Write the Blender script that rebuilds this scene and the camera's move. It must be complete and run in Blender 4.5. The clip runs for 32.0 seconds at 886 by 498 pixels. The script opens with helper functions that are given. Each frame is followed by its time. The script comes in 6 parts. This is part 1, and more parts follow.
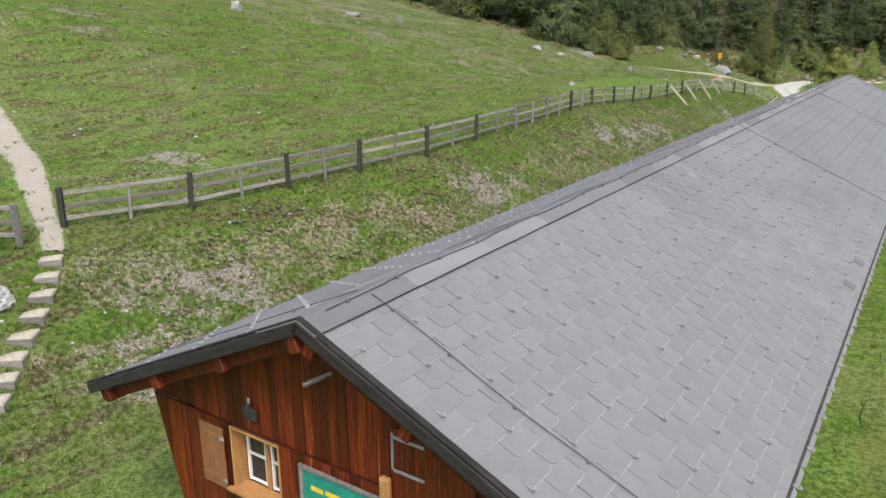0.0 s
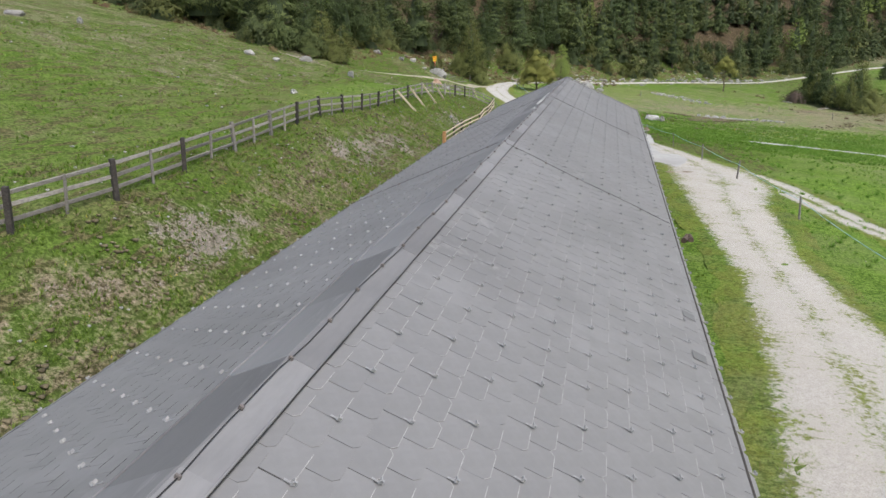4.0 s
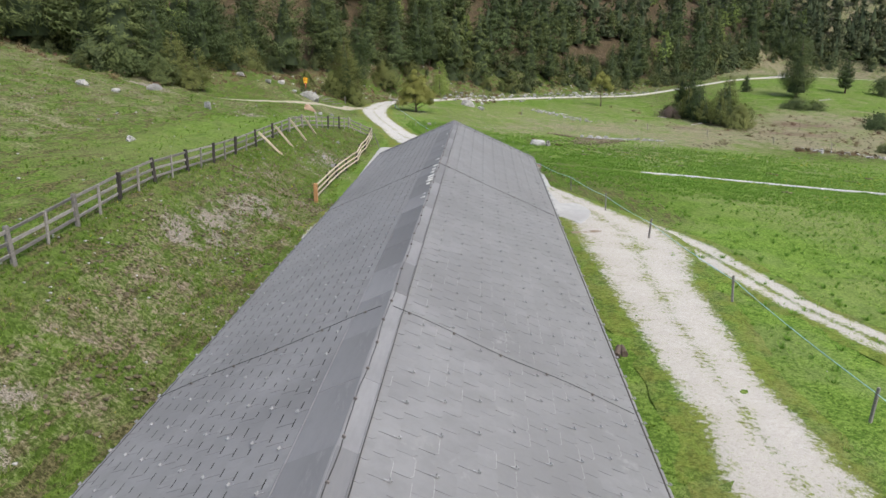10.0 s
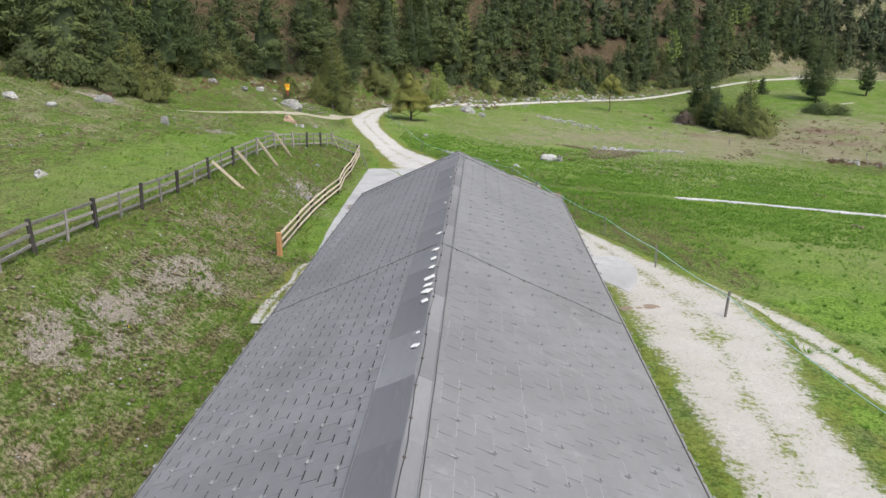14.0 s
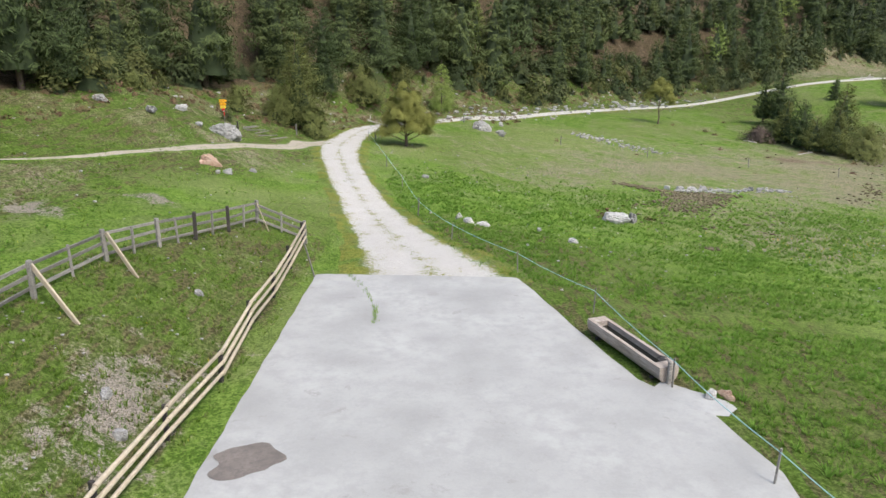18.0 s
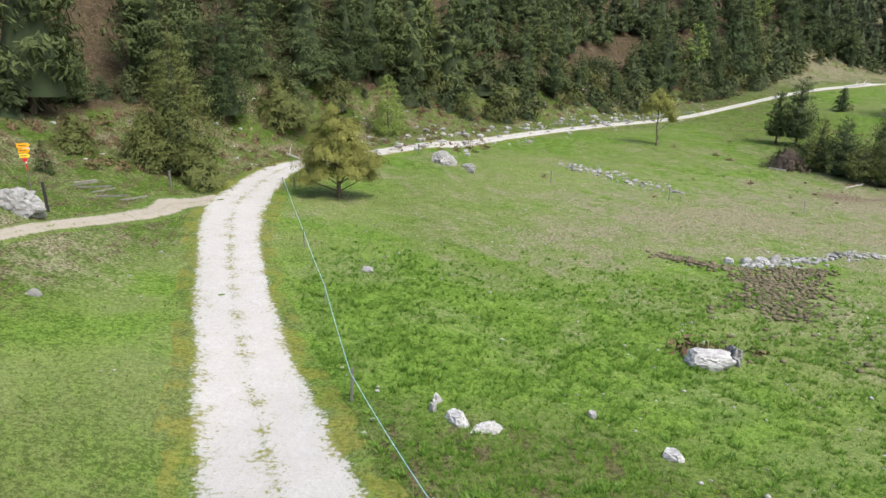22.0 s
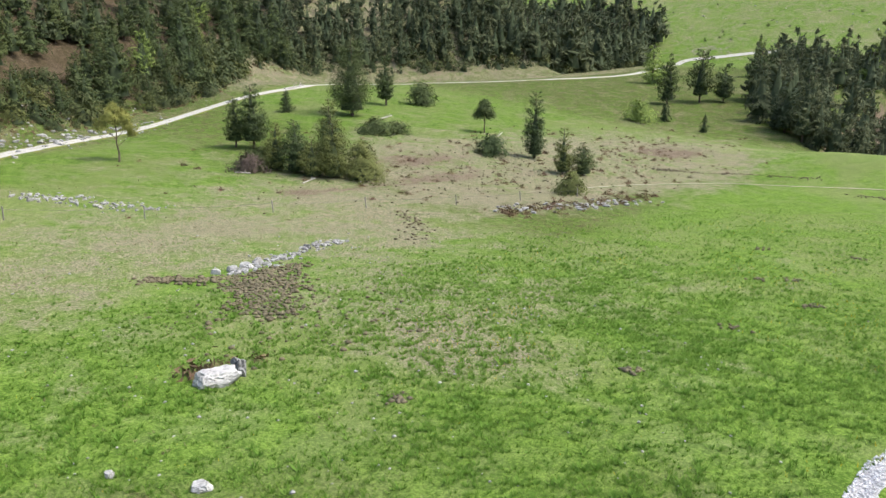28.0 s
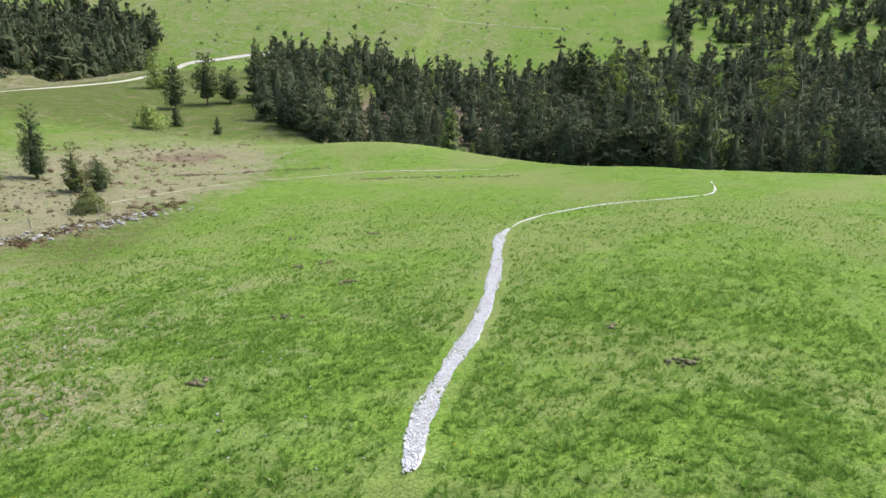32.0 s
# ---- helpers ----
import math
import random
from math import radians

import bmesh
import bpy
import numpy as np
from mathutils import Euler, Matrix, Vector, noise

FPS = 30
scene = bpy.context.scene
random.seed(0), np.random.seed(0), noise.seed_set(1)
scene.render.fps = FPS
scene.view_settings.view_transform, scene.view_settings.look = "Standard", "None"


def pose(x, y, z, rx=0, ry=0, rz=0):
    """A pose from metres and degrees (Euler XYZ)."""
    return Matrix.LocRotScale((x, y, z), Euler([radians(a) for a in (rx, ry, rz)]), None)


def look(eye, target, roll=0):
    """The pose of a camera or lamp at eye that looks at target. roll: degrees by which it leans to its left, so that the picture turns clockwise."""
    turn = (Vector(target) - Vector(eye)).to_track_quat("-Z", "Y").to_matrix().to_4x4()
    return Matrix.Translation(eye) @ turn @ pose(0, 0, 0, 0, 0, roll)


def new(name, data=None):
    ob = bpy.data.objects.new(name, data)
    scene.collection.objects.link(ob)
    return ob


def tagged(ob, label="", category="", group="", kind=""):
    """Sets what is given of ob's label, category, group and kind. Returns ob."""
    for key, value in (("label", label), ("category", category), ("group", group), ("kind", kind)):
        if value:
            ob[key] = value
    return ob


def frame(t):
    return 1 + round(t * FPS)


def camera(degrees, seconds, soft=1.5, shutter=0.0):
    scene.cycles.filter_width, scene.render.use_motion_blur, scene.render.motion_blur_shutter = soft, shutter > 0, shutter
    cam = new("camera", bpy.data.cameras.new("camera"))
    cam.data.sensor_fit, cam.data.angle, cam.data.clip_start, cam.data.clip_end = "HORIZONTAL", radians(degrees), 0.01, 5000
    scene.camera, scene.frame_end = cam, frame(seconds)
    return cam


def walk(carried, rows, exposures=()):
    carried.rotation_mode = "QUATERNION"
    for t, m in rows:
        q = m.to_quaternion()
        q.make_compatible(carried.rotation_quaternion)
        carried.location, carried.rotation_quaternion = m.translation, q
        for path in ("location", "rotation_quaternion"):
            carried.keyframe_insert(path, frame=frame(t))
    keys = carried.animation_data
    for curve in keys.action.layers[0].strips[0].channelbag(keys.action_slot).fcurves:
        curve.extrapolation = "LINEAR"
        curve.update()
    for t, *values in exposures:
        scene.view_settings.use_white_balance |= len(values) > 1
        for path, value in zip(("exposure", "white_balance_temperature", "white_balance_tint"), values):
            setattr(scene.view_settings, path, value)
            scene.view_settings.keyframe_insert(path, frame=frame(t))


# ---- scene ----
PATH = [
    (0, (5.763, -5.510, 8.853), (0.378, 2.411, 5.980), -0.19),
    (0.5, (5.359, -4.819, 8.878), (0.220, 3.261, 5.998), -0.16),
    (1, (4.886, -4.087, 8.859), (0.059, 4.186, 5.987), -0.17),
    (1.5, (4.516, -3.409, 8.898), (0.228, 5.155, 6.021), -0.04),
    (2, (4.150, -2.770, 8.914), (0.689, 6.161, 6.041), 0.16),
    (2.5, (3.743, -2.102, 8.858), (1.090, 7.108, 6.005), 0.17),
    (3, (3.429, -1.474, 8.830), (0.782, 7.738, 5.980), 0.08),
    (3.5, (3.146, -0.820, 8.793), (0.562, 8.412, 5.949), 0.05),
    (4, (2.933, -0.235, 8.759), (0.816, 9.119, 5.926), 0.05),
    (4.5, (2.724, 0.363, 8.760), (1.013, 9.802, 5.933), 0.01),
    (6.5, (2.243, 2.575, 8.739), (0.830, 12.076, 5.959), 0.53),
    (7, (2.165, 3.373, 8.671), (1.335, 12.948, 5.906), 0.30),
    (7.5, (2.096, 4.009, 8.659), (1.277, 13.584, 5.891), 0.23),
    (8, (2.052, 4.674, 8.667), (1.316, 14.254, 5.894), 0.20),
    (8.5, (2.000, 5.403, 8.635), (1.272, 14.983, 5.861), 0.16),
    (9, (1.910, 6.207, 8.698), (1.341, 15.797, 5.921), 0.22),
    (9.5, (1.813, 6.994, 9.472), (1.261, 16.587, 6.704), 0.32),
    (10, (1.741, 7.733, 10.645), (1.179, 17.327, 7.882), 0.17),
    (10.5, (1.661, 8.433, 11.151), (1.102, 18.027, 8.386), 0.10),
    (11, (1.619, 9.335, 11.026), (1.054, 18.929, 8.264), -0.01),
    (11.5, (1.571, 10.287, 10.926), (1.003, 19.882, 8.167), -0.03),
    (12, (1.541, 11.465, 10.919), (0.969, 21.057, 8.152), -0.12),
    (12.5, (1.506, 12.955, 10.902), (0.935, 22.549, 8.137), -0.04),
    (13, (1.175, 14.729, 10.937), (0.662, 24.324, 8.166), 0.07),
    (13.5, (1.009, 16.800, 10.938), (0.489, 26.393, 8.163), 0.02),
    (15.5, (0.393, 26.188, 11.035), (-0.125, 35.776, 8.241), 0.24),
    (16, (0.273, 29.272, 10.982), (-0.262, 38.856, 8.178), 0.06),
    (16.5, (0.021, 32.942, 11.016), (-0.514, 42.521, 8.196), -0.10),
    (17, (-0.253, 37.304, 10.944), (-0.803, 46.880, 8.117), -0.16),
    (17.5, (-0.646, 42.988, 10.845), (-1.210, 52.563, 8.014), -0.15),
    (18, (-1.148, 49.478, 10.810), (-1.719, 59.049, 7.969), -0.07),
    (18.5, (-1.604, 56.306, 10.920), (-2.196, 65.876, 8.079), -0.13),
    (19, (-2.097, 62.590, 10.974), (-2.699, 72.158, 8.130), -0.07),
    (19.5, (-2.478, 67.782, 10.975), (-3.095, 77.350, 8.133), -0.09),
    (20, (-2.822, 71.807, 10.971), (-3.437, 81.379, 8.142), -0.08),
    (20.5, (-3.006, 74.123, 10.832), (-3.553, 83.705, 8.027), -0.11),
    (21, (-3.042, 74.738, 10.628), (-3.435, 84.334, 7.839), -0.17),
    (21.5, (-2.993, 74.644, 10.546), (-3.198, 84.243, 7.750), -0.18),
    (22, (-2.915, 74.529, 10.504), (-2.771, 84.127, 7.701), -0.16),
    (22.5, (-2.802, 74.544, 10.467), (-2.062, 84.110, 7.652), -0.20),
    (23, (-2.714, 74.525, 10.429), (-1.386, 84.026, 7.607), -0.16),
    (23.5, (-2.709, 74.561, 10.409), (-0.874, 83.976, 7.582), -0.10),
    (24, (-2.775, 74.612, 10.479), (-0.454, 83.919, 7.653), 0.03),
    (24.5, (-2.817, 74.605, 10.619), (-0.042, 83.788, 7.797), -0.06),
    (25, (-2.860, 74.601, 10.775), (0.383, 83.631, 7.957), -0.09),
    (25.5, (-2.897, 74.546, 10.982), (0.907, 83.354, 8.161), -0.09),
    (27.5, (-2.869, 74.330, 11.439), (2.949, 81.971, 8.652), -0.06),
    (28, (-2.895, 74.348, 11.497), (3.396, 81.607, 8.716), -0.07),
    (28.5, (-2.938, 74.411, 11.525), (3.904, 81.155, 8.749), -0.07),
    (29, (-2.978, 74.332, 11.611), (4.355, 80.539, 8.834), -0.15),
    (29.5, (-3.067, 74.431, 11.671), (4.714, 80.064, 8.894), -0.10),
    (30, (-3.079, 74.434, 11.650), (5.102, 79.473, 8.879), -0.18),
    (30.5, (-3.094, 74.479, 11.644), (5.460, 78.856, 8.877), -0.21),
    (31, (-3.158, 74.510, 11.644), (5.719, 78.194, 8.881), -0.23),
    (31.5, (-3.232, 74.516, 11.676), (5.925, 77.430, 8.911), -0.23),
    (32, (-3.247, 74.617, 11.654), (6.131, 76.709, 8.884), -0.36),
]
cam = camera(62.21, 32.0, soft=1.5)
walk(cam, [(t, look(eye, target, roll)) for t, eye, target, roll in PATH],
     [(0, 0.84), (2, 0.66), (8, 0.68), (12, 0.78), (18, 0.78), (21, 0.88), (25, 0.93), (28, 1.06), (32, 1.14)])

# ---------------------------------------------------------------- light
SUN_AZ, SUN_EL = radians(135), radians(55)
world = bpy.data.worlds.new("overcast_sky")
scene.world = world
world.use_nodes = True
wn = world.node_tree.nodes
sky = wn.new("ShaderNodeTexSky")
sky.sky_type, sky.sun_disc = "NISHITA", False
sky.sun_elevation, sky.sun_rotation = SUN_EL, SUN_AZ
sky.air_density, sky.dust_density, sky.ozone_density = 1.2, 4.0, 1.0
wn["Background"].inputs[1].default_value = 0.15
world.node_tree.links.new(sky.outputs[0], wn["Background"].inputs[0])
sun = new("sun", bpy.data.lights.new("sun", "SUN"))
sun.data.energy, sun.data.angle, sun.data.color = 1.5, radians(14), (1.0, 0.96, 0.9)
sun.matrix_world = look((0, 0, 0), (-math.sin(SUN_AZ) * math.cos(SUN_EL), -math.cos(SUN_AZ) * math.cos(SUN_EL), -math.sin(SUN_EL)))
scene.view_settings.exposure = 0.9


# ---------------------------------------------------------------- materials
def material(name, build, rough=0.8, metal=0.0, spec=0.3):
    m = bpy.data.materials.new(name)
    m.use_nodes = True
    t = m.node_tree
    bsdf = t.nodes["Principled BSDF"]
    bsdf.inputs["Roughness"].default_value, bsdf.inputs["Metallic"].default_value = rough, metal
    bsdf.inputs["Specular IOR Level"].default_value = spec
    build(Nodes(t, bsdf))
    return m


class Nodes:
    """Small shorthand for node trees."""

    def __init__(self, tree, bsdf):
        self.t, self.bsdf = tree, bsdf

    def add(self, kind, **props):
        n = self.t.nodes.new(kind)
        for k, v in props.items():
            n.inputs[k].default_value = v
        return n

    def link(self, a, b):
        self.t.links.new(a, b)

    def coords(self, which="Object", scale=(1, 1, 1)):
        n, m = self.t.nodes.new("ShaderNodeTexCoord"), self.t.nodes.new("ShaderNodeMapping")
        m.inputs["Scale"].default_value = scale
        self.link(n.outputs[which], m.inputs[0])
        return m.outputs[0]

    def noise(self, co, scale, detail=4.0, rough=0.6, warp=0.0):
        n = self.add("ShaderNodeTexNoise", Scale=scale, Detail=detail, Roughness=rough, Distortion=warp)
        self.link(co, n.inputs["Vector"])
        return n.outputs["Fac"]

    def ramp(self, fac, lo, hi, a=0.0, b=1.0):
        n = self.t.nodes.new("ShaderNodeMapRange")
        n.interpolation_type = "SMOOTHSTEP"
        for i, v in enumerate((lo, hi, a, b), 1):
            n.inputs[i].default_value = v
        self.link(fac, n.inputs[0])
        return n.outputs[0]

    def math(self, op, a, b=0.0):
        n = self.t.nodes.new("ShaderNodeMath")
        n.operation = op
        for i, v in enumerate((a, b)):
            if isinstance(v, (int, float)):
                n.inputs[i].default_value = v
            else:
                self.link(v, n.inputs[i])
        return n.outputs[0]

    def mix(self, fac, a, b):
        n = self.t.nodes.new("ShaderNodeMix")
        n.data_type = "RGBA"
        for i, v in ((0, fac), (6, a), (7, b)):
            if isinstance(v, (int, float)):
                n.inputs[i].default_value = v
            elif isinstance(v, tuple):
                n.inputs[i].default_value = (*v, 1.0)
            else:
                self.link(v, n.inputs[i])
        return n.outputs[2]

    def attr(self, name):
        n = self.t.nodes.new("ShaderNodeAttribute")
        n.attribute_name = name
        return n.outputs["Fac"]

    def random(self):
        return self.t.nodes.new("ShaderNodeObjectInfo").outputs["Random"]

    def island(self):
        return self.t.nodes.new("ShaderNodeNewGeometry").outputs["Random Per Island"]

    def colour(self, c):
        if isinstance(c, tuple):
            self.bsdf.inputs["Base Color"].default_value = (*c, 1.0)
        else:
            self.link(c, self.bsdf.inputs["Base Color"])

    def bump(self, height, strength=0.3, distance=0.02):
        n = self.add("ShaderNodeBump", Strength=strength, Distance=distance)
        self.link(height, n.inputs["Height"])
        self.link(n.outputs[0], self.bsdf.inputs["Normal"])


def turf_of(n):
    """Colour and height of the turf, by the ground's own attributes."""
    co = n.coords("Object")
    broad, patch, mid = n.noise(co, 0.055, 5, 0.6, 0.5), n.noise(co, 0.24, 7, 0.66, 0.7), n.noise(co, 1.1, 6, 0.68, 0.3)
    fine, grain = n.noise(co, 7.0, 5, 0.74), n.noise(co, 24, 4, 0.8)
    dry, bare, lush, heath = n.attr("dry"), n.attr("bare"), n.attr("lush"), n.attr("heath")
    clump = n.math("ADD", n.math("MULTIPLY", mid, 0.3), n.math("MULTIPLY", fine, 0.7))
    short = n.mix(n.ramp(clump, 0.42, 0.58), (0.044, 0.080, 0.012), (0.114, 0.176, 0.036))
    olive = n.mix(n.ramp(fine, 0.42, 0.58), (0.066, 0.080, 0.028), (0.160, 0.176, 0.070))
    short = n.mix(n.ramp(patch, 0.42, 0.62, 0.0, 0.75), short, olive)
    rich = n.mix(n.ramp(clump, 0.43, 0.57), (0.064, 0.130, 0.017), (0.178, 0.280, 0.052))
    rich = n.mix(n.ramp(patch, 0.46, 0.62, 0.0, 0.55), rich, n.mix(n.ramp(fine, 0.38, 0.62), (0.122, 0.178, 0.050), (0.202, 0.256, 0.094)))
    rich = n.mix(n.ramp(broad, 0.46, 0.60, 0.0, 0.55), rich, n.mix(n.ramp(fine, 0.38, 0.62), (0.150, 0.180, 0.064), (0.240, 0.264, 0.114)))
    green = n.mix(lush, short, rich)
    straw = n.mix(n.ramp(fine, 0.41, 0.59), (0.120, 0.106, 0.062), (0.335, 0.306, 0.218))
    steps = n.noise(n.coords("Object", (1.5, 0.34, 1.0)), 1.5, 6, 0.7, 0.4)
    worn = n.mix(n.ramp(fine, 0.40, 0.60), (0.040, 0.036, 0.018), (0.150, 0.126, 0.070))
    green = n.mix(n.math("MULTIPLY", n.ramp(steps, 0.50, 0.58, 0.0, 0.85), n.ramp(lush, 0.3, 0.6, 1.0, 0.0)), green, worn)
    uneven = n.math("ADD", n.math("MULTIPLY", n.math("SUBTRACT", patch, 0.5), 1.1), n.math("ADD", n.math("MULTIPLY", n.math("SUBTRACT", mid, 0.5), 0.9), n.math("MULTIPLY", n.math("SUBTRACT", fine, 0.5), 0.8)))
    turf = n.mix(n.ramp(n.math("ADD", dry, uneven), 0.27, 0.78, 0.0, 0.92), green, straw)
    brown = n.mix(n.ramp(fine, 0.40, 0.60), (0.072, 0.052, 0.038), (0.262, 0.208, 0.158))
    turf = n.mix(n.ramp(n.math("ADD", heath, uneven), 0.42, 0.72, 0.0, 0.9), turf, brown)
    duff = n.mix(n.ramp(clump, 0.40, 0.60), (0.026, 0.020, 0.014), (0.125, 0.086, 0.062))
    turf = n.mix(n.ramp(n.math("ADD", n.attr("wood"), uneven), 0.45, 0.85, 0.0, 0.9), turf, duff)
    soil = n.mix(n.ramp(grain, 0.40, 0.60), (0.105, 0.092, 0.074), (0.340, 0.308, 0.262))
    turf = n.mix(n.ramp(n.math("ADD", bare, n.math("MULTIPLY", uneven, 1.2)), 0.46, 0.66), turf, soil)
    # near-black speckle over all turf, painting the small shadows of tussocks
    turf = n.mix(n.ramp(grain, 0.40, 0.54, 0.58, 0.0), turf, (0.016, 0.020, 0.007))
    return turf, n.math("ADD", n.math("MULTIPLY", clump, 1.0), n.math("MULTIPLY", grain, 0.4))


def m_ground(n):
    turf, rough = turf_of(n)
    n.colour(turf)
    n.bump(rough, 0.6, 0.06)


def m_gravel(n, tone=(1.0, 1.0, 1.0), moss=0.0):
    co = n.coords("Object")
    mid, fine, grain = n.noise(co, 0.7, 6, 0.65), n.noise(co, 6, 6, 0.75), n.noise(co, 34, 4, 0.8)
    stone = n.mix(n.ramp(fine, 0.3, 0.7), (0.420, 0.412, 0.395), (0.530, 0.522, 0.505))
    stone = n.mix(n.ramp(mid, 0.35, 0.65, 0.0, 0.5), stone, (0.455, 0.440, 0.415))
    stone = n.mix(n.ramp(grain, 0.34, 0.62), n.mix(0.45, stone, (0.15, 0.142, 0.125)), stone)
    grass = n.mix(n.ramp(mid, 0.40, 0.56, 0.0, moss), turf_of(n)[0], n.mix(n.ramp(fine, 0.42, 0.58), (0.110, 0.115, 0.018), (0.240, 0.225, 0.050)))
    weed = n.ramp(n.math("ADD", n.attr("weed"), n.math("ADD", n.math("MULTIPLY", mid, 0.8), n.math("MULTIPLY", fine, 1.4))), 1.28, 1.54)
    shade = n.t.nodes.new("ShaderNodeVectorMath")
    shade.operation = "MULTIPLY"
    n.link(stone, shade.inputs[0])
    shade.inputs[1].default_value = tone
    n.colour(n.mix(weed, shade.outputs[0], grass))
    n.bump(n.math("ADD", fine, grain), 0.6, 0.03)


def see_through(m, share):
    """Let part of the light pass through thin leaves."""
    t = m.node_tree
    bsdf, out = t.nodes["Principled BSDF"], t.nodes["Material Output"]
    thin, both = t.nodes.new("ShaderNodeBsdfTranslucent"), t.nodes.new("ShaderNodeMixShader")
    both.inputs[0].default_value = share
    t.links.new(bsdf.inputs["Base Color"].links[0].from_socket, thin.inputs[0])
    t.links.new(bsdf.outputs[0], both.inputs[1])
    t.links.new(thin.outputs[0], both.inputs[2])
    t.links.new(both.outputs[0], out.inputs[0])
    return m


def plain(c0, c1, scale=6.0, stretch=(1, 1, 1), wear=None, bump=0.3, vary=0.0, island=False):
    def build(n):
        co = n.coords("Object", stretch)
        big, fine = n.noise(co, scale * 0.25, 4, 0.6), n.noise(co, scale, 5, 0.7)
        c = n.mix(n.ramp(fine, 0.3, 0.7), c0, c1)
        c = n.mix(n.ramp(big, 0.4, 0.75, 0.0, 0.45), c, tuple(v * 0.6 for v in c0))
        if wear:
            c = n.mix(n.ramp(n.noise(co, scale * 0.5, 6, 0.75, 0.4), 0.58, 0.7), c, wear)
        if vary:
            r = n.island() if island else n.random()
            c = n.mix(n.ramp(r, 0, 1, 0, vary), c, tuple(v * 0.35 for v in c0))
        n.colour(c)
        n.bump(fine, bump, 0.01)
    return build


def leafy(c0, c1, c2, single=False):
    """Needles of two tones; whole trees lean towards the third by their tint."""
    def build(n):
        r = n.island()
        c = n.mix(n.ramp(r, 0.0, 1.0), c0, c1)
        n.colour(n.mix(n.math("MULTIPLY", n.random(), 0.6) if single else n.attr("tint"), c, n.mix(n.ramp(r, 0.0, 1.0), tuple(v * 0.7 for v in c2), c2)))
    return build


M = {}
M["ground"] = material("meadow_turf", m_ground, 0.95, spec=0.03)
M["gravel"] = material("white_gravel", lambda n: m_gravel(n, (1.0, 1.0, 1.0), 0.6), 0.95, spec=0.1)
M["mossy"] = material("mossy_gravel", lambda n: m_gravel(n, (0.92, 0.905, 0.87), 0.3), 0.95, spec=0.1)
M["trodden"] = material("trodden_earth", lambda n: m_gravel(n, (0.80, 0.74, 0.65)), 0.95, spec=0.1)
M["slate"] = material("grey_slate", plain((0.170, 0.171, 0.174), (0.208, 0.210, 0.214), 1.6, (1, 1, 1), (0.226, 0.228, 0.226), 0.15, 0.10), 0.55, spec=0.4)
M["slate_rest"] = material("grey_slate_weathered", plain((0.170, 0.171, 0.174), (0.208, 0.210, 0.214), 1.6, (1, 1, 1), (0.226, 0.228, 0.226), 0.15, 0.10, True), 0.55, spec=0.4)
M["lead"] = material("ridge_metal", plain((0.172, 0.174, 0.180), (0.222, 0.224, 0.230), 2.5, (1, 0.25, 1), (0.240, 0.240, 0.240), 0.1, 0.45), 0.6, 0.0)
M["hook"] = material("galvanised_hook", plain((0.20, 0.205, 0.21), (0.34, 0.345, 0.35), 20), 0.8, 0.0)
M["cable"] = material("black_cable", plain((0.02, 0.02, 0.02), (0.04, 0.04, 0.04), 20), 0.6)
M["board"] = material("red_brown_board", plain((0.030, 0.005, 0.002), (0.255, 0.040, 0.010), 9.0, (5, 5, 0.16), (0.420, 0.130, 0.032), 0.4, 0.7), 0.5)
M["oldwood"] = material("grey_weathered_wood", plain((0.14, 0.132, 0.122), (0.36, 0.345, 0.32), 7.0, (5, 0.6, 5), None, 0.5, 0.5), 0.85)
M["darkwood"] = material("black_weathered_wood", plain((0.022, 0.020, 0.019), (0.075, 0.068, 0.062), 7.0, (3, 3, 3), None, 0.5, 0.3), 0.85)
M["newwood"] = material("pale_new_wood", plain((0.40, 0.34, 0.25), (0.58, 0.51, 0.40), 7.0, (3, 3, 3), None, 0.3, 0.4), 0.75)
M["rock"] = material("pale_granite", plain((0.22, 0.22, 0.215), (0.50, 0.50, 0.49), 5.0, (1, 1, 1), (0.12, 0.117, 0.10), 1.0, 0.5), 0.9)
M["whiterock"] = material("white_granite", plain((0.27, 0.27, 0.265), (0.58, 0.578, 0.57), 5.0, (1, 1, 1), (0.15, 0.145, 0.13), 1.0, 0.15), 0.9)
M["redrock"] = material("rusty_granite", plain((0.34, 0.22, 0.16), (0.55, 0.42, 0.34), 4.0, (1, 1, 1), (0.2, 0.14, 0.10), 0.8, 0.2), 0.9)
M["asphalt"] = material("worn_concrete", plain((0.305, 0.309, 0.304), (0.380, 0.385, 0.378), 1.6, (1, 1, 1), (0.265, 0.264, 0.255), 0.2), 0.9)
M["bark"] = material("pine_bark", plain((0.06, 0.045, 0.035), (0.14, 0.11, 0.09), 8.0, (3, 3, 1), None, 0.6), 0.95)
M["pine"] = see_through(material("pine_needles", leafy((0.036, 0.056, 0.021), (0.064, 0.094, 0.034), (0.125, 0.152, 0.050), True), 0.8, spec=0.2), 0.12)
M["yellowpine"] = see_through(material("mountain_pine_needles", leafy((0.086, 0.104, 0.030), (0.120, 0.140, 0.042), (0.160, 0.176, 0.055), True), 0.8, spec=0.2), 0.15)
M["woodpine"] = see_through(material("wood_pine_needles", leafy((0.027, 0.042, 0.017), (0.044, 0.064, 0.025), (0.086, 0.104, 0.038)), 0.8, spec=0.2), 0.12)
M["yellowwood"] = see_through(material("dwarf_pine_needles", leafy((0.048, 0.062, 0.019), (0.084, 0.102, 0.032), (0.116, 0.130, 0.042)), 0.8, spec=0.2), 0.25)
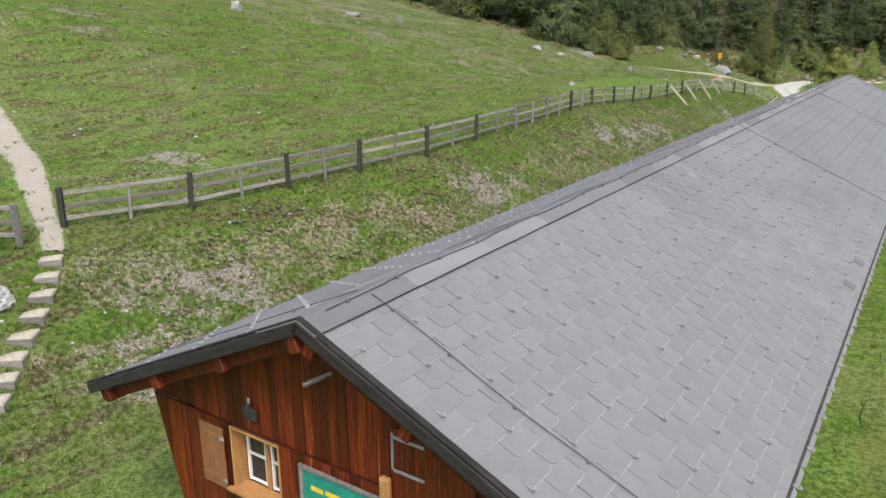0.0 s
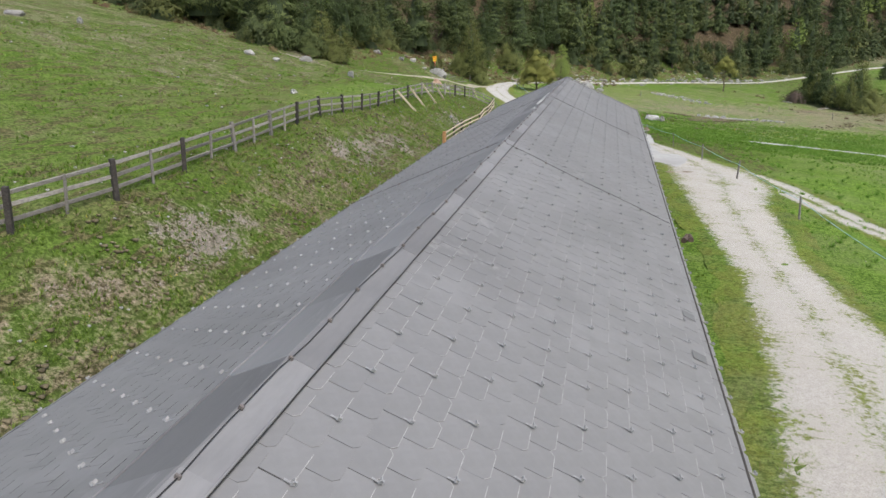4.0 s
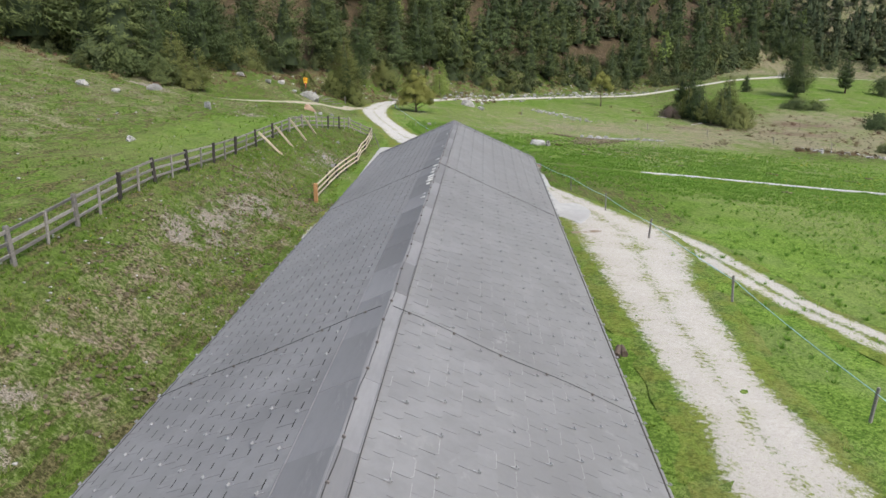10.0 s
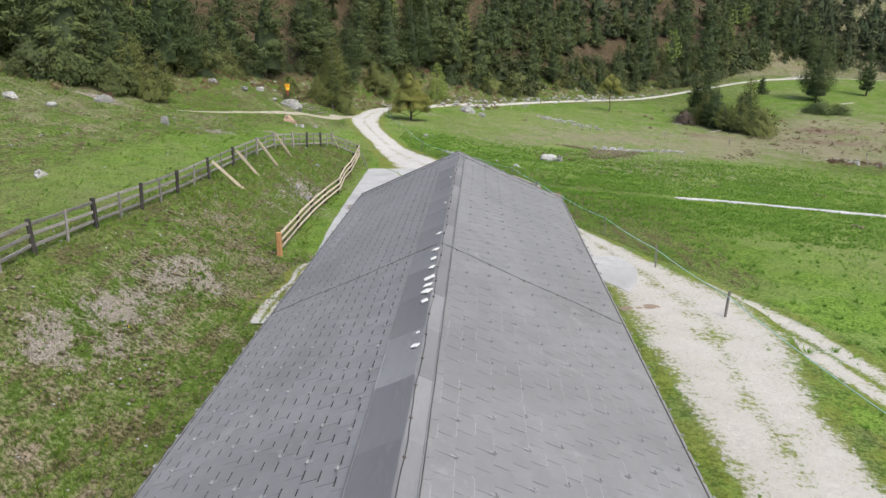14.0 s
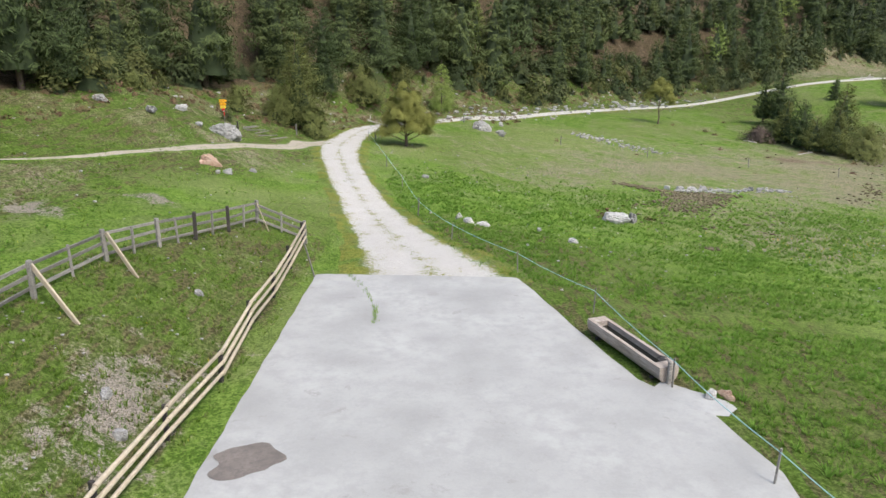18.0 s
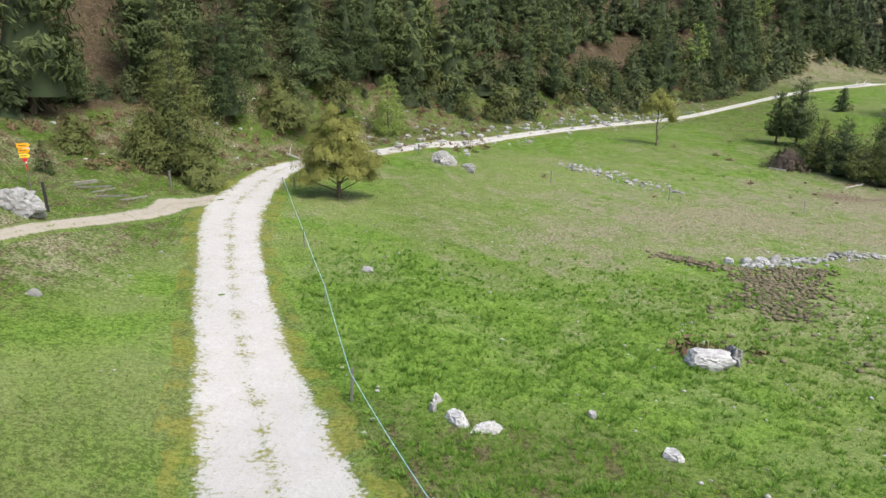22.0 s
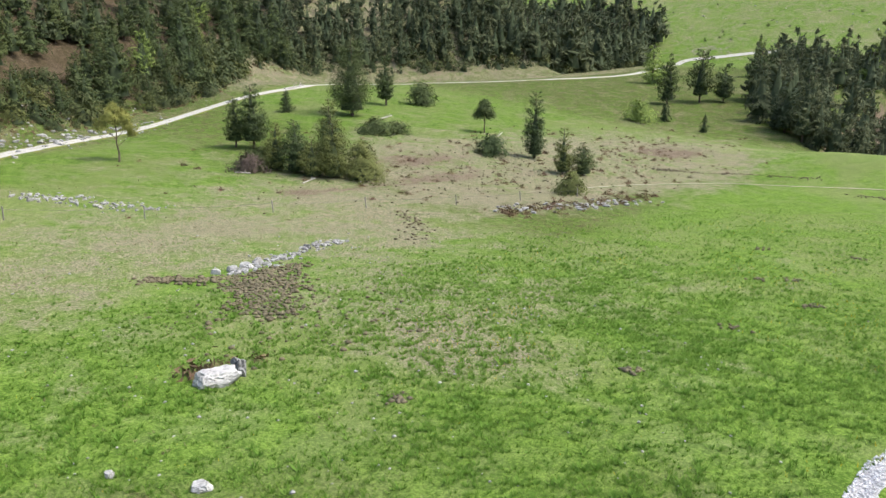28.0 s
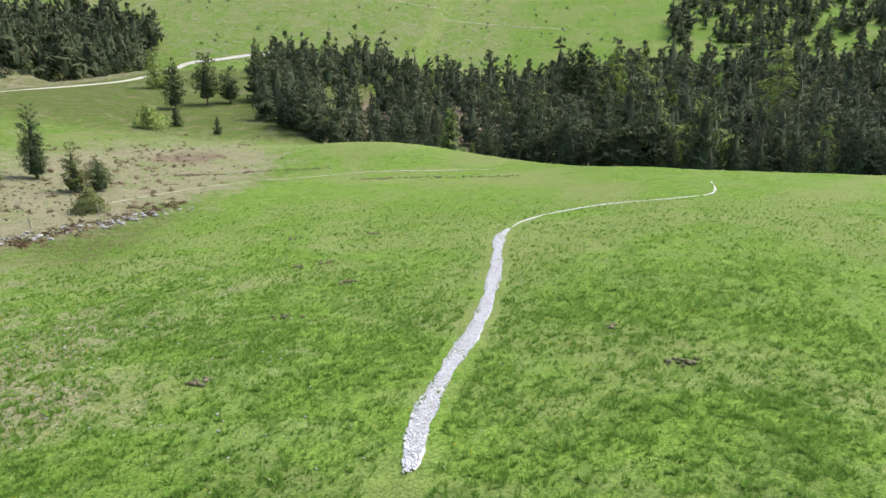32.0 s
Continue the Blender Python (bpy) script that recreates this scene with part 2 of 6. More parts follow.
# dark colour of the filler cones, standing for shade deep in the crowns
M["heart"] = material("shaded_crown_filler", plain((0.026, 0.040, 0.017), (0.042, 0.060, 0.026), 3), 0.95)
M["verge"] = material("blackened_verge", plain((0.008, 0.0075, 0.007), (0.040, 0.036, 0.033), 6, (0.5, 5, 5)), 0.8)
# near-black fill that paints the shadow under the west slope's slate edges
M["slit_shade"] = material("painted_slit_shade", plain((0.018, 0.018, 0.016), (0.050, 0.049, 0.042), 8), 0.95)
M["mended"] = material("pale_slate", plain((0.21, 0.21, 0.215), (0.31, 0.31, 0.31), 9), 0.8)
M["chalk"] = material("chalky_edge", plain((0.28, 0.28, 0.28), (0.42, 0.42, 0.41), 12), 0.9)
M["drystone"] = material("white_crushed_stone", plain((0.54, 0.54, 0.555), (0.74, 0.74, 0.755), 9, (1, 1, 1), None, 0.6, 0.12, True), 0.9)
M["ditchbed"] = material("crushed_stone_bed", plain((0.30, 0.30, 0.305), (0.54, 0.54, 0.55), 14, (1, 1, 1), (0.15, 0.15, 0.145), 0.9), 0.9)
M["larch"] = see_through(material("larch_needles", leafy((0.110, 0.165, 0.040), (0.220, 0.290, 0.080), (0.190, 0.245, 0.070)), 0.8, spec=0.2), 0.3)


# ---------------------------------------------------------------- building helpers
def box(bm, cx, cy, cz, sx, sy, sz, bevel=0.0, rot=None):
    """A box with centre and full sizes, into bm."""
    m = Matrix.Translation((cx, cy, cz)) @ (rot or Matrix.Identity(4)) @ Matrix.Diagonal((sx, sy, sz, 1))
    r = bmesh.ops.create_cube(bm, size=1.0, matrix=m)
    if bevel:
        es = list({e for v in r["verts"] for e in v.link_edges})
        bmesh.ops.bevel(bm, geom=es, offset=bevel, segments=1, affect="EDGES")
    return bm


def rod(bm, a, b, r0, r1=None, sides=8):
    """A tapered round bar from a to b."""
    a, b = Vector(a), Vector(b)
    d = b - a
    m = Matrix.Translation((a + b) / 2) @ d.to_track_quat("Z", "Y").to_matrix().to_4x4()
    bmesh.ops.create_cone(bm, cap_ends=True, segments=sides, radius1=r0, radius2=r0 if r1 is None else r1, depth=d.length, matrix=m)
    return bm


def finish(name, bm, mat):
    me = bpy.data.meshes.new(name)
    bm.to_mesh(me)
    bm.free()
    if mat:
        me.materials.append(M[mat])
    return me


def part(name, bm, mat, parent=None, label="", at=None):
    """Link a bmesh (or a ready mesh) as one mesh object, under a thing or part."""
    ob = new(name, bm if isinstance(bm, bpy.types.Mesh) else finish(name, bm, mat))
    if parent:
        ob.parent = parent
    if at is not None:
        ob.matrix_basis = at
    return tagged(ob, label)


def solid(name, verts, faces, mat, attrs=(), smooth=False):
    """A mesh from arrays of corners and faces."""
    me = bpy.data.meshes.new(name)
    me.from_pydata(np.asarray(verts).tolist(), [], np.asarray(faces).tolist())
    me.materials.append(M[mat])
    for key, values in attrs:
        me.attributes.new(key, "FLOAT", "POINT").data.foreach_set("value", np.asarray(values, np.float32))
    if smooth:
        me.polygons.foreach_set("use_smooth", np.ones(len(me.polygons), bool))
    return me


def thing(name, label, category, at=None, group="", kind=""):
    ob = new(name)
    if at is not None:
        ob.matrix_basis = at
    return tagged(ob, label, category, group, kind)


# ---------------------------------------------------------------- the lie of the land
def soft(a, b, v):
    s = np.clip((v - a) / (b - a), 0, 1)
    return s * s * (3 - 2 * s)


def fence_line(y):
    """x of the old pasture fence on the crest of the bank."""
    return np.interp(y, [-30, 9, 18.7, 27, 41, 54, 73, 82, 86, 95, 105, 117, 130, 150], [-20, -13.9, -11.9, -12.7, -14.3, -14.9, -15.2, -13.4, -12.9, -14, -16, -18.5, -19, -14])


def height(x, y):
    """Height of the ground over the datum, for arrays."""
    x, y = np.asarray(x, float), np.asarray(y, float)
    # the valley line beside the barn and the meadow that falls away to the east
    zc = np.interp(y, [-60, 0, 30, 55, 70, 82, 90, 96, 110, 121, 144, 171, 210], [1.0, 0.6, 0.35, 0.3, 0.1, -0.1, -0.35, -0.6, -1.0, -1.3, -0.85, 0.0, 0.9])
    xs = np.interp(y, [0, 60, 72, 84, 96], [9, 8, 6, -1, -4])
    d = np.clip(x - xs, 0, 140)
    z = zc - 0.09 * d + 0.00015 * d * d - 0.6 * soft(0, 6, d) * soft(64, 80, y)
    # the bank west of the barn and the hill above it
    xf = fence_line(y)
    zf = np.interp(y, [-60, -10, 9, 18.7, 41, 54, 73, 82, 86, 93, 105, 120, 140, 160], [2.0, 3.0, 3.3, 3.8, 3.9, 3.15, 2.85, 1.8, 1.3, 0.7, 0.1, 0.2, 0.0, 0])
    toe = np.interp(y, [0, 20, 50, 60, 75, 86, 93, 105, 150], [-7.0, -7.2, -8.4, -9.6, -9.6, -9.3, -9.0, -5, -4])
    up = np.clip((toe - x) / np.maximum(toe - xf, 0.5), 0, 1)
    bank = (zf - z) * (0.75 * up + 0.25 * up * up * (3 - 2 * up))
    k = np.interp(y, [-60, 0, 80, 97, 108, 120], [0.17, 0.17, 0.17, 0.3, 0.5, 0.45])
    w = np.clip(xf - x, 0, 400)
    hill = np.where(w < 12, k * w, k * 12 + 0.2 * (w - 12)) * np.clip(0.75 + w / 60, 0, 1.15)
    z = z + bank + hill
    # the pasture rises a little to the north-east
    z = z + 0.07 * np.clip(y - 135, 0, 100) * soft(30, 80, x)
    # the wooded mountain to the north
    ym = np.interp(x, [-300, -80, -45, -20, 0, 30, 70, 95, 115, 160, 200, 215, 260], [30, 100, 124, 140, 168, 200, 236, 256, 264, 252, 240, 300, 420])
    m = np.clip(y - ym, 0, 900)
    z = z + 0.45 * m * np.clip(m / 25, 0, 1) ** 0.5
    # the edge of the meadow and the wooded valley behind it
    xe = np.interp(y, [-60, 20, 60, 95, 130, 142, 155, 175], [104, 106, 108, 128, 140, 150, 210, 500])
    e = np.clip(x - xe, 0, 400)
    z = z - 6 * soft(0, 32, e) + 0.05 * np.clip(x - 150, 0, 250) * soft(330, 90, y)
    z = z + 3.7 * np.exp(-(((x - 131) / 14) ** 2 + ((y - 119) / 22) ** 2))
    # the far alp
    far = np.clip(x * 0.85 + y * 0.35 - 340, 0, 1500)
    return z + 0.36 * far


def ripple(x, y):
    """Small unevenness of the turf."""
    return (0.05 * np.sin(x * 1.31 + 1.7 * np.sin(y * 0.37)) * np.sin(y * 1.07 + 1.3 * np.sin(x * 0.53))
            + 0.03 * np.sin(x * 2.9 + y * 1.7) * np.sin(y * 3.3 - x * 1.1))


def ground_z(x, y):
    return float(height(x, y))


def spread(*runs):
    """Grid lines from runs of (from, to, step)."""
    out = [np.arange(a, b, s) for a, b, s in runs]
    return np.concatenate(out + [[runs[-1][1]]])


gx = spread((-420, -120, 12), (-120, -40, 3), (-40, 36, 0.7), (36, 150, 1.6), (150, 420, 6), (420, 1300, 40))
gy = spread((-160, -40, 10), (-40, -12, 2), (-12, 130, 0.75), (130, 270, 2), (270, 500, 8), (500, 1300, 40))
X, Y = np.meshgrid(gx, gy)
FLAT = soft(-9.6, -11.5, X) + soft(6, 9, X) + soft(84, 87, Y) + soft(46, 40, Y)
xf = fence_line(Y)
STEPS = 0.10 * np.sin(2.0 * X + 1.7 * np.sin(0.23 * Y) + 0.8 * np.sin(0.61 * Y)) * soft(1.5, 5, xf - X) * soft(104, 92, Y) * soft(-44, -38, X)
TROD = 1 - soft(2.6, 1.3, np.abs(Y - np.interp(-X, [8, 13.9, 18.5, 24, 36], [-1, 4.4, 6.5, 8.4, 11]))) * soft(-39, -37, X) * soft(-7, -8, X)
TROD *= 1 - soft(2.4, 1.2, np.abs(X - np.interp(Y, [85, 90.6, 96.4, 101.2, 108.5, 116.6], [-28, -25.5, -24.2, -22.6, -20.9, -19.3]))) * soft(82, 84, Y) * soft(121, 118, Y)
Z = height(X, Y) + (ripple(X, Y) * np.clip(FLAT, 0, 1) + STEPS) * TROD
bank = soft(-6.5, -9, X) * soft(0, 2, X - xf) * soft(95, 84, Y) * (0.35 + 0.65 * soft(-1, 7, Y))
hillside = soft(0, 3, xf - X) * soft(100, 85, Y)
moor = np.exp(-(((X - 66) / 26) ** 2 + ((Y - 150) / 22) ** 2)) + np.exp(-(((X - 112) / 24) ** 2 + ((Y - 150) / 16) ** 2))
wood = soft(-6, 10, Y - np.interp(X, [-300, -80, -46, -36, -33, -29, -20, 0, 30, 70, 95, 115, 160, 200, 230, 262, 290, 318, 335], [30, 84, 90, 88, 104, 120, 130, 160, 186, 220, 258, 266, 258, 254, 262, 270, 280, 288, 420]))
deep = soft(16, 28, Y - np.interp(X, [-300, -80, -46, -36, -33, -29, -20, 0, 30, 70, 95, 115], [16, 70, 76, 74, 92, 112, 130, 160, 186, 220, 258, 266])) * soft(140, 110, X)
north = soft(90, 105, Y) * soft(60, 30, X) * (1 - wood)
edge_n = np.interp(X, [10, 40, 60, 90, 120], [102, 108, 120, 128, 122])
east = soft(0, 9, X - np.interp(Y, [60, 84, 95, 112], [10, 12, 24, 32])) * soft(6, -8, Y - edge_n) * soft(200, 150, X)
beyond = soft(0, 8, Y - np.interp(X, [63, 79.5, 103, 125, 145, 167, 198, 226, 270], [216, 226, 244, 252, 254, 242, 233, 234, 252])) * soft(60, 80, X) * soft(300, 270, X)
blob = lambda x, y, rx, ry: np.exp(-(((X - x) / rx) ** 2 + ((Y - y) / ry) ** 2))
clearing = soft(40, 70, X) * soft(120, 135, Y) * (1 - wood)
roadside = soft(-22, -16, X) * soft(-5, -9, X) * soft(84, 89, Y) * soft(114, 104, Y)
strip_up = soft(0.3, 1.5, xf - X) * soft(10, 5, xf - X) * soft(40, 60, Y) * soft(100, 92, Y)
dry = np.clip((0.40 - 0.18 * soft(52, 62, Y)) * bank - 0.2 * strip_up - 0.12 * roadside + (0.18 + 0.20 * soft(6, 12, xf - X) * soft(30, 50, Y)) * hillside + 0.22 * blob(20, 98, 3, 8) + 0.56 * moor + 0.26 * clearing + 0.42 * blob(95, 136, 18, 9) + 0.14 * soft(280, 330, X) + 0.32 * wood + 0.26 * north + 0.35 * blob(45, 135, 40, 14) + 0.24 * blob(27, 100, 11, 13) + 0.10 * east + 0.20 * (blob(9, 124, 9, 6) + blob(19, 131, 9, 6) + blob(33, 121, 7, 7) + blob(22, 111, 5, 5) + blob(19, 99, 3, 7) + 0.8 * blob(52, 101, 12, 6) + 0.7 * blob(4, 117, 7, 6)) + 0.30 * blob(-19, 106, 4, 5) + 0.06 * north * soft(-14, -19, X) + 0.28 * beyond, 0, 0.66)
bare = np.clip(0.28 * bank + (0.08 + 0.12 * soft(6, 12, xf - X) * soft(30, 50, Y)) * hillside + 0.7 * blob(-33.6, 82.6, 2.4, 0.9) + 0.20 * wood + 0.04 * north
               + 0.40 * (blob(-9.8, 5.5, 1.8, 3.0) + 1.6 * blob(-18.6, 11.3, 2.4, 1.8) + 1.5 * blob(-23, 3, 5, 5) + blob(-10.2, 21, 1.6, 3) + blob(-11.3, 41, 1.3, 4.5) + blob(-11, 47, 1.2, 2)
                         + 1.5 * blob(-21.2, 80.7, 2.4, 1.8) + 1.5 * blob(-18.8, 86.6, 2.2, 1.5) + blob(-11.3, 66.5, 1.3, 4) + blob(10.5, 55, 2.2, 3) + blob(-40, 20, 7, 6) + blob(-19, 113, 1.6, 3) + 1.3 * blob(314, 256, 14, 16)), 0, 1)
lush = np.clip(0.5 * roadside + 0.55 * strip_up + 0.35 * soft(2, 6, X) * soft(70, 80, Y) * soft(104, 94, Y) * soft(40, 30, X) + 0.95 * east + 0.45 * soft(5, 11, X) * soft(84, 88, Y) * soft(114, 100, Y) * soft(70, 55, X) + 0.8 * north * soft(-8, -1, X) * soft(114, 98, Y) + 0.35 * north * soft(-3, 8, X) * soft(160, 140, Y) + 0.62 * clearing * soft(160, 120, X) * (1 - beyond) + (0.12 + 0.18 * soft(60, 40, Y)) * hillside + 0.65 * north * soft(-17, -10, X) + 0.9 * blob(128, 128, 16, 26) + 0.90 * soft(230, 320, X) + 0.6 * soft(8, 0, X - np.interp(Y, [84, 96, 110, 125], [0, -4, -8, -12])) * soft(84, 88, Y) * north * soft(-19, -14, X) + 0.6 * soft(-7.3, -6.3, X) * soft(54, 48, Y) + 0.7 * soft(-9.9, -9.3, X) * soft(-6, -7, X) * soft(52, 55, Y) * soft(95, 85, Y), 0, 1)
hollow = soft(2, 16, X - np.interp(Y, [-60, 20, 60, 95, 130, 142, 155, 175], [110, 112, 114, 134, 146, 156, 216, 500])) * soft(340, 300, X)
heath = np.clip(0.75 * (blob(36.2, 144.2, 3.5, 2.4) + 0.8 * blob(44, 143.4, 5, 1.8) + 0.7 * blob(62, 155, 7, 3.5) + 0.7 * blob(56, 145, 9, 2) + 0.8 * blob(115, 147, 7, 4) + 0.6 * blob(39.5, 128, 2.5, 4)) + 0.12 * beyond + 0.75 * hollow + 0.28 * wood + 0.26 * moor + (0.46 - 0.24 * soft(52, 62, Y)) * bank + 0.40 * blob(18, 116, 4, 3) + 0.12 * blob(30, 108, 9, 7) + 0.17 * blob(-29, 122, 12, 12) + 0.17 * blob(-17, 146, 10, 9) + 0.17 * blob(-4, 165, 12, 8) + 0.14 * blob(150, 255, 60, 16) + 0.35 * blob(314, 256, 14, 16) + 0.10 * clearing + 0.25 * blob(62, 127, 14, 4), 0, 1)
ny, nx = X.shape
i = np.arange(ny * nx).reshape(ny, nx)
quads = np.stack([i[:-1, :-1], i[:-1, 1:], i[1:, 1:], i[1:, :-1]], -1).reshape(-1, 4)
ground = new("ground", solid("ground", np.stack([X, Y, Z], -1).reshape(-1, 3), quads, "ground",
                             (("dry", dry.ravel()), ("bare", bare.ravel()), ("lush", lush.ravel()), ("heath", heath.ravel()), ("wood", deep.ravel())), smooth=True))
tagged(ground, "alpine meadow turf, lush green with dry and stony patches", "meadow", kind="structure")


def curve_points(pts, step):
    """A smooth line through plan points (x, y, width), at even steps."""
    p = np.array(pts, float)
    p = np.vstack([2 * p[0] - p[1], p, 2 * p[-1] - p[-2]])
    out = []
    for a, b, c, d in zip(p[:-3], p[1:-2], p[2:-1], p[3:]):
        n = max(2, int(np.hypot(*(c - b)[:2]) / step))
        for t in np.arange(n) / n:
            out.append(0.5 * (2 * b + (c - a) * t + (2 * a - 5 * b + 4 * c - d) * t * t + (3 * b - 3 * c + d - a) * t ** 3))
    return np.array(out + [p[-2]])


def lane(name, pts, mat, lift, label, category, weeds=(0.3, 0.25), step=0.5, across=16, rag=0.18, seed=1, soft_rim=1.22):
    """A strip of road on the ground. weeds: how overgrown its edges and its middle are."""
    rng = np.random.default_rng(seed)
    c = curve_points(pts, step)
    d = np.gradient(c[:, :2], axis=0)
    d /= np.linalg.norm(d, axis=1)[:, None]
    side = np.stack([d[:, 1], -d[:, 0]], 1)
    u = np.linspace(-1, 1, across + 1)
    n = len(c)
    wob = rng.normal(0, 1, (2, n + 8))
    wob = np.stack([np.convolve(w, np.ones(9) / 4.5, "valid")[:n] for w in wob]) * rag
    half = c[:, 2:3] / 2 * soft_rim + np.where(u[None] < 0, wob[0][:, None], wob[1][:, None]) * np.abs(u[None])
    xy = c[:, None, :2] + side[:, None] * (u[None] * half)[..., None]
    z = height(xy[..., 0], xy[..., 1]) + lift - 0.05 * np.abs(u[None]) ** 6
    weed = weeds[0] * np.abs(u * min(soft_rim, 1.2)) ** 2.2 + weeds[1] * np.exp(-(u / 0.16) ** 2) + 0.55 * soft(0.55, 0.95, np.abs(u)) * (soft_rim > 1)
    k = np.arange(n * (across + 1)).reshape(n, across + 1)
    f = np.stack([k[:-1, :-1], k[:-1, 1:], k[1:, 1:], k[1:, :-1]], -1).reshape(-1, 4)
    ob = new(name, solid(name, np.dstack([xy, z[..., None]]).reshape(-1, 3), f, mat, (("weed", np.tile(weed, n)), ("lush", np.full(n * (across + 1), 0.5)), ("dry", np.full(n * (across + 1), 0.12))), smooth=True))
    return tagged(ob, label, category, kind="structure")


lane("road", [(-3.5, 81.4, 7.4), (-3.5, 82.0, 7.3), (-4.7, 85, 6.4), (-6.6, 89.9, 4.9), (-10.0, 99.6, 4.0), (-13.2, 110.5, 4.0), (-15.3, 119.5, 4.5), (-15.7, 126, 4.2), (-14.8, 136, 3.3), (-8.4, 145.4, 3.0),
              (-1.6, 154, 2.8), (7, 166, 2.8), (26.4, 188, 2.8), (46, 204.5, 2.8), (63, 215.2, 2.8), (79.5, 224, 2.8), (103, 242, 2.8), (125, 250, 2.8), (145, 252, 2.8), (167, 240, 3), (198, 231, 3), (226, 232, 3.2), (270, 250, 4), (296, 259, 4), (309, 245, 4), (327, 219, 4)],
     "gravel", 0.06, "white gravel farm track with grass growing down its middle", "road", (0.42, 0.26))
lane("road_barn", [(6.3, 60.5, 0.8), (6.9, 57.5, 2.2), (7.9, 53.5, 4.4), (9.6, 47, 7.6), (9.2, 40.3, 5.6), (9.1, 31.4, 4.3), (9.3, 25.7, 4.3), (9.3, 22, 5.0), (8.9, 10, 6.0), (8.4, -5, 6), (7.6, -25, 6)],
     "mossy", 0.06, "white gravel track along the barn with worn wheel ruts", "road", (0.66, 0.28), seed=2)
lane("road_side", [(8.9, 53.0, 2.6), (11.0, 49.4, 4.2), (13.2, 45, 3.4), (15, 38.3, 2.7), (16.8, 34.2, 3), (19, 28, 3), (22.5, 17, 3), (27, 4, 3)],
     "mossy", 0.055, "stony side track through the grass", "road", (0.78, 0.46), seed=3)
lane("path", [(-16.3, 122.9, 4.2), (-17.2, 121.9, 3.6), (-18.9, 119.8, 2.5), (-19.3, 116.6, 1.7), (-20.9, 108.5, 1.1), (-22.6, 101.2, 0.9), (-24.2, 96.4, 0.7), (-25.5, 90.6, 0.55), (-27.4, 86, 0.3)], "trodden", 0.056, "trodden earth footpath to the signpost", "path", (0.55, 0.2), seed=4)
lane("path_hill", [(-13.9, 4.45, 0.8), (-15.5, 5.2, 0.8), (-18.5, 6.5, 1.0), (-21, 7.6, 1.3), (-24, 8.4, 1.6), (-28, 9.5, 1.6), (-36, 11, 1.6)], "trodden", 0.05, "trodden sandy footpath up the hill", "path", (0.5, 0.0), seed=9)
DRAIN = [(17.3, 80.4, 0.27), (18.6, 80.6, 0.78), (21.4, 81, 0.78), (26.3, 81.1, 0.74), (31.3, 81, 0.82), (37.2, 81.1, 0.70), (46.8, 81.9, 0.86), (53, 82.7, 0.62), (60.2, 83.5, 0.94), (64, 83.2, 0.27), (68.5, 82.4, 0.35), (74, 79.4, 0.39), (78, 75, 0.39), (79.6, 69, 0.36), (83.4, 63.2, 0.36), (89, 61.5, 0.30), (96, 61, 0.3)]
lane("gravel_drain", DRAIN,
     "ditchbed", 0.035, "ditch filled with white crushed stone across the meadow", "gravel ditch", (0.2, 0.0), rag=0.10, seed=5, soft_rim=1.0)
lane("path_far", [(62, 134.8, 0.25), (68.2, 134.5, 0.5), (83, 132.7, 0.7), (97, 128.3, 0.7), (105, 122, 0.6), (109, 116, 0.7), (111.5, 110.5, 0.8), (113.4, 102.5, 0.7), (116, 92, 0.5)], "trodden", 0.05, "narrow trodden path over the moor and the meadow", "path", (0.7, 0.35), seed=10)
lane("concrete_strip", [(-7.6, 44.8, 0.7), (-7.65, 46.2, 1.2), (-7.6, 48.4, 1.2), (-7.5, 50, 0.6), (-7.6, 51.5, 0.9), (-7.45, 52.6, 0.6)], "gravel", 0.05, "broken concrete strip overgrown with grass", "pavement", (0.9, 0.45), rag=0.3, seed=6)
lane("pavement_side", [(6.5, 54.6, 2.6), (6.85, 52.5, 2.9), (7.1, 50.9, 1.9), (7.2, 49.2, 0.2)], "asphalt", 0.078, "worn concrete running out beside the barn", "pavement", (0, 0), step=0.3, across=10, rag=0.2, seed=18, soft_rim=1.0)
def yard():
    """The concrete yard: rows across it from the barn to the road."""
    rows, across = np.arange(53.2, 81.61, 0.4), np.linspace(0, 1, 25)
    west = np.interp(rows, [53.2, 60, 66, 81.6], [-7.4, -8.0, -8.3, -9.0]) + 0.02 * np.sin(rows * 1.9) + 0.015 * np.sin(rows * 4.7)
    east_side = np.interp(rows, [53.2, 60, 66, 69.2, 71.2, 75, 79.5, 81.6], [7.2, 6.5, 6.4, 5.5, 3.8, 2.5, 1.1, 0.4]) + 0.02 * np.sin(rows * 2.3)
    x = west[:, None] + (east_side - west)[:, None] * across[None]
    y = np.repeat(rows[:, None], 25, 1)
    rim = np.minimum(across, 1 - across)[None] * np.ones_like(x)
    z = height(x, y) + 0.07 - 0.04 * (rim == 0)
    k = np.arange(x.size).reshape(x.shape)
    f = np.stack([k[:-1, :-1], k[:-1, 1:], k[1:, 1:], k[1:, :-1]], -1).reshape(-1, 4)
    ob = new("pavement", solid("pavement", np.stack([x, y, z], -1).reshape(-1, 3), f, "asphalt", smooth=True))
    tagged(ob, "pale worn concrete yard behind the barn", "pavement", kind="structure")


yard()
lane("pavement_apron", [(4.2, 70.6, 1.5), (5.0, 70.0, 1.4), (5.8, 69.4, 1.2), (6.15, 69.1, 0.6)], "asphalt", 0.074, "small concrete apron at the spring", "pavement", (0, 0), step=0.2, across=8, rag=0.06, seed=17, soft_rim=1.0)

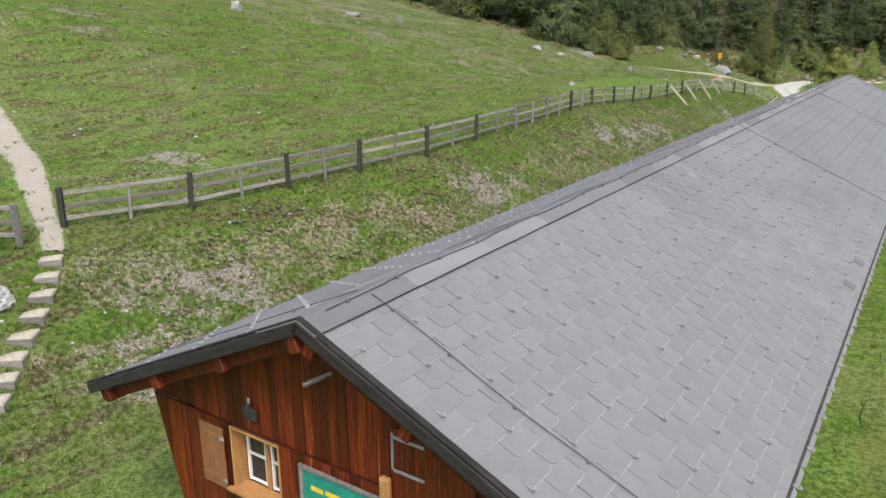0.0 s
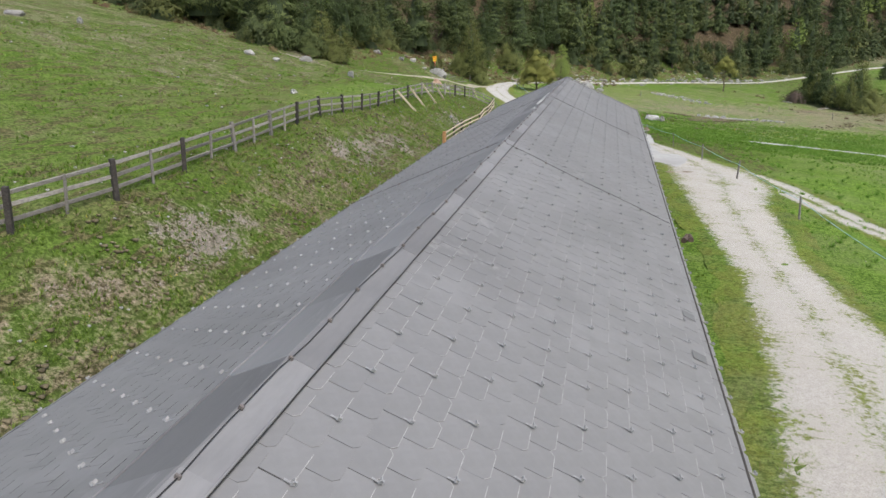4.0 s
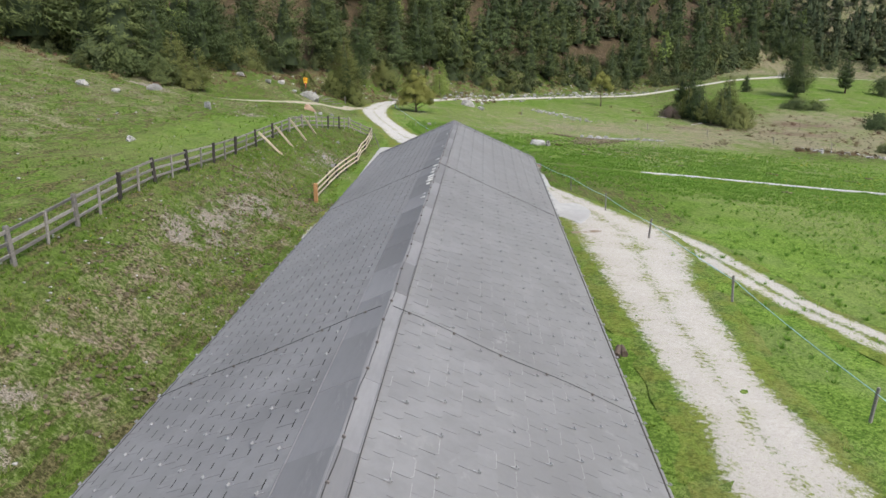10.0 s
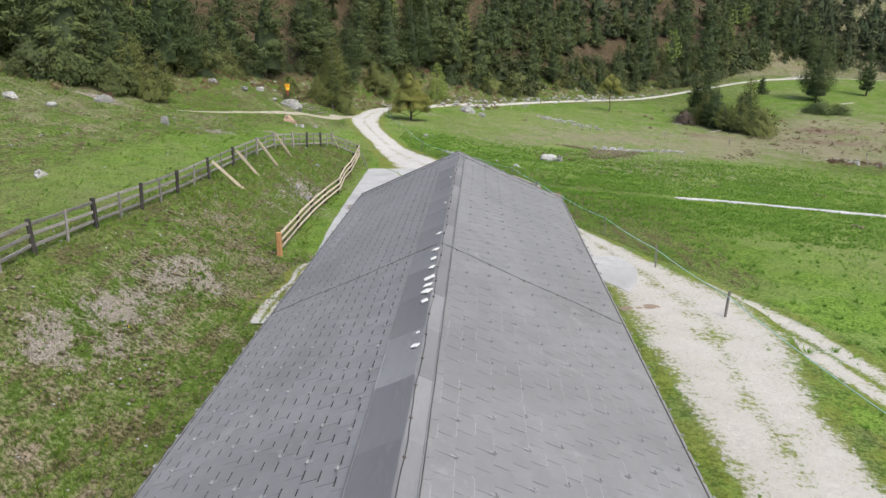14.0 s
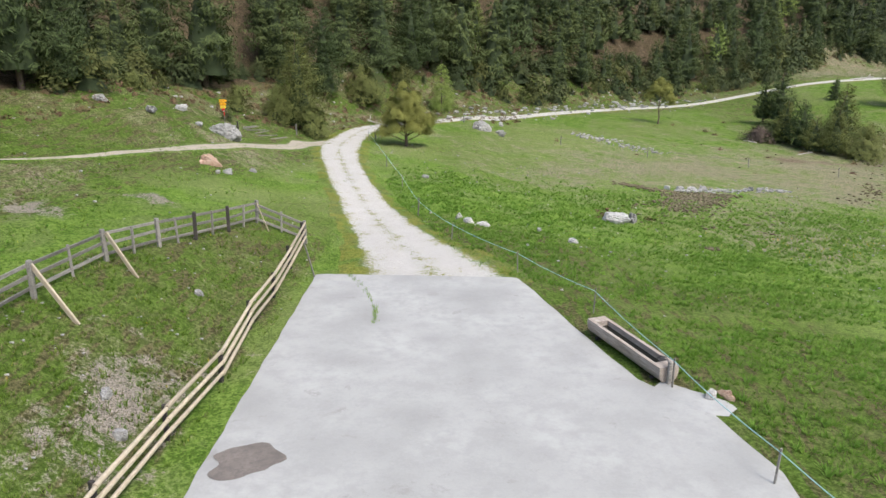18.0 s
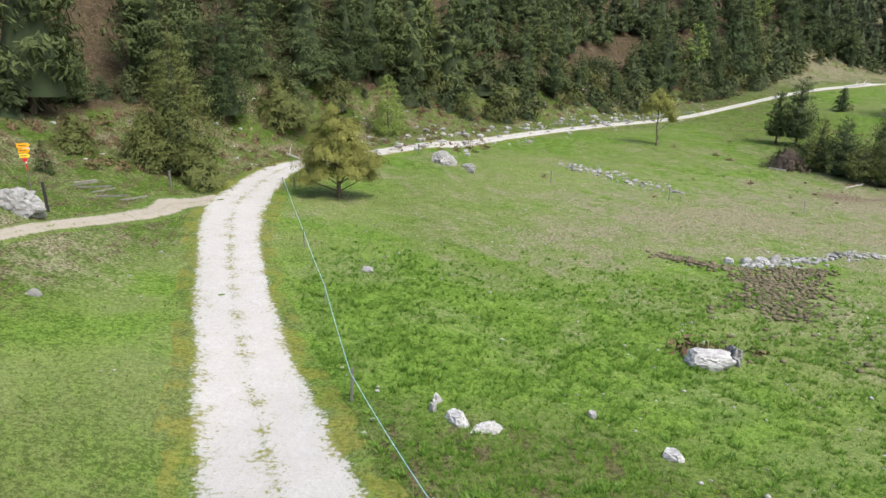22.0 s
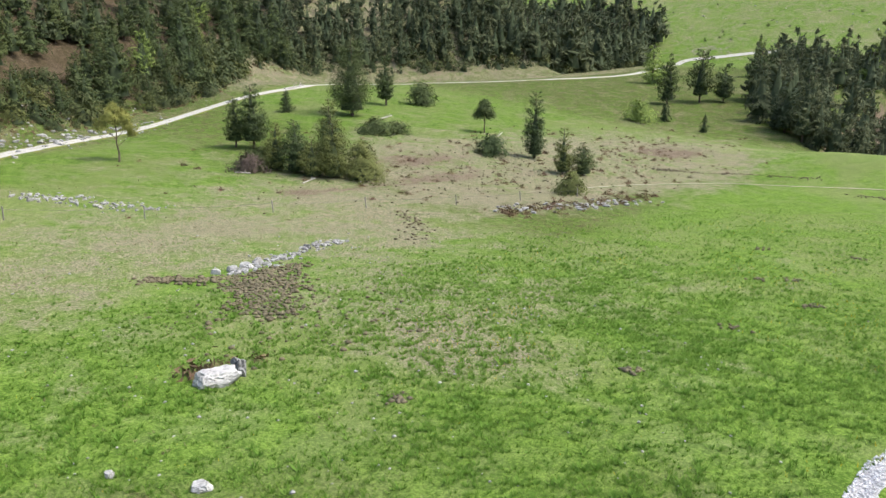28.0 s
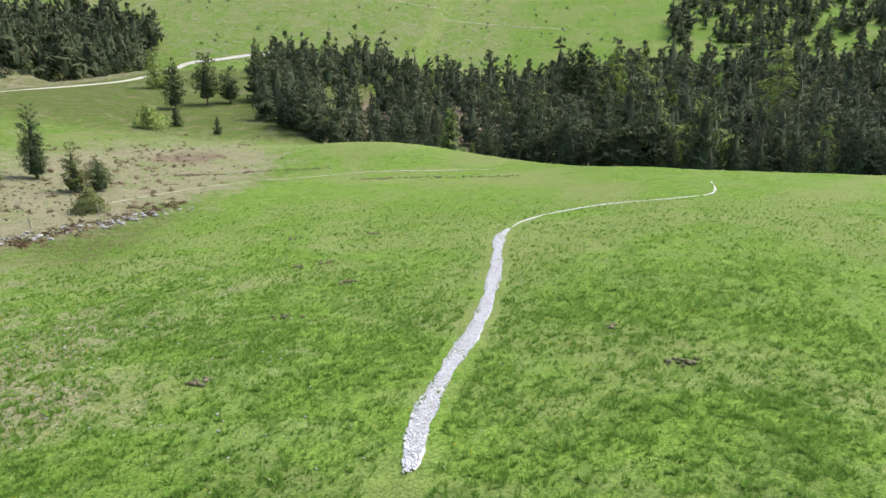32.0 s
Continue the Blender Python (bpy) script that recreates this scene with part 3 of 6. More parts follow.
lane("path_alp", [(400, 300, 0.9), (410, 249, 0.9), (420, 207, 0.9), (414, 183, 0.9), (417, 153, 0.9), (423, 128, 0.9), (424, 100, 0.9)], "trodden", 0.15, "thin pale path over the far alp", "path", (0.3, 0.0), step=4, across=4, rag=0.4, seed=12)


# ---------------------------------------------------------------- the barn
BL, RIDGE, PITCH = 53.57, 5.56, 0.45
ANG = math.atan(PITCH)
SLOPES = {1: 5.45, -1: 5.12}
barn = thing("barn", "long low barn with a grey slate roof and red-brown board gable", "barn", pose(0, 0, 0.08, 0.075, 0, 0.293))


def on_roof(side, s, y, up=0.0):
    """A place on the roof: s metres down the slope from the ridge, on the side +1 or -1."""
    c, n = math.cos(ANG), math.sin(ANG)
    return Vector((side * (s * c + up * n), y, RIDGE - s * n + up * c))


def roof_frame(side, s, y, up=0.0):
    """The pose whose x runs down the slope, y along the ridge for +1, z out of the roof."""
    c, n = math.cos(ANG), math.sin(ANG)
    x, z = Vector((side * c, 0, -n)), Vector((side * n, 0, c))
    m = Matrix((x, z.cross(x), z)).transposed().to_4x4()
    m.translation = on_roof(side, s, y, up)
    return m


for side, SLOPE in SLOPES.items():
    bm = bmesh.new()
    box(bm, SLOPE / 2, side * BL / 2, -0.07, SLOPE, BL - 0.06, 0.10)
    part("roof_deck", bm, "darkwood", barn, at=roof_frame(side, 0, 0))
    for y in (0.0, BL):
        bm = bmesh.new()
        box(bm, SLOPE / 2, 0, -0.06, SLOPE + 0.05, 0.06, 0.16, 0.012)
        part("verge_board", bm, "verge", barn, "black weathered verge board", roof_frame(side, 0, y))
        bm = bmesh.new()
        box(bm, SLOPE / 2, 0, 0.045, SLOPE + 0.06, 0.09, 0.03, 0.012)
        under = bmesh.new()
        box(under, SLOPE / 2 + 0.2, 0, 0.004, SLOPE - 0.45, 0.7, 0.016)
        part("under_slate", under, "slate", barn, at=roof_frame(side, 0, y + (0.42 if y == 0 else -0.42)))
        part("verge_flashing", bm, "verge" if y == 0 else "lead", barn, "grey verge strip", roof_frame(side, 0, y + (0.035 if y == 0 else -0.035)))
    bm = bmesh.new()
    box(bm, SLOPE - 0.05, side * BL / 2, -0.05, 0.05, BL, 0.16, 0.01)
    part("eaves_board", bm, "darkwood", barn, at=roof_frame(side, 0, 0))
    for s in (0.25, 1.75, 3.35, 4.75):
        bm = bmesh.new()
        box(bm, 0, 0, -0.24, 0.16, 0.70, 0.22, 0.015)
        part("purlin", bm, "board", barn, at=roof_frame(side, s, 0.36))
    bm = bmesh.new()
    box(bm, SLOPE / 2 + 0.05, 0, -0.22, SLOPE - 0.15, 0.10, 0.20, 0.012)
    part("rafter", bm, "board", barn, at=roof_frame(side, 0, 0.16))
    bm = bmesh.new()
    box(bm, side * (3.9 if side > 0 else 3.3), BL / 2, 1.75, 0.16, BL - 1.3, 3.9)
    part("side_wall", bm, "board", barn)

for y in (0.75, BL - 0.6):
    bm = bmesh.new()
    # backing wall under the gable boards, with the window opening left free
    for x0, x1, z0, z1 in ((-3.30, -2.2, -0.3, 3.55), (-2.2, -1.17, -0.3, 2.2), (-1.17, 3.86, -0.3, 3.55)):
        box(bm, (x0 + x1) / 2, y, (z0 + z1) / 2, x1 - x0, 0.16, z1 - z0)
    v = [bm.verts.new((x, y + e, z)) for e in (-0.08, 0.08) for x, z in ((-3.86, 3.55), (3.86, 3.55), (0, 5.28))]
    bm.faces.new(v[:3]), bm.faces.new(v[3:][::-1])
    box(bm, -1.685, y, 3.4, 1.03, 0.15, 0.35)
    part("gable_wall", bm, "darkwood", barn)

# vertical boards of the gable
rng = random.Random(4)
x = -3.9
while x < 3.88:
    w = min(rng.uniform(0.13, 0.2), 3.9 - x)
    xm = x + w / 2
    top = RIDGE - 0.16 - PITCH * abs(xm)
    bm = bmesh.new()
    box(bm, xm, 0.645 + rng.uniform(-0.004, 0.004), (3.30 + top) / 2, w - 0.008, 0.03, top - 3.30, 0.004)
    part("board", bm, "board", barn)
    low = 2.2 if -2.24 < xm < -1.13 else 3.285
    bm = bmesh.new()
    feet = [min(max(-0.2, 3.3 - (q + 3.9) / 0.24) if q < -3.05 else -0.2, low - 0.02) for q in (x + 0.004, x + w - 0.004)]
    yb = 0.628 + rng.uniform(-0.004, 0.004)
    ring = [[bm.verts.new((q, yb + e, z)) for q, z in ((x + 0.004, feet[0]), (x + w - 0.004, feet[1]), (x + w - 0.004, low), (x + 0.004, low))] for e in (-0.017, 0.017)]
    bm.faces.new(ring[0]), bm.faces.new(ring[1][::-1])
    for k in range(4):
        bm.faces.new((ring[0][k], ring[1][k], ring[1][(k + 1) % 4], ring[0][(k + 1) % 4]))
    part("board", bm, "board", barn)
    x += w
bm = bmesh.new()
box(bm, 0, 0.612, 3.295, 7.8, 0.03, 0.014, 0.004)
part("drip_ledge", bm, "board", barn)

# the small window with its reveal and open shutter
M["tan"] = material("varnished_pine", plain((0.30, 0.145, 0.05), (0.46, 0.25, 0.10), 6, (4, 4, 0.6)), 0.55)
M["brownshut"] = material("brown_shutter_paint", plain((0.17, 0.075, 0.032), (0.25, 0.12, 0.055), 6, (5, 5, 0.5)), 0.6)
M["white"] = material("off_white_paint", plain((0.62, 0.62, 0.6), (0.76, 0.76, 0.74), 9), 0.5)
M["glass"] = material("window_glass", lambda n: n.colour((0.02, 0.025, 0.028)), 0.06, spec=0.6)
M["teal"] = material("teal_print", plain((0.01, 0.17, 0.13), (0.03, 0.28, 0.22), 3), 0.4)
M["yellow"] = material("yellow_print", plain((0.70, 0.50, 0.03), (0.80, 0.58, 0.06), 6), 0.45)
M["orange"] = material("orange_sign_paint", plain((0.75, 0.33, 0.01), (0.85, 0.42, 0.02), 6), 0.45)
M["red"] = material("red_sign_paint", plain((0.5, 0.02, 0.03), (0.6, 0.03, 0.05), 6), 0.45)
M["iron"] = material("rusty_iron", plain((0.10, 0.085, 0.08), (0.24, 0.22, 0.21), 20), 0.6, 0.4)
window = part("window", box(bmesh.new(), -1.685, 0.92, 2.70, 0.99, 0.03, 1.0), "darkwood", barn)
for nm, args in (("reveal", (-2.17, 0.77, 2.71, 0.04, 0.30, 1.0)), ("reveal", (-1.19, 0.77, 2.71, 0.04, 0.30, 1.0)), ("reveal", (-1.685, 0.77, 3.21, 1.02, 0.30, 0.04)),
                 ("sill", (-1.685, 0.70, 2.19, 1.14, 0.34, 0.05)), ("mullion", (-1.65, 0.86, 2.71, 0.08, 0.07, 0.96))):
    part(nm, box(bmesh.new(), *args, 0.006), "tan", window, "varnished pale wood")
for x0, x1 in ((-2.11, -1.70), (-1.60, -1.24)):
    bm = bmesh.new()
    for a in ((x0, x0 + 0.035), (x1 - 0.035, x1)):
        box(bm, sum(a) / 2, 0.875, 2.71, 0.035, 0.05, 0.94, 0.006)
    for z in (2.265, 2.71, 3.155):
        box(bm, (x0 + x1) / 2, 0.875, z, x1 - x0, 0.045, 0.032, 0.006)
    part("window_frame", bm, "white", window, "off-white painted casement")
    for z in (2.49, 2.93):
        part("pane", box(bmesh.new(), (x0 + x1) / 2, 0.885, z, x1 - x0 - 0.1, 0.01, 0.4), "glass", window)
shutter = part("shutter", box(bmesh.new(), -2.55, 0.585, 2.65, 0.52, 0.035, 1.02, 0.008), "brownshut", barn, "brown shutter folded open")
for z in (2.3, 3.0):
    part("hinge", box(bmesh.new(), -2.30, 0.56, z, 0.10, 0.02, 0.05, 0.004), "hook", shutter)
    part("cross_batten", box(bmesh.new(), -2.55, 0.562, z, 0.46, 0.02, 0.08, 0.004), "brownshut", shutter)

# painted board, hatch straps, crossed ornament and drain spout on the gable
board = thing("information_board", "teal tourist board with yellow lettering in a wooden frame", "sign", pose(0, 0, 0.08, 0.075, 0, 0.293))
part("panel", box(bmesh.new(), 0.05, 0.575, 2.55, 1.42, 0.02, 1.1), "teal", board)
for a in ((0.05, 0.57, 3.13, 1.54, 0.05, 0.06), (0.05, 0.57, 1.97, 1.54, 0.05, 0.06), (-0.70, 0.57, 2.55, 0.06, 0.05, 1.22), (0.80, 0.57, 2.55, 0.06, 0.05, 1.22)):
    part("frame_bar", box(bmesh.new(), *a, 0.008), "oldwood", board)
for k, (x0, w) in enumerate(((-0.52, 0.22), (-0.26, 0.30), (0.08, 0.18))):
    part("lettering", box(bmesh.new(), x0 + w / 2, 0.562, 2.86 + 0.012 * k, w, 0.006, 0.07), "yellow", board, "yellow line of lettering")
part("emblem", rod(bmesh.new(), (0.55, 0.56, 2.92), (0.55, 0.568, 2.92), 0.09, 0.09, 12), "orange", board, "orange round emblem")
hatch = part("hatch", box(bmesh.new(), 1.45, 0.60, 3.55, 1.2, 0.04, 1.3, 0.01), "board", barn, "red-brown hatch door")
for z in (4.09, 3.64):
    part("strap_hinge", box(bmesh.new(), 1.12, 0.575, z, 0.46, 0.012, 0.045, 0.004), "hook", hatch, "galvanised strap hinge")
part("hinge_post", box(bmesh.new(), 0.88, 0.575, 3.9, 0.035, 0.02, 0.5, 0.004), "hook", hatch)
part("post_cap", box(bmesh.new(), 0.80, 0.52, 3.36, 0.16, 0.10, 0.36, 0.03), "tan", barn, "pale wooden block")
orn = thing("wall_ornament", "old carved wooden ornament with a metal clip, nailed on the gable", "ornament", pose(0, 0, 0.08, 0.075, 0, 0.293))
part("plate", box(bmesh.new(), -1.66, 0.585, 3.62, 0.30, 0.05, 0.20, 0.03, Matrix.Rotation(0.12, 4, "Y")), "darkwood", orn)
part("upright", box(bmesh.new(), -1.66, 0.57, 3.64, 0.05, 0.06, 0.36, 0.015), "darkwood", orn)
part("clip", box(bmesh.new(), -1.63, 0.56, 3.83, 0.05, 0.03, 0.09, 0.01), "hook", orn)
part("spout", rod(bmesh.new(), (-0.10, 0.66, 4.64), (-0.34, 0.36, 4.52), 0.036, 0.036, 10), "iron", barn, "grey iron pipe")

# ridge metal, laid in overlapping lengths
for k in range(27):
    y0 = k * BL / 27
    for side in (1, -1):
        bm = bmesh.new()
        w = 0.31 if side > 0 else 0.74
        box(bm, w / 2, side * BL / 54, 0.026 + 0.005 * (k % 2), w, BL / 27 + 0.03, 0.012, 0.004)
        box(bm, w - 0.012, side * BL / 54, 0.040 + 0.005 * (k % 2), 0.024, BL / 27 + 0.03, 0.022, 0.006)
        part("ridge_sheet", bm, "lead", barn, at=roof_frame(side, 0, y0))
bm = bmesh.new()
rod(bm, (0, 0.02, RIDGE + 0.012), (0, BL - 0.02, RIDGE + 0.012), 0.022, 0.022, 8)
part("ridge_roll", bm, "lead", barn)


def cord(name, pts, r, mat, parent=None, label="", sides=6):
    """A cable through points, as a swept tube."""
    cu = bpy.data.curves.new(name, "CURVE")
    cu.dimensions, cu.bevel_depth, cu.bevel_resolution = "3D", r, 1
    sp = cu.splines.new("POLY")
    sp.points.add(len(pts) - 1)
    for p, q in zip(sp.points, pts):
        p.co = (*q, 1)
    tmp = bpy.data.objects.new(name, cu)
    me = bpy.data.meshes.new_from_object(tmp)
    bpy.data.objects.remove(tmp)
    bpy.data.curves.remove(cu)
    me.name = name
    me.materials.clear()
    me.materials.append(M[mat])
    return part(name, me, mat, parent, label)


wire = thing("lightning_conductor", "thin dark lightning conductor clipped along the slate roof", "cable", pose(0, 0, 0.08, 0.075, 0, 0.293))
cord("ridge_wire", [on_roof(1, 0.03 + 0.016 * math.sin(y * 2.1) + 0.006 * math.sin(y * 5.3), y, 0.055) for y in np.arange(0.4, BL, 0.35)], 0.006, "cable", wire)
cord("edge_wire", [on_roof(1, 0.318 + 0.004 * math.sin(y * 3), y, 0.05) for y in np.arange(0.1, BL, 0.8)], 0.007, "cable", wire)
for y0, bend in ((1.2, 0.05), (20.95, 0.10), (37.5, 0.08), (52.6, 0.06)):
    for side in (1, -1):
        cord("cross_wire", [on_roof(side, s, y0 + bend * math.sin(s * 2.0) * 0.5, 0.055) for s in np.arange(0.1, SLOPES[side], 0.2)], 0.006, "cable", wire)
        for s in (0.45, 1.4, 2.4, 3.4, 4.4):
            part("clip", box(bmesh.new(), 0, 0, 0.0, 0.05, 0.03, 0.05, 0.006), "iron", wire, at=roof_frame(side, s, y0 + bend * math.sin(s * 2.0) * 0.5, 0.045))
for k in range(52):
    y = 0.8 + k * 1.02
    part("clip", box(bmesh.new(), 0, 0, 0, 0.05, 0.03, 0.06, 0.006), "iron", wire, at=roof_frame(1, 0.03 + 0.016 * math.sin(y * 2.1), y, 0.045))
for y, w in ((30.9, 0.10), (31.5, 0.05), (33.2, 0.12), (33.8, 0.16), (34.2, 0.13), (34.7, 0.17), (35.5, 0.10), (36.2, 0.12), (37.0, 0.12), (38.6, 0.10), (42.5, 0.06), (47.0, 0.06)):
    part("repair_tape", box(bmesh.new(), 0, 0, 0.0, w * 1.5, w * 1.2, 0.02, 0.005, Matrix.Rotation(y, 4, "Z")), "white", wire, "white tape patch", roof_frame(-1, 0.09, y, 0.07))
for y, s in ((11.6, 5.12), (13.5, 5.12), (26.4, 5.1), (44.2, 5.0)):
    part("metal_patch", box(bmesh.new(), 0, 0, 0.036, 0.26, 0.32, 0.010, 0.004), "lead", barn, "pale sheet-metal patch", roof_frame(1, s, y))
for k in range(13):
    y, s, a = 43.4 + 0.34 * k, 4.42 - 0.03 * k + 0.14 * (k % 2), 0.12 * math.sin(k * 2.3)
    part("mended_slate", box(bmesh.new(), 0, 0, 0.042, 0.26, 0.30 + 0.05 * (k % 3), 0.010, 0.004, Matrix.Rotation(a, 4, "Z")), "mended", barn, "pale mended slate", roof_frame(-1, s, y))


# ---------------------------------------------------------------- fences
def rail(name, a, b, r, mat, parent, label="", flat=True, jit=0.0):
    """A rail from a to b: a sawn half-round, or a round pole."""
    bm = bmesh.new()
    a, b = Vector(a), Vector(b)
    d = b - a
    if flat:
        m = Matrix.Translation((a + b) / 2) @ d.to_track_quat("X", "Z").to_matrix().to_4x4() @ Matrix.Rotation(jit, 4, "X")
        bmesh.ops.create_cube(bm, size=1.0, matrix=m @ Matrix.Diagonal((d.length, r, r * 2.2, 1)))
        bmesh.ops.bevel(bm, geom=list(bm.edges), offset=r * 0.18, segments=1, affect="EDGES")
    else:
        rod(bm, a, b, r * 1.08, r * 0.92, 8)
    return part(name, bm, mat, parent, label)


def post_mesh(name, w, h, mat, cap=0.02):
    bm = bmesh.new()
    box(bm, 0, 0, h / 2 - 0.2, w, w, h + 0.4, w * 0.12)
    return finish(name, bm, mat)


def lean(x, y, z, rng, amount=3.0):
    return pose(x, y, z, rng.uniform(-amount, amount), rng.uniform(-amount, amount), rng.uniform(0, 90))


rng = random.Random(21)
thick, thin = post_mesh("post", 0.16, 1.22, "darkwood"), post_mesh("stake", 0.09, 1.12, "oldwood")
greypost = post_mesh("post", 0.15, 1.22, "oldwood")
old_fence = thing("pasture_fence", "grey weathered three-rail pasture fence on the grassy bank", "fence")
MAIN = [5.4, 9.0, 12.6, 15.7, 19.4, 24.0, 28.8, 33.5, 37.8, 42.2, 46.7, 51.2, 55.6, 60.3, 64.9, 70.2]
line = [(float(fence_line(y)) - (0.55 if y < 7 else 0.0), y) for y in MAIN] + [(-15.1, 74.6), (-14.5, 77.7), (-13.9, 80.0), (-13.3, 82.5), (-12.9, 85.6)]
north_run = [(-12.9, 85.6), (-10.46, 85.7)]


def run_fence(pts, parent, first=True):
    for k, ((x0, y0), (x1, y1)) in enumerate(zip(pts[:-1], pts[1:])):
        z0, z1 = ground_z(x0, y0), ground_z(x1, y1)
        if first or k:
            part("post", thick if rng.random() < 0.6 else greypost, None, parent, at=lean(x0, y0, z0, rng))
        xm, ym = (x0 + x1) / 2, (y0 + y1) / 2
        part("stake", thin, None, parent, at=lean(xm, ym, ground_z(xm, ym), rng, 4))
        for h in (0.28, 0.66, 1.04):
            e = rng.uniform(-0.03, 0.03)
            rail("rail", (x0 - 0.06, y0 - 0.08, z0 + h + e), (x1 - 0.06, y1 + 0.08, z1 + h + rng.uniform(-0.03, 0.03)), 0.055, "oldwood", parent, jit=rng.uniform(-0.2, 0.2))
    x, y = pts[-1]
    part("post", greypost, None, parent, at=lean(x, y, ground_z(x, y), rng))


run_fence(line, old_fence)
run_fence(north_run, old_fence, False)
stub = thing("pasture_fence", "short end of grey weathered rail fence beside the footpath", "fence")
run_fence([(-19.5, -0.8), (-17.0, 1.6), (-14.6, 3.9)], stub)
for (x0, y0), (x1, y1) in (((-14.75, 60.3), (-13.3, 61.3)), ((-14.85, 64.9), (-13.6, 65.3)), ((-15.1, 70.2), (-13.6, 69.8)), ((-15.0, 74.6), (-13.8, 74.2)), ((-12.85, 85.5), (-12.1, 84.9))):
    rail("brace", (x0, y0, ground_z(x0, y0) + 1.1), (x1, y1, ground_z(x1, y1) - 0.05), 0.075 if y0 < 80 else 0.03, "newwood", old_fence, "pale new timber brace")

pole_fence = thing("pole_fence", "fence of pale peeled poles along the concrete yard", "fence")
PF = [(-9.15, 53.6), (-9.5, 59.1), (-9.6, 63.0), (-9.55, 66.6), (-9.35, 70.2), (-9.8, 74.5), (-9.85, 77.9), (-10.1, 81.6), (-10.46, 85.6)]
dark = post_mesh("post", 0.13, 1.15, "darkwood")
for k, (x, y) in enumerate(PF):
    if k:
        part("post", dark, None, pole_fence, at=lean(x - 0.1, y, ground_z(x, y), rng, 4))
for (x0, y0), (x1, y1) in zip(PF[:-1], PF[1:]):
    for h in (0.38, 0.74, 1.10):
        rail("pole", (x0 + 0.03, y0 - 0.1, ground_z(x0, y0) + h), (x1 + 0.03, y1 + 0.1, ground_z(x1, y1) + h + rng.uniform(-0.04, 0.04)), 0.06, "newwood", pole_fence, flat=False)
M["freshwood"] = material("orange_fresh_wood", plain((0.34, 0.17, 0.07), (0.50, 0.29, 0.14), 6, (4, 4, 0.6)), 0.7)
part("end_post", box(bmesh.new(), -9.15, 53.55, ground_z(-9.15, 53.6) + 0.55, 0.24, 0.24, 1.35, 0.03), "freshwood", pole_fence, "thick orange-brown end post")
rail("brace", (-9.75, 82.6, ground_z(-9.7, 82.6) + 1.2), (-9.0, 81.3, ground_z(-9.0, 81.3)), 0.05, "oldwood", pole_fence, "grey diagonal brace")

# rope fence of the meadow
M["rope"] = material("pale_blue_rope", plain((0.22, 0.42, 0.46), (0.36, 0.56, 0.58), 30), 0.7)
rope_fence = thing("rope_fence", "electric fence of slim stakes with a pale blue rope", "fence")
WP = [(17.5, -4), (15.5, 8), (14.1, 18), (13.0, 27.5), (12.2, 37.5), (10.7, 47.1), (9.3, 53.3), (7.8, 59.4), (6.0, 65.5), (4.75, 70.6), (3.25, 77.4), (0.42, 82.9), (-3.0, 88.5), (-5.5, 95.5), (-7.5, 104.1), (-9.9, 113.1), (-13.6, 126.8)]
slim, stout = post_mesh("stake", 0.05, 1.05, "oldwood"), post_mesh("stake", 0.085, 1.15, "oldwood")
tops = []
for k, (x, y) in enumerate(WP):
    z = ground_z(x, y)
    part("stake", stout if k in (3, 4, 5, 6, 13) else slim, None, rope_fence, at=lean(x, y, z, rng, 4))
    tops.append((x, y, z + 0.95))
for a, b in zip(tops[:-1], tops[1:]):
    pts = [(a[0] + (b[0] - a[0]) * t, a[1] + (b[1] - a[1]) * t, a[2] + (b[2] - a[2]) * t - 0.35 * t * (1 - t)) for t in np.linspace(0, 1, 9)]
    cord("rope", pts, 0.013, "rope", rope_fence)
far_fence = thing("stake_fence", "row of slim grey stakes with thin wire on the moor", "fence")
FP = [(7.9, 140.3), (17.9, 137.4), (29.2, 135.8), (38.9, 134.5), (49, 132), (58, 131), (67, 130)]
for x, y in FP:
    part("stake", stout, None, far_fence, at=lean(x, y, ground_z(x, y), rng, 5))
for (x0, y0), (x1, y1) in zip(FP[:-1], FP[1:]):
    cord("wire", [(x0, y0, ground_z(x0, y0) + 0.9), ((x0 + x1) / 2, (y0 + y1) / 2, ground_z((x0 + x1) / 2, (y0 + y1) / 2) + 0.75), (x1, y1, ground_z(x1, y1) + 0.9)], 0.008, "oldwood", far_fence)
for x, y, h in ((-4.2, 147.2, 0.9), (-20.4, 123.2, 1.1), (-13.2, 128.8, 0.8), (-12.9, 130.2, 0.8), (-12.4, 131.5, 0.8)):
    tagged(part("marker_stake", post_mesh("marker_stake", 0.12, h, "oldwood"), None, None, at=lean(x, y, ground_z(x, y), rng, 3)), "short grey wooden stake beside the track", "stake", "track stakes")

# ---------------------------------------------------------------- the log trough
A, B = Vector((3.0, 75.1, 0)), Vector((4.72, 71.0, 0))
axis = (B - A).normalized()
trough = thing("log_trough", "hollowed log water trough with grey weathered wood", "trough",
               Matrix.Translation((A.x, A.y, ground_z(3.9, 73) + 0.04)) @ Matrix.Rotation(math.atan2(axis.y, axis.x), 4, "Z"))
TL, TR = (B - A).length, 0.37
bm = bmesh.new()
prof = [(-TR * math.cos(t), 0.36 - 0.36 * math.sin(t)) for t in np.linspace(0, math.pi, 15)]
prof = [(-TR, 0.58)] + prof + [(TR, 0.58)]
inner = [(0.24, 0.58), (0.21, 0.24), (-0.21, 0.24), (-0.24, 0.58)]
full = prof + inner
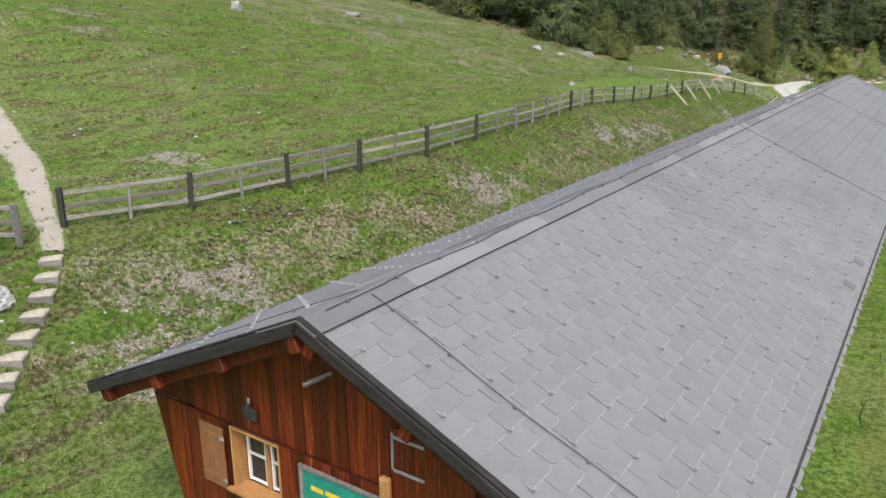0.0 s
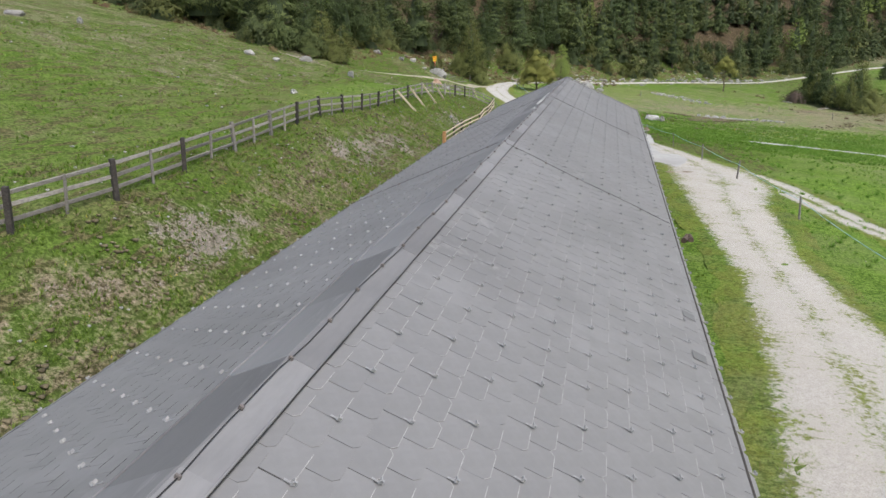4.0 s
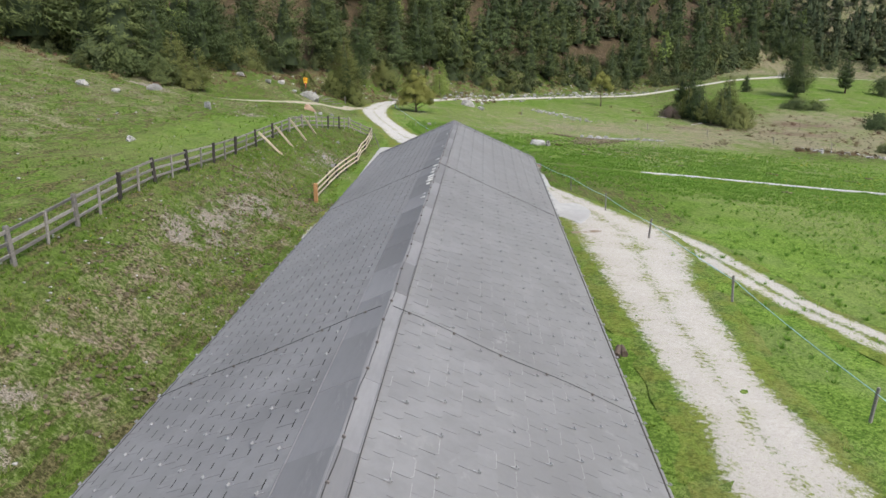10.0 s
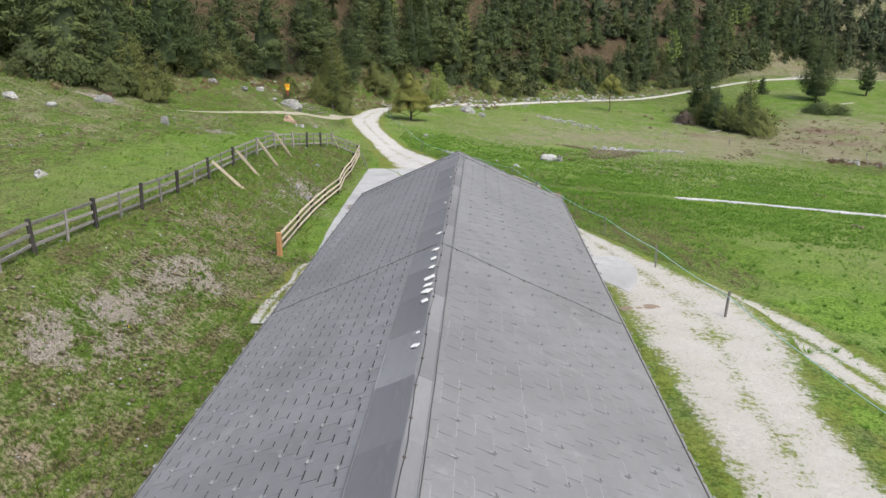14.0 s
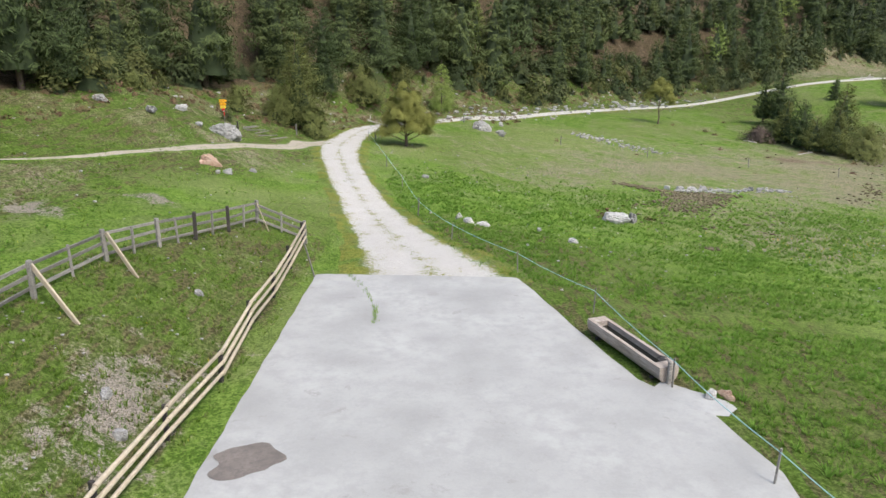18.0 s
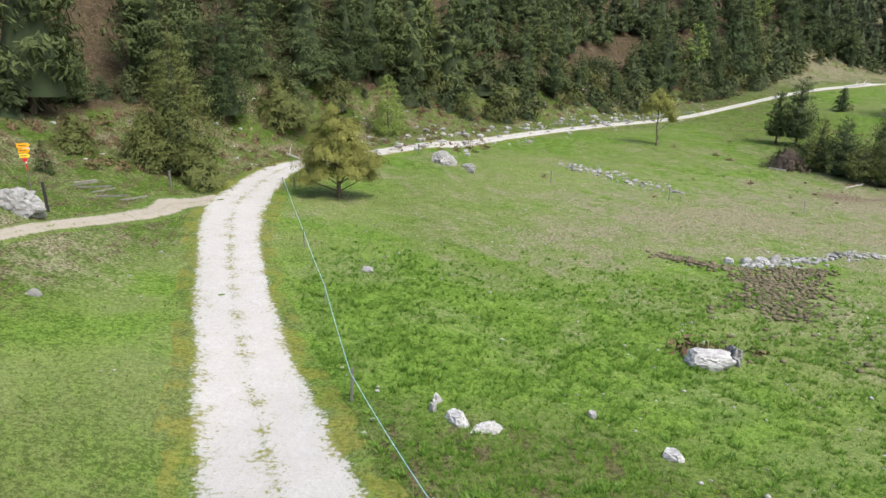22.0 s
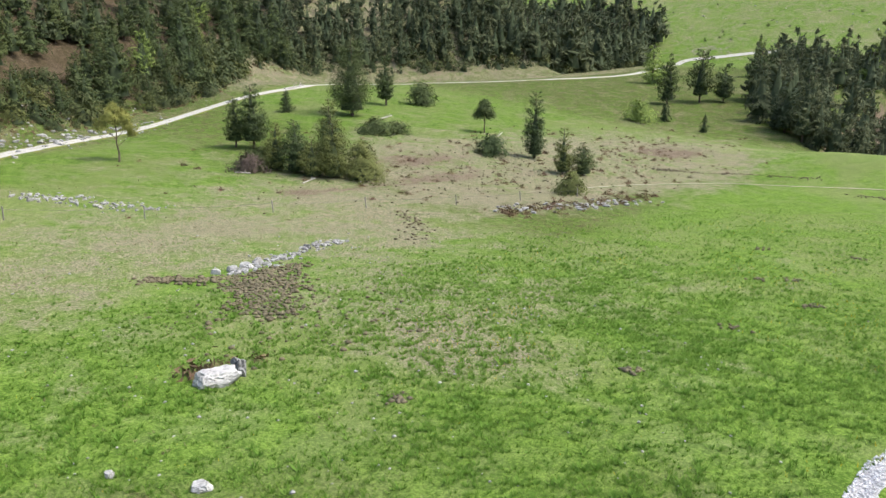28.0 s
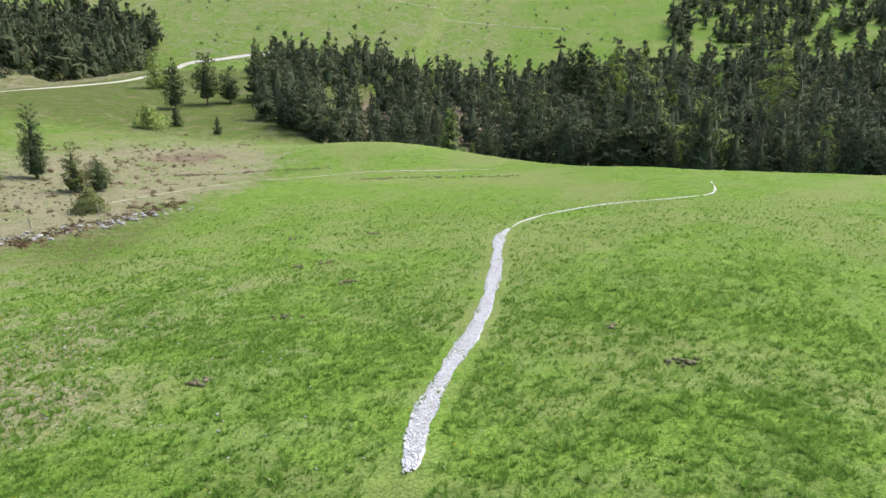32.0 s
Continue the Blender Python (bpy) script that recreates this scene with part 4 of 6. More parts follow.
rings = [[bm.verts.new((x, y, z)) for y, z in full] for x in (0.42, TL - 0.42)]
n = len(full)
for k in range(n):
    bm.faces.new((rings[0][k], rings[0][(k + 1) % n], rings[1][(k + 1) % n], rings[1][k]))
for x0, x1 in ((0, 0.42), (TL - 0.42, TL)):
    r0, r1 = [[bm.verts.new((x, y * (0.97 if x in (0, TL) else 1), z)) for y, z in prof] for x in (x0, x1)]
    for k in range(len(prof)):
        j = (k + 1) % len(prof)
        bm.faces.new((r0[k], r0[j], r1[j], r1[k]))
    bm.faces.new(r0[::-1]), bm.faces.new(r1)
bmesh.ops.recalc_face_normals(bm, faces=bm.faces)
M["logwood"] = material("bleached_log", plain((0.24, 0.20, 0.17), (0.46, 0.41, 0.36), 5, (0.5, 4, 4), (0.16, 0.12, 0.10), 0.5), 0.85)
M["water"] = material("dark_water", lambda n: n.colour((0.012, 0.014, 0.010)), 0.05, spec=0.5)
part("log", bm, "logwood", trough)
part("water", box(bmesh.new(), TL / 2, 0, 0.38, TL - 0.84, 0.46, 0.02), "water", trough, "dark still water")
for a in (0.05, TL - 0.05):
    part("bearer", box(bmesh.new(), a + (0.5 if a < 1 else -0.5), 0, -0.02, 0.16, 0.6, 0.12, 0.02), "darkwood", trough)
part("inlet_post", box(bmesh.new(), TL + 0.12, -0.08, 0.35, 0.12, 0.12, 0.95, 0.02), "oldwood", trough)
cord("hose", [(TL + 0.1, -0.05, 0.7), (TL - 0.2, 0.0, 0.82), (TL - 0.5, 0.02, 0.74), (TL - 0.7, 0.02, 0.55)], 0.022, "iron", trough)

# ---------------------------------------------------------------- signpost
sx, sy = -23.9, 112.6
sz = ground_z(sx, sy)
signpost = thing("trail_sign", "hiking signpost with yellow-orange arrow plates on a banded pole", "signpost")
for k in range(6):
    part("pole_band", rod(bmesh.new(), (sx, sy, sz + 0.38 * k - 0.1), (sx, sy, sz + 0.38 * (k + 1) - 0.1), 0.035, 0.035, 10), "red" if k in (3, 5) else "white" if k == 4 else "iron", signpost)
for dz, a, w, mat in ((2.35, 0.15, 0.62, "orange"), (2.08, -0.1, 0.58, "orange"), (1.82, 0.2, 0.5, "yellow"), (1.63, 0.0, 0.26, "red")):
    bm = bmesh.new()
    v = [bm.verts.new((x, e, z)) for e in (-0.012, 0.012) for x, z in ((-w / 2, -0.115), (w / 2 - 0.1, -0.115), (w / 2, 0), (w / 2 - 0.1, 0.115), (-w / 2, 0.115))]
    bm.faces.new(v[:5][::-1]), bm.faces.new(v[5:])
    for k in range(5):
        bm.faces.new((v[k], v[(k + 1) % 5], v[5 + (k + 1) % 5], v[5 + k]))
    plate = part("arrow_plate", bm, mat, signpost, at=pose(sx, sy - 0.05, sz + dz, 0, 0, math.degrees(a) + 12))
    if mat != "red":
        part("lettering", box(bmesh.new(), -0.06, -0.015, 0.0, w * 0.6, 0.004, 0.035), "cable", plate, "dark line of lettering")
pp = thing("trail_post", "black weathered wooden post beside the boulder", "post")
part("post", box(bmesh.new(), 0, 0, 0.65, 0.14, 0.14, 1.7, 0.02), "darkwood", pp)
pp.matrix_basis = pose(-22.0, 110.4, ground_z(-22.0, 110.4), 2, -2, 20)
brush = thing("fallen_rails", "heap of fallen grey fence rails in the grass", "rails")
for k in range(7):
    x, y = -23.6 + k * 0.45, 117.2 + rng.uniform(-0.6, 0.6)
    rail("rail", (x - 0.9, y - 0.5, ground_z(x, y) + 0.1 + 0.12 * (k % 3)), (x + 0.9, y + rng.uniform(-0.6, 0.9), ground_z(x, y) + 0.2 + 0.2 * (k % 2)), 0.04, "oldwood", brush)

# ---------------------------------------------------------------- rocks
def rock_mesh(seed, squash=0.6):
    bm = bmesh.new()
    bmesh.ops.create_icosphere(bm, subdivisions=4, radius=0.5)
    off = Vector((seed * 7.3, seed * 3.1, seed * 1.7))
    for v in bm.verts:
        p = v.co.normalized()
        f = 0.5 + 0.22 * noise.noise(p * 1.6 + off) + 0.10 * noise.noise(p * 4 + off) + 0.04 * noise.noise(p * 9 + off)
        v.co = p * f
        v.co.z *= squash * 2
    rs = random.Random(seed)
    cuts = [(Vector((rs.gauss(0, 1), rs.gauss(0, 1), rs.gauss(0.3, 0.8) * 0.8)).normalized(), rs.uniform(0.24, 0.40)) for _ in range(9)]
    for v in bm.verts:
        p = v.co.normalized()
        for axis_c, lim in cuts:
            over = v.co.dot(axis_c) - lim - 0.03 * noise.noise(p * 5 + off)
            if over > 0:
                v.co -= axis_c * over * 0.9
        crack = abs(noise.noise(p * 3.1 + off * 2))
        v.co *= 1 + 0.06 * noise.noise(p * 6 + off) + 0.03 * noise.noise(p * 13 - off) - 0.13 * max(0.0, 1 - crack * 9)
        v.co.z = min(v.co.z, 0.36 * squash * 2 + 0.10 * noise.noise(p * 2.3 - off))
    for f in bm.faces:
        f.smooth = False
    return finish("rock", bm, None)


rock_shapes = [rock_mesh(k + 1, q) for k, q in enumerate((0.45, 0.55, 0.5, 0.6, 0.5))]
ROCKS = [(-22.6, 108.8, 2.5, 1.9, 1.5, 0), (-27.0, 111.0, 1.7, 1.0, 0.6, 0), (-24.4, 108.0, 0.8, 0.5, 0.4, 0), (-20.3, 98.9, 1.4, 1.0, 0.9, 1), (-18.8, 98.2, 1.0, 0.7, 0.45, 0), (-17.9, 100.8, 0.5, 0.4, 0.4, 0),
         (-19.2, 97.3, 0.5, 0.4, 0.3, 0), (-6.2, 109.5, 0.65, 0.5, 0.4, 0), (-2.8, 95.6, 0.5, 0.35, 0.4, 2), (-2.2, 94.4, 1.15, 0.5, 0.45, 2), (-1.35, 94.0, 0.95, 0.6, 0.45, 2), (-2.95, 94.9, 0.4, 0.3, 0.35, 0),
         (8.2, 101.6, 2.0, 1.2, 0.95, 2), (9.6, 102.3, 1.2, 0.9, 0.85, 0), (18.6, 119.9, 1.3, 0.8, 0.5, 2), (19.8, 120.6, 1.0, 0.7, 0.6, 0), (16.0, 119.0, 0.9, 0.6, 0.45, 2), (17.3, 119.4, 0.8, 0.6, 0.5, 0), (25.2, 122.9, 0.9, 0.6, 0.4, 0), (4.35, 94.0, 0.85, 0.5, 0.35, 2), (-1.4, 143.8, 2.0, 1.6, 1.3, 0), (0.7, 142, 1.2, 0.7, 0.5, 0), (11.4, 147.5, 0.7, 0.5, 0.4, 0),
         (-21.5, 54.6, 1.2, 0.7, 0.45, 0), (-34.5, 73, 1.5, 0.9, 0.6, 0), (-32, 82, 1.6, 1.0, 0.8, 0), (-25.5, 79, 1.1, 0.8, 0.8, 0), (-32, 74, 0.8, 0.6, 0.4, 0), (-27.3, 106, 1.9, 1.2, 0.5, 0), (-30.5, 104.5, 1.5, 0.9, 0.7, 0),
         (-33, 88.5, 1.7, 1.2, 0.6, 0), (-44, 37.5, 1.5, 1.1, 0.9, 2), (-47, 55.4, 1.7, 0.9, 0.6, 0), (-45, 61, 1.0, 0.8, 0.6, 0), (-12.7, 2.2, 1.2, 0.9, 0.5, 0), (-36.5, 92, 1.4, 0.8, 0.6, 0), (-39, 88, 1.2, 0.9, 0.5, 0),
         (5.75, 70.0, 0.55, 0.4, 0.4, 0), (6.2, 70.1, 0.6, 0.35, 0.35, 1), (-12.0, 75.2, 0.45, 0.35, 0.3, 0), (-11.6, 67.3, 0.5, 0.4, 0.35, 0), (-10.6, 66.0, 0.5, 0.4, 0.3, 0), (-2.1, 144.6, 3.3, 1.5, 1.25, 0), (0.6, 144.1, 1.4, 0.8, 0.6, 0), (2.4, 96.5, 0.35, 0.3, 0.3, 0), (1.3, 90.6, 0.3, 0.25, 0.25, 0)]
for k, (x, y, w, d, h, red) in enumerate(ROCKS):
    me = rock_shapes[k % 5].copy()
    me.materials.append(M[("rock", "redrock", "whiterock")[red]])
    ob = new("boulder" if w > 1.2 else "stone", me)
    ob.matrix_basis = Matrix.LocRotScale((x, y, ground_z(x, y) + h * 0.22), Euler((0, 0, k * 1.3)), (w * 1.05, d * 1.05, h * 1.35))
    size = "large" if w > 1.5 else "middling" if w > 0.8 else "small"
    tagged(ob, f"{size} {('pale grey', 'rusty red', 'whitish')[red]} rough stone lying in the grass", "rock", "stones in the meadow")


def stone_row(name, label, pts, n, spread_w, size, seed):
    rg = np.random.default_rng(seed)
    owner = thing(name, label, "stones")
    p = np.array(pts, float)
    for k in range(n):
        t = rg.uniform(0, len(p) - 1)
        a = int(min(t, len(p) - 2))
        x, y = p[a] + (p[a + 1] - p[a]) * (t - a) + rg.normal(0, spread_w, 2)
        w = size * rg.uniform(0.5, 1.7)
        me = stones_shared[rg.integers(0, 5)]
        part("stone", me, None, owner, at=Matrix.LocRotScale((x, y, ground_z(x, y) + w * 0.12), Euler((0, 0, rg.uniform(0, 6))), (w * 1.3, w, w * 0.75)))


stones_shared = []
for k in range(5):
    bm = bmesh.new()
    bmesh.ops.create_icosphere(bm, subdivisions=1, radius=0.5)
    for v in bm.verts:
        v.co *= 0.8 + 0.5 * noise.noise(v.co * 3 + Vector((k * 5, 0, 0)))
    stones_shared.append(finish("stone", bm, "rock"))
stone_row("stone_row", "collapsed row of pale field stones on the moor", [(16.9, 118.7), (19.7, 120), (22.8, 121.6), (26.8, 123.3), (28.7, 123.8)], 170, 0.45, 0.30, 1)
stone_row("stone_row", "scattered band of grey field stones in short grass", [(11.2, 150.5), (14.5, 147), (17, 143.9), (19.7, 141)], 150, 1.1, 0.30, 2)
stone_row("stone_row", "broken line of stones and turf at the moor's edge", [(51.4, 127.6), (59.5, 126.7), (66.4, 125.4), (74, 124)], 110, 1.1, 0.40, 3)
stone_row("stone_row", "grey boulders along the track bank", [(-8, 150), (0, 160), (10, 173), (24, 190), (38, 204)], 150, 2.6, 0.6, 4)

# ---------------------------------------------------------------- steps of the footpath
M["sand"] = material("sandy_step", plain((0.30, 0.265, 0.20), (0.46, 0.42, 0.335), 8), 0.95)
steps = thing("path_steps", "sandy footpath steps with timber risers down the bank", "steps")
SP = [(-13.9, 4.4), (-13.3, 3.95), (-12.7, 3.48), (-12.1, 2.96), (-11.55, 2.4), (-11.0, 1.8), (-10.5, 1.3), (-10.0, 0.85), (-9.5, 0.35), (-9.0, -0.15), (-8.5, -0.6)]
for (x, y), (x1, y1) in zip(SP[:-1], SP[1:]):
    a = math.atan2(y1 - y, x1 - x)
    z = ground_z((x + x1) / 2, (y + y1) / 2) + 0.04
    st = part("step", box(bmesh.new(), 0, 0, -0.12, math.hypot(x1 - x, y1 - y) * 0.72, 0.56, 0.30, 0.03), "sand", steps, at=pose((x + x1) / 2, (y + y1) / 2, z, 0, 0, math.degrees(a)))
    part("riser", box(bmesh.new(), math.hypot(x1 - x, y1 - y) * 0.38, 0, -0.11, 0.04, 0.60, 0.26, 0.01), "oldwood", st, "grey timber riser")

# ---------------------------------------------------------------- damp patch and cast-off wood
M["damp"] = material("damp_concrete", plain((0.13, 0.115, 0.105), (0.20, 0.175, 0.155), 6), 0.6)
bm = bmesh.new()
ring = [bm.verts.new((-7.25 + (0.85 + 0.16 * math.sin(3 * t + 1) + 0.10 * math.sin(7 * t)) * math.cos(t), 65.7 + (0.85 + 0.2 * math.sin(2 * t)) * math.sin(t), 0)) for t in np.linspace(0, 2 * math.pi, 40)[:-1]]
for v in ring:
    v.co.z = ground_z(v.co.x, v.co.y) + 0.076
bm.faces.new(ring)
tagged(part("damp_stain", bm, "damp"), "dark damp stain on the concrete", "stain", kind="structure")
M["mud"] = material("brown_mud", plain((0.17, 0.13, 0.095), (0.29, 0.235, 0.175), 6), 0.8)
for px, py, pr in ((6.74, 47.2, 0.30), (7.8, 47.5, 0.34), (7.3, 47.3, 0.16)):
    bm = bmesh.new()
    ring = [bm.verts.new((px + pr * (1 + 0.25 * math.sin(3 * t + px)) * math.cos(t), py + pr * 0.8 * (1 + 0.2 * math.sin(2 * t)) * math.sin(t), 0)) for t in np.linspace(0, 2 * math.pi, 28)[:-1]]
    for v in ring:
        v.co.z = ground_z(v.co.x, v.co.y) + 0.068
    bm.faces.new(ring)
    tagged(part("mud_patch", bm, "mud"), "small brown mud patch on the gravel", "mud", kind="structure")
logs = thing("cast_off_logs", "few brown rotting logs lying beside the barn", "logs")
for x, y, a, l in ((6.3, 30.9, 1.3, 0.7), (6.5, 31.0, 1.6, 0.55)):
    part("log", rod(bmesh.new(), (x - l / 2 * math.cos(a), y - l / 2 * math.sin(a), ground_z(x, y) + 0.12), (x + l / 2 * math.cos(a), y + l / 2 * math.sin(a), ground_z(x, y) + 0.16), 0.12, 0.10, 9), "bark", logs)

# ---------------------------------------------------------------- dead wood
M["bleached"] = material("bleached_dead_wood", plain((0.30, 0.28, 0.255), (0.52, 0.50, 0.47), 6, (4, 4, 1)), 0.85)
rng = random.Random(77)
for x, y, a, l, r in ((41.0, 149.0, 0.3, 2.2, 0.07), (46.6, 146.6, 1.1, 1.5, 0.06), (36.2, 156.2, 2.6, 1.8, 0.07), (92.0, 168.0, 0.5, 2.6, 0.08), (80.0, 186.0, 0.2, 3.0, 0.10), (-13.8, 137.6, 2.4, 5.0, 0.12),
                      (150.0, 62.0, 0.7, 9.0, 0.16), (158.0, 48.0, 2.3, 8.0, 0.16), (152.0, 36.0, 0.3, 8.5, 0.15), (160.0, 78.0, 1.9, 7.0, 0.14), (170.0, 98.0, 0.2, 8.0, 0.16), (166.0, 20.0, 2.7, 9.0, 0.16), (84.0, 226.5, 0.2, 6.0, 0.2)):
    log = thing("dead_trunk", "bleached dead pine trunk with broken branches, lying on the ground", "dead wood", pose(x, y, ground_z(x, y) + r * 0.9, 0, 0, math.degrees(a)), "fallen dead trunks")
    part("trunk", rod(bmesh.new(), (-l / 2, 0, 0), (l / 2, 0, 0.10 * l), r * 1.2, r * 0.6, 8), "bleached", log)
    for k in range(4):
        q = rng.uniform(-0.3, 0.45)
        part("branch", rod(bmesh.new(), (l * q, 0, 0.05 * l + 0.1 * l * q), (l * (q + 0.08), rng.uniform(-0.15, 0.15) * l, 0.05 * l + rng.uniform(0.08, 0.22) * l), r * 0.4, r * 0.12, 6), "bleached", log)


# ---------------------------------------------------------------- trees
M["lightpine"] = see_through(material("light_pine_needles", leafy((0.170, 0.186, 0.048), (0.270, 0.280, 0.080), (0.285, 0.290, 0.084), True), 0.8, spec=0.2), 0.3)
# greyer copy of the pine needles: distance haze put into the colour
M["hazepine"] = see_through(material("hazed_pine_needles", leafy((0.040, 0.056, 0.030), (0.066, 0.088, 0.045), (0.122, 0.140, 0.068)), 0.85, spec=0.2), 0.2)
# darkened copy of the pine needles: the wood's deep shade as colour
M["shadepine"] = see_through(material("shaded_pine_needles", leafy((0.018, 0.028, 0.013), (0.032, 0.047, 0.020), (0.062, 0.078, 0.030)), 0.85, spec=0.2), 0.1)
M["larchtree"] = see_through(material("single_larch_needles", leafy((0.170, 0.250, 0.060), (0.290, 0.380, 0.100), (0.240, 0.310, 0.085), True), 0.8, spec=0.2), 0.35)
M["heather"] = material("brown_heath", leafy((0.075, 0.045, 0.032), (0.175, 0.105, 0.075), (0.150, 0.125, 0.062)), 0.9, spec=0.1)
def tri_mesh(name, verts, tris, mats, index=None):
    """A mesh of many triangles, filled from arrays."""
    me = bpy.data.meshes.new(name)
    me.vertices.add(len(verts))
    me.vertices.foreach_set("co", np.ascontiguousarray(verts, np.float32).ravel())
    me.loops.add(len(tris) * 3)
    me.loops.foreach_set("vertex_index", np.ascontiguousarray(tris, np.int32).ravel())
    me.polygons.add(len(tris))
    me.polygons.foreach_set("loop_start", np.arange(len(tris), dtype=np.int32) * 3)
    for m in mats:
        me.materials.append(M[m])
    if index is not None:
        me.polygons.foreach_set("material_index", np.ascontiguousarray(index, np.int32))
    me.update(calc_edges=True)
    me.validate()
    return me


def kites(rng, c, out, face, l, wide):
    """Thin kites at c that lie across face, as needles lie on the outside of a crown, and point along out."""
    n = len(c)
    face = face / np.linalg.norm(face, axis=1)[:, None] + rng.normal(0, 0.16, (n, 3))
    face /= np.linalg.norm(face, axis=1)[:, None]
    out = out - face * (out * face).sum(1)[:, None]
    out /= np.linalg.norm(out, axis=1)[:, None] + 1e-6
    side = np.cross(face, out)
    l = l[:, None]
    w = l * rng.uniform(wide * 0.75, wide * 1.3, n)[:, None]
    v = np.stack([c - out * l * 0.6, c + side * w - out * l * 0.1, c + out * l * 0.85, c - side * w - out * l * 0.1], 1)
    q = np.arange(n)[:, None] * 4
    return v.reshape(-1, 3), np.concatenate([q + [[0, 1, 2]], q + [[0, 2, 3]]], 0)


def crown(rng, h, r, n, base=0.1, power=0.8, cover=2.0, form="pine"):
    """Needle sprays of a conifer. pine: upswept boughs with brushy tufts; spruce: hanging flat boughs; bush: upright shoots over a dome."""
    if form == "bush":
        per = 8
        nl = max(14, n // per)
        n = nl * per
        f = rng.uniform(0, 1, nl) ** 0.8 * 0.97
        a = rng.uniform(0, 6.283, nl)
        lump = 1 + 0.24 * np.sin(2 * a + rng.uniform(0, 6)) + 0.18 * np.sin(3 * a + 5 * f + rng.uniform(0, 6)) + rng.normal(0, 0.16, nl)
        prof = np.clip(1 - f ** 1.9, 0, 1) ** 0.6 if base < 0.2 else np.sqrt(np.clip(1 - (2 * f - 0.8) ** 2 / 1.6, 0.03, 1))
        rb = r * prof * lump * np.where(rng.uniform(0, 1, nl) < 0.3, rng.uniform(0.3, 0.8, nl), 0.92)
        top = h * (0.84 + 0.16 * np.sin(1.7 * a + rng.uniform(0, 6)) + rng.normal(0, 0.05, nl))
        mid = np.repeat(np.stack([rb * np.cos(a), rb * np.sin(a), top * (base + (1 - base) * f)], 1), per, 0)
        a = np.repeat(a, per)
        l = math.sqrt(cover * 3.14 * r * (0.5 * r + 0.8 * h) / (n * 0.40)) * rng.uniform(0.6, 1.4, n)
        c = mid + rng.normal(0, 0.9, (n, 3)) * l[:, None]
        out = np.stack([0.4 * np.cos(a), 0.4 * np.sin(a), np.full(n, 0.85)], 1) + rng.normal(0, 0.42, (n, 3))
        face = np.stack([np.cos(a), np.sin(a), np.zeros(n)], 1) * 0.9 + [0, 0, 0.35] + np.repeat(f, per)[:, None] * [0, 0, 0.9]
        return kites(rng, c, out, face, l, 0.25)
    per = int(np.clip(n / 110, 9, 26))
    nb = max(24, n // per)
    n = nb * per
    whorls = int(6 + 1.1 * math.sqrt(nb))
    f = 1 - np.sqrt(1 - rng.uniform(0, 1, nb) * 0.985)
    f = np.clip((np.floor(f * whorls) + rng.normal(0.5, 0.42, nb)) / whorls, 0, 0.97)
    a = rng.uniform(0, 6.283, nb)
    prof = (1 - f) ** power * np.clip(0.60 + f * 3, 0, 1)
    reach = r * prof * (1 + 0.14 * np.sin(a + rng.uniform(0, 6)) + 0.14 * np.sin(2 * a + 6 * f + rng.uniform(0, 6)) + rng.normal(0, 0.16, nb)) + 0.05 * r
    lift = ({"pine": 0.44, "spruce": -0.20}[form] + rng.normal(0, 0.10, nb)) * reach
    radial = np.stack([np.cos(a), np.sin(a), np.zeros(nb)], 1)
    across = np.stack([-np.sin(a), np.cos(a), np.zeros(nb)], 1)
    heart_of = radial * (0.66 * reach)[:, None] + np.stack([np.zeros(nb), np.zeros(nb), h * (base + (1 - base) * f) + 0.66 * lift], 1)
    axis = radial * reach[:, None] + np.stack([np.zeros(nb), np.zeros(nb), lift], 1)
    long = 0.40 * np.linalg.norm(axis, axis=1)
    axis /= np.linalg.norm(axis, axis=1)[:, None]
    up = np.cross(axis, across)
    wide = (0.07 * r + 0.20 * reach) * rng.uniform(0.75, 1.25, nb)
    tall = wide * (0.56 if form == "pine" else 0.40)
    u = rng.normal(0, 1, (nb, per, 3)) + [0.3, 0, 0.7]
    u /= np.linalg.norm(u, axis=2)[..., None]
    shell = rng.uniform(0.75, 1.08, (nb, per, 1))
    c = heart_of[:, None] + shell * (axis[:, None] * (u[..., :1] * long[:, None, None]) + across[:, None] * (u[..., 1:2] * wide[:, None, None]) + up[:, None] * (u[..., 2:] * tall[:, None, None]))
    face = axis[:, None] * (u[..., :1] * 0.7) + across[:, None] * u[..., 1:2] + up[:, None] * u[..., 2:] + 0.35 * radial[:, None] + [0, 0, 0.25]
    out = axis[:, None] + [0, 0, 0.9 if form == "pine" else -0.1] + rng.normal(0, 0.4, (nb, per, 3))
    l = math.sqrt(cover * 1.9 * r * h / (n * 0.25)) * (0.62 + 0.38 * np.repeat(prof, per)) * rng.uniform(0.65, 1.3, n)
    return kites(rng, c.reshape(-1, 3), out.reshape(-1, 3), face.reshape(-1, 3), l, 0.17)


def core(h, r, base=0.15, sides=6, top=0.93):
    """A plain cone: a trunk, or the dark filler that paints the shade inside a dense crown."""
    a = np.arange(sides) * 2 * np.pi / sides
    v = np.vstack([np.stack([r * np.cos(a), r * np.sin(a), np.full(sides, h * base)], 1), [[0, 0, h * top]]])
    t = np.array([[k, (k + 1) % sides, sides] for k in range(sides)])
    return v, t


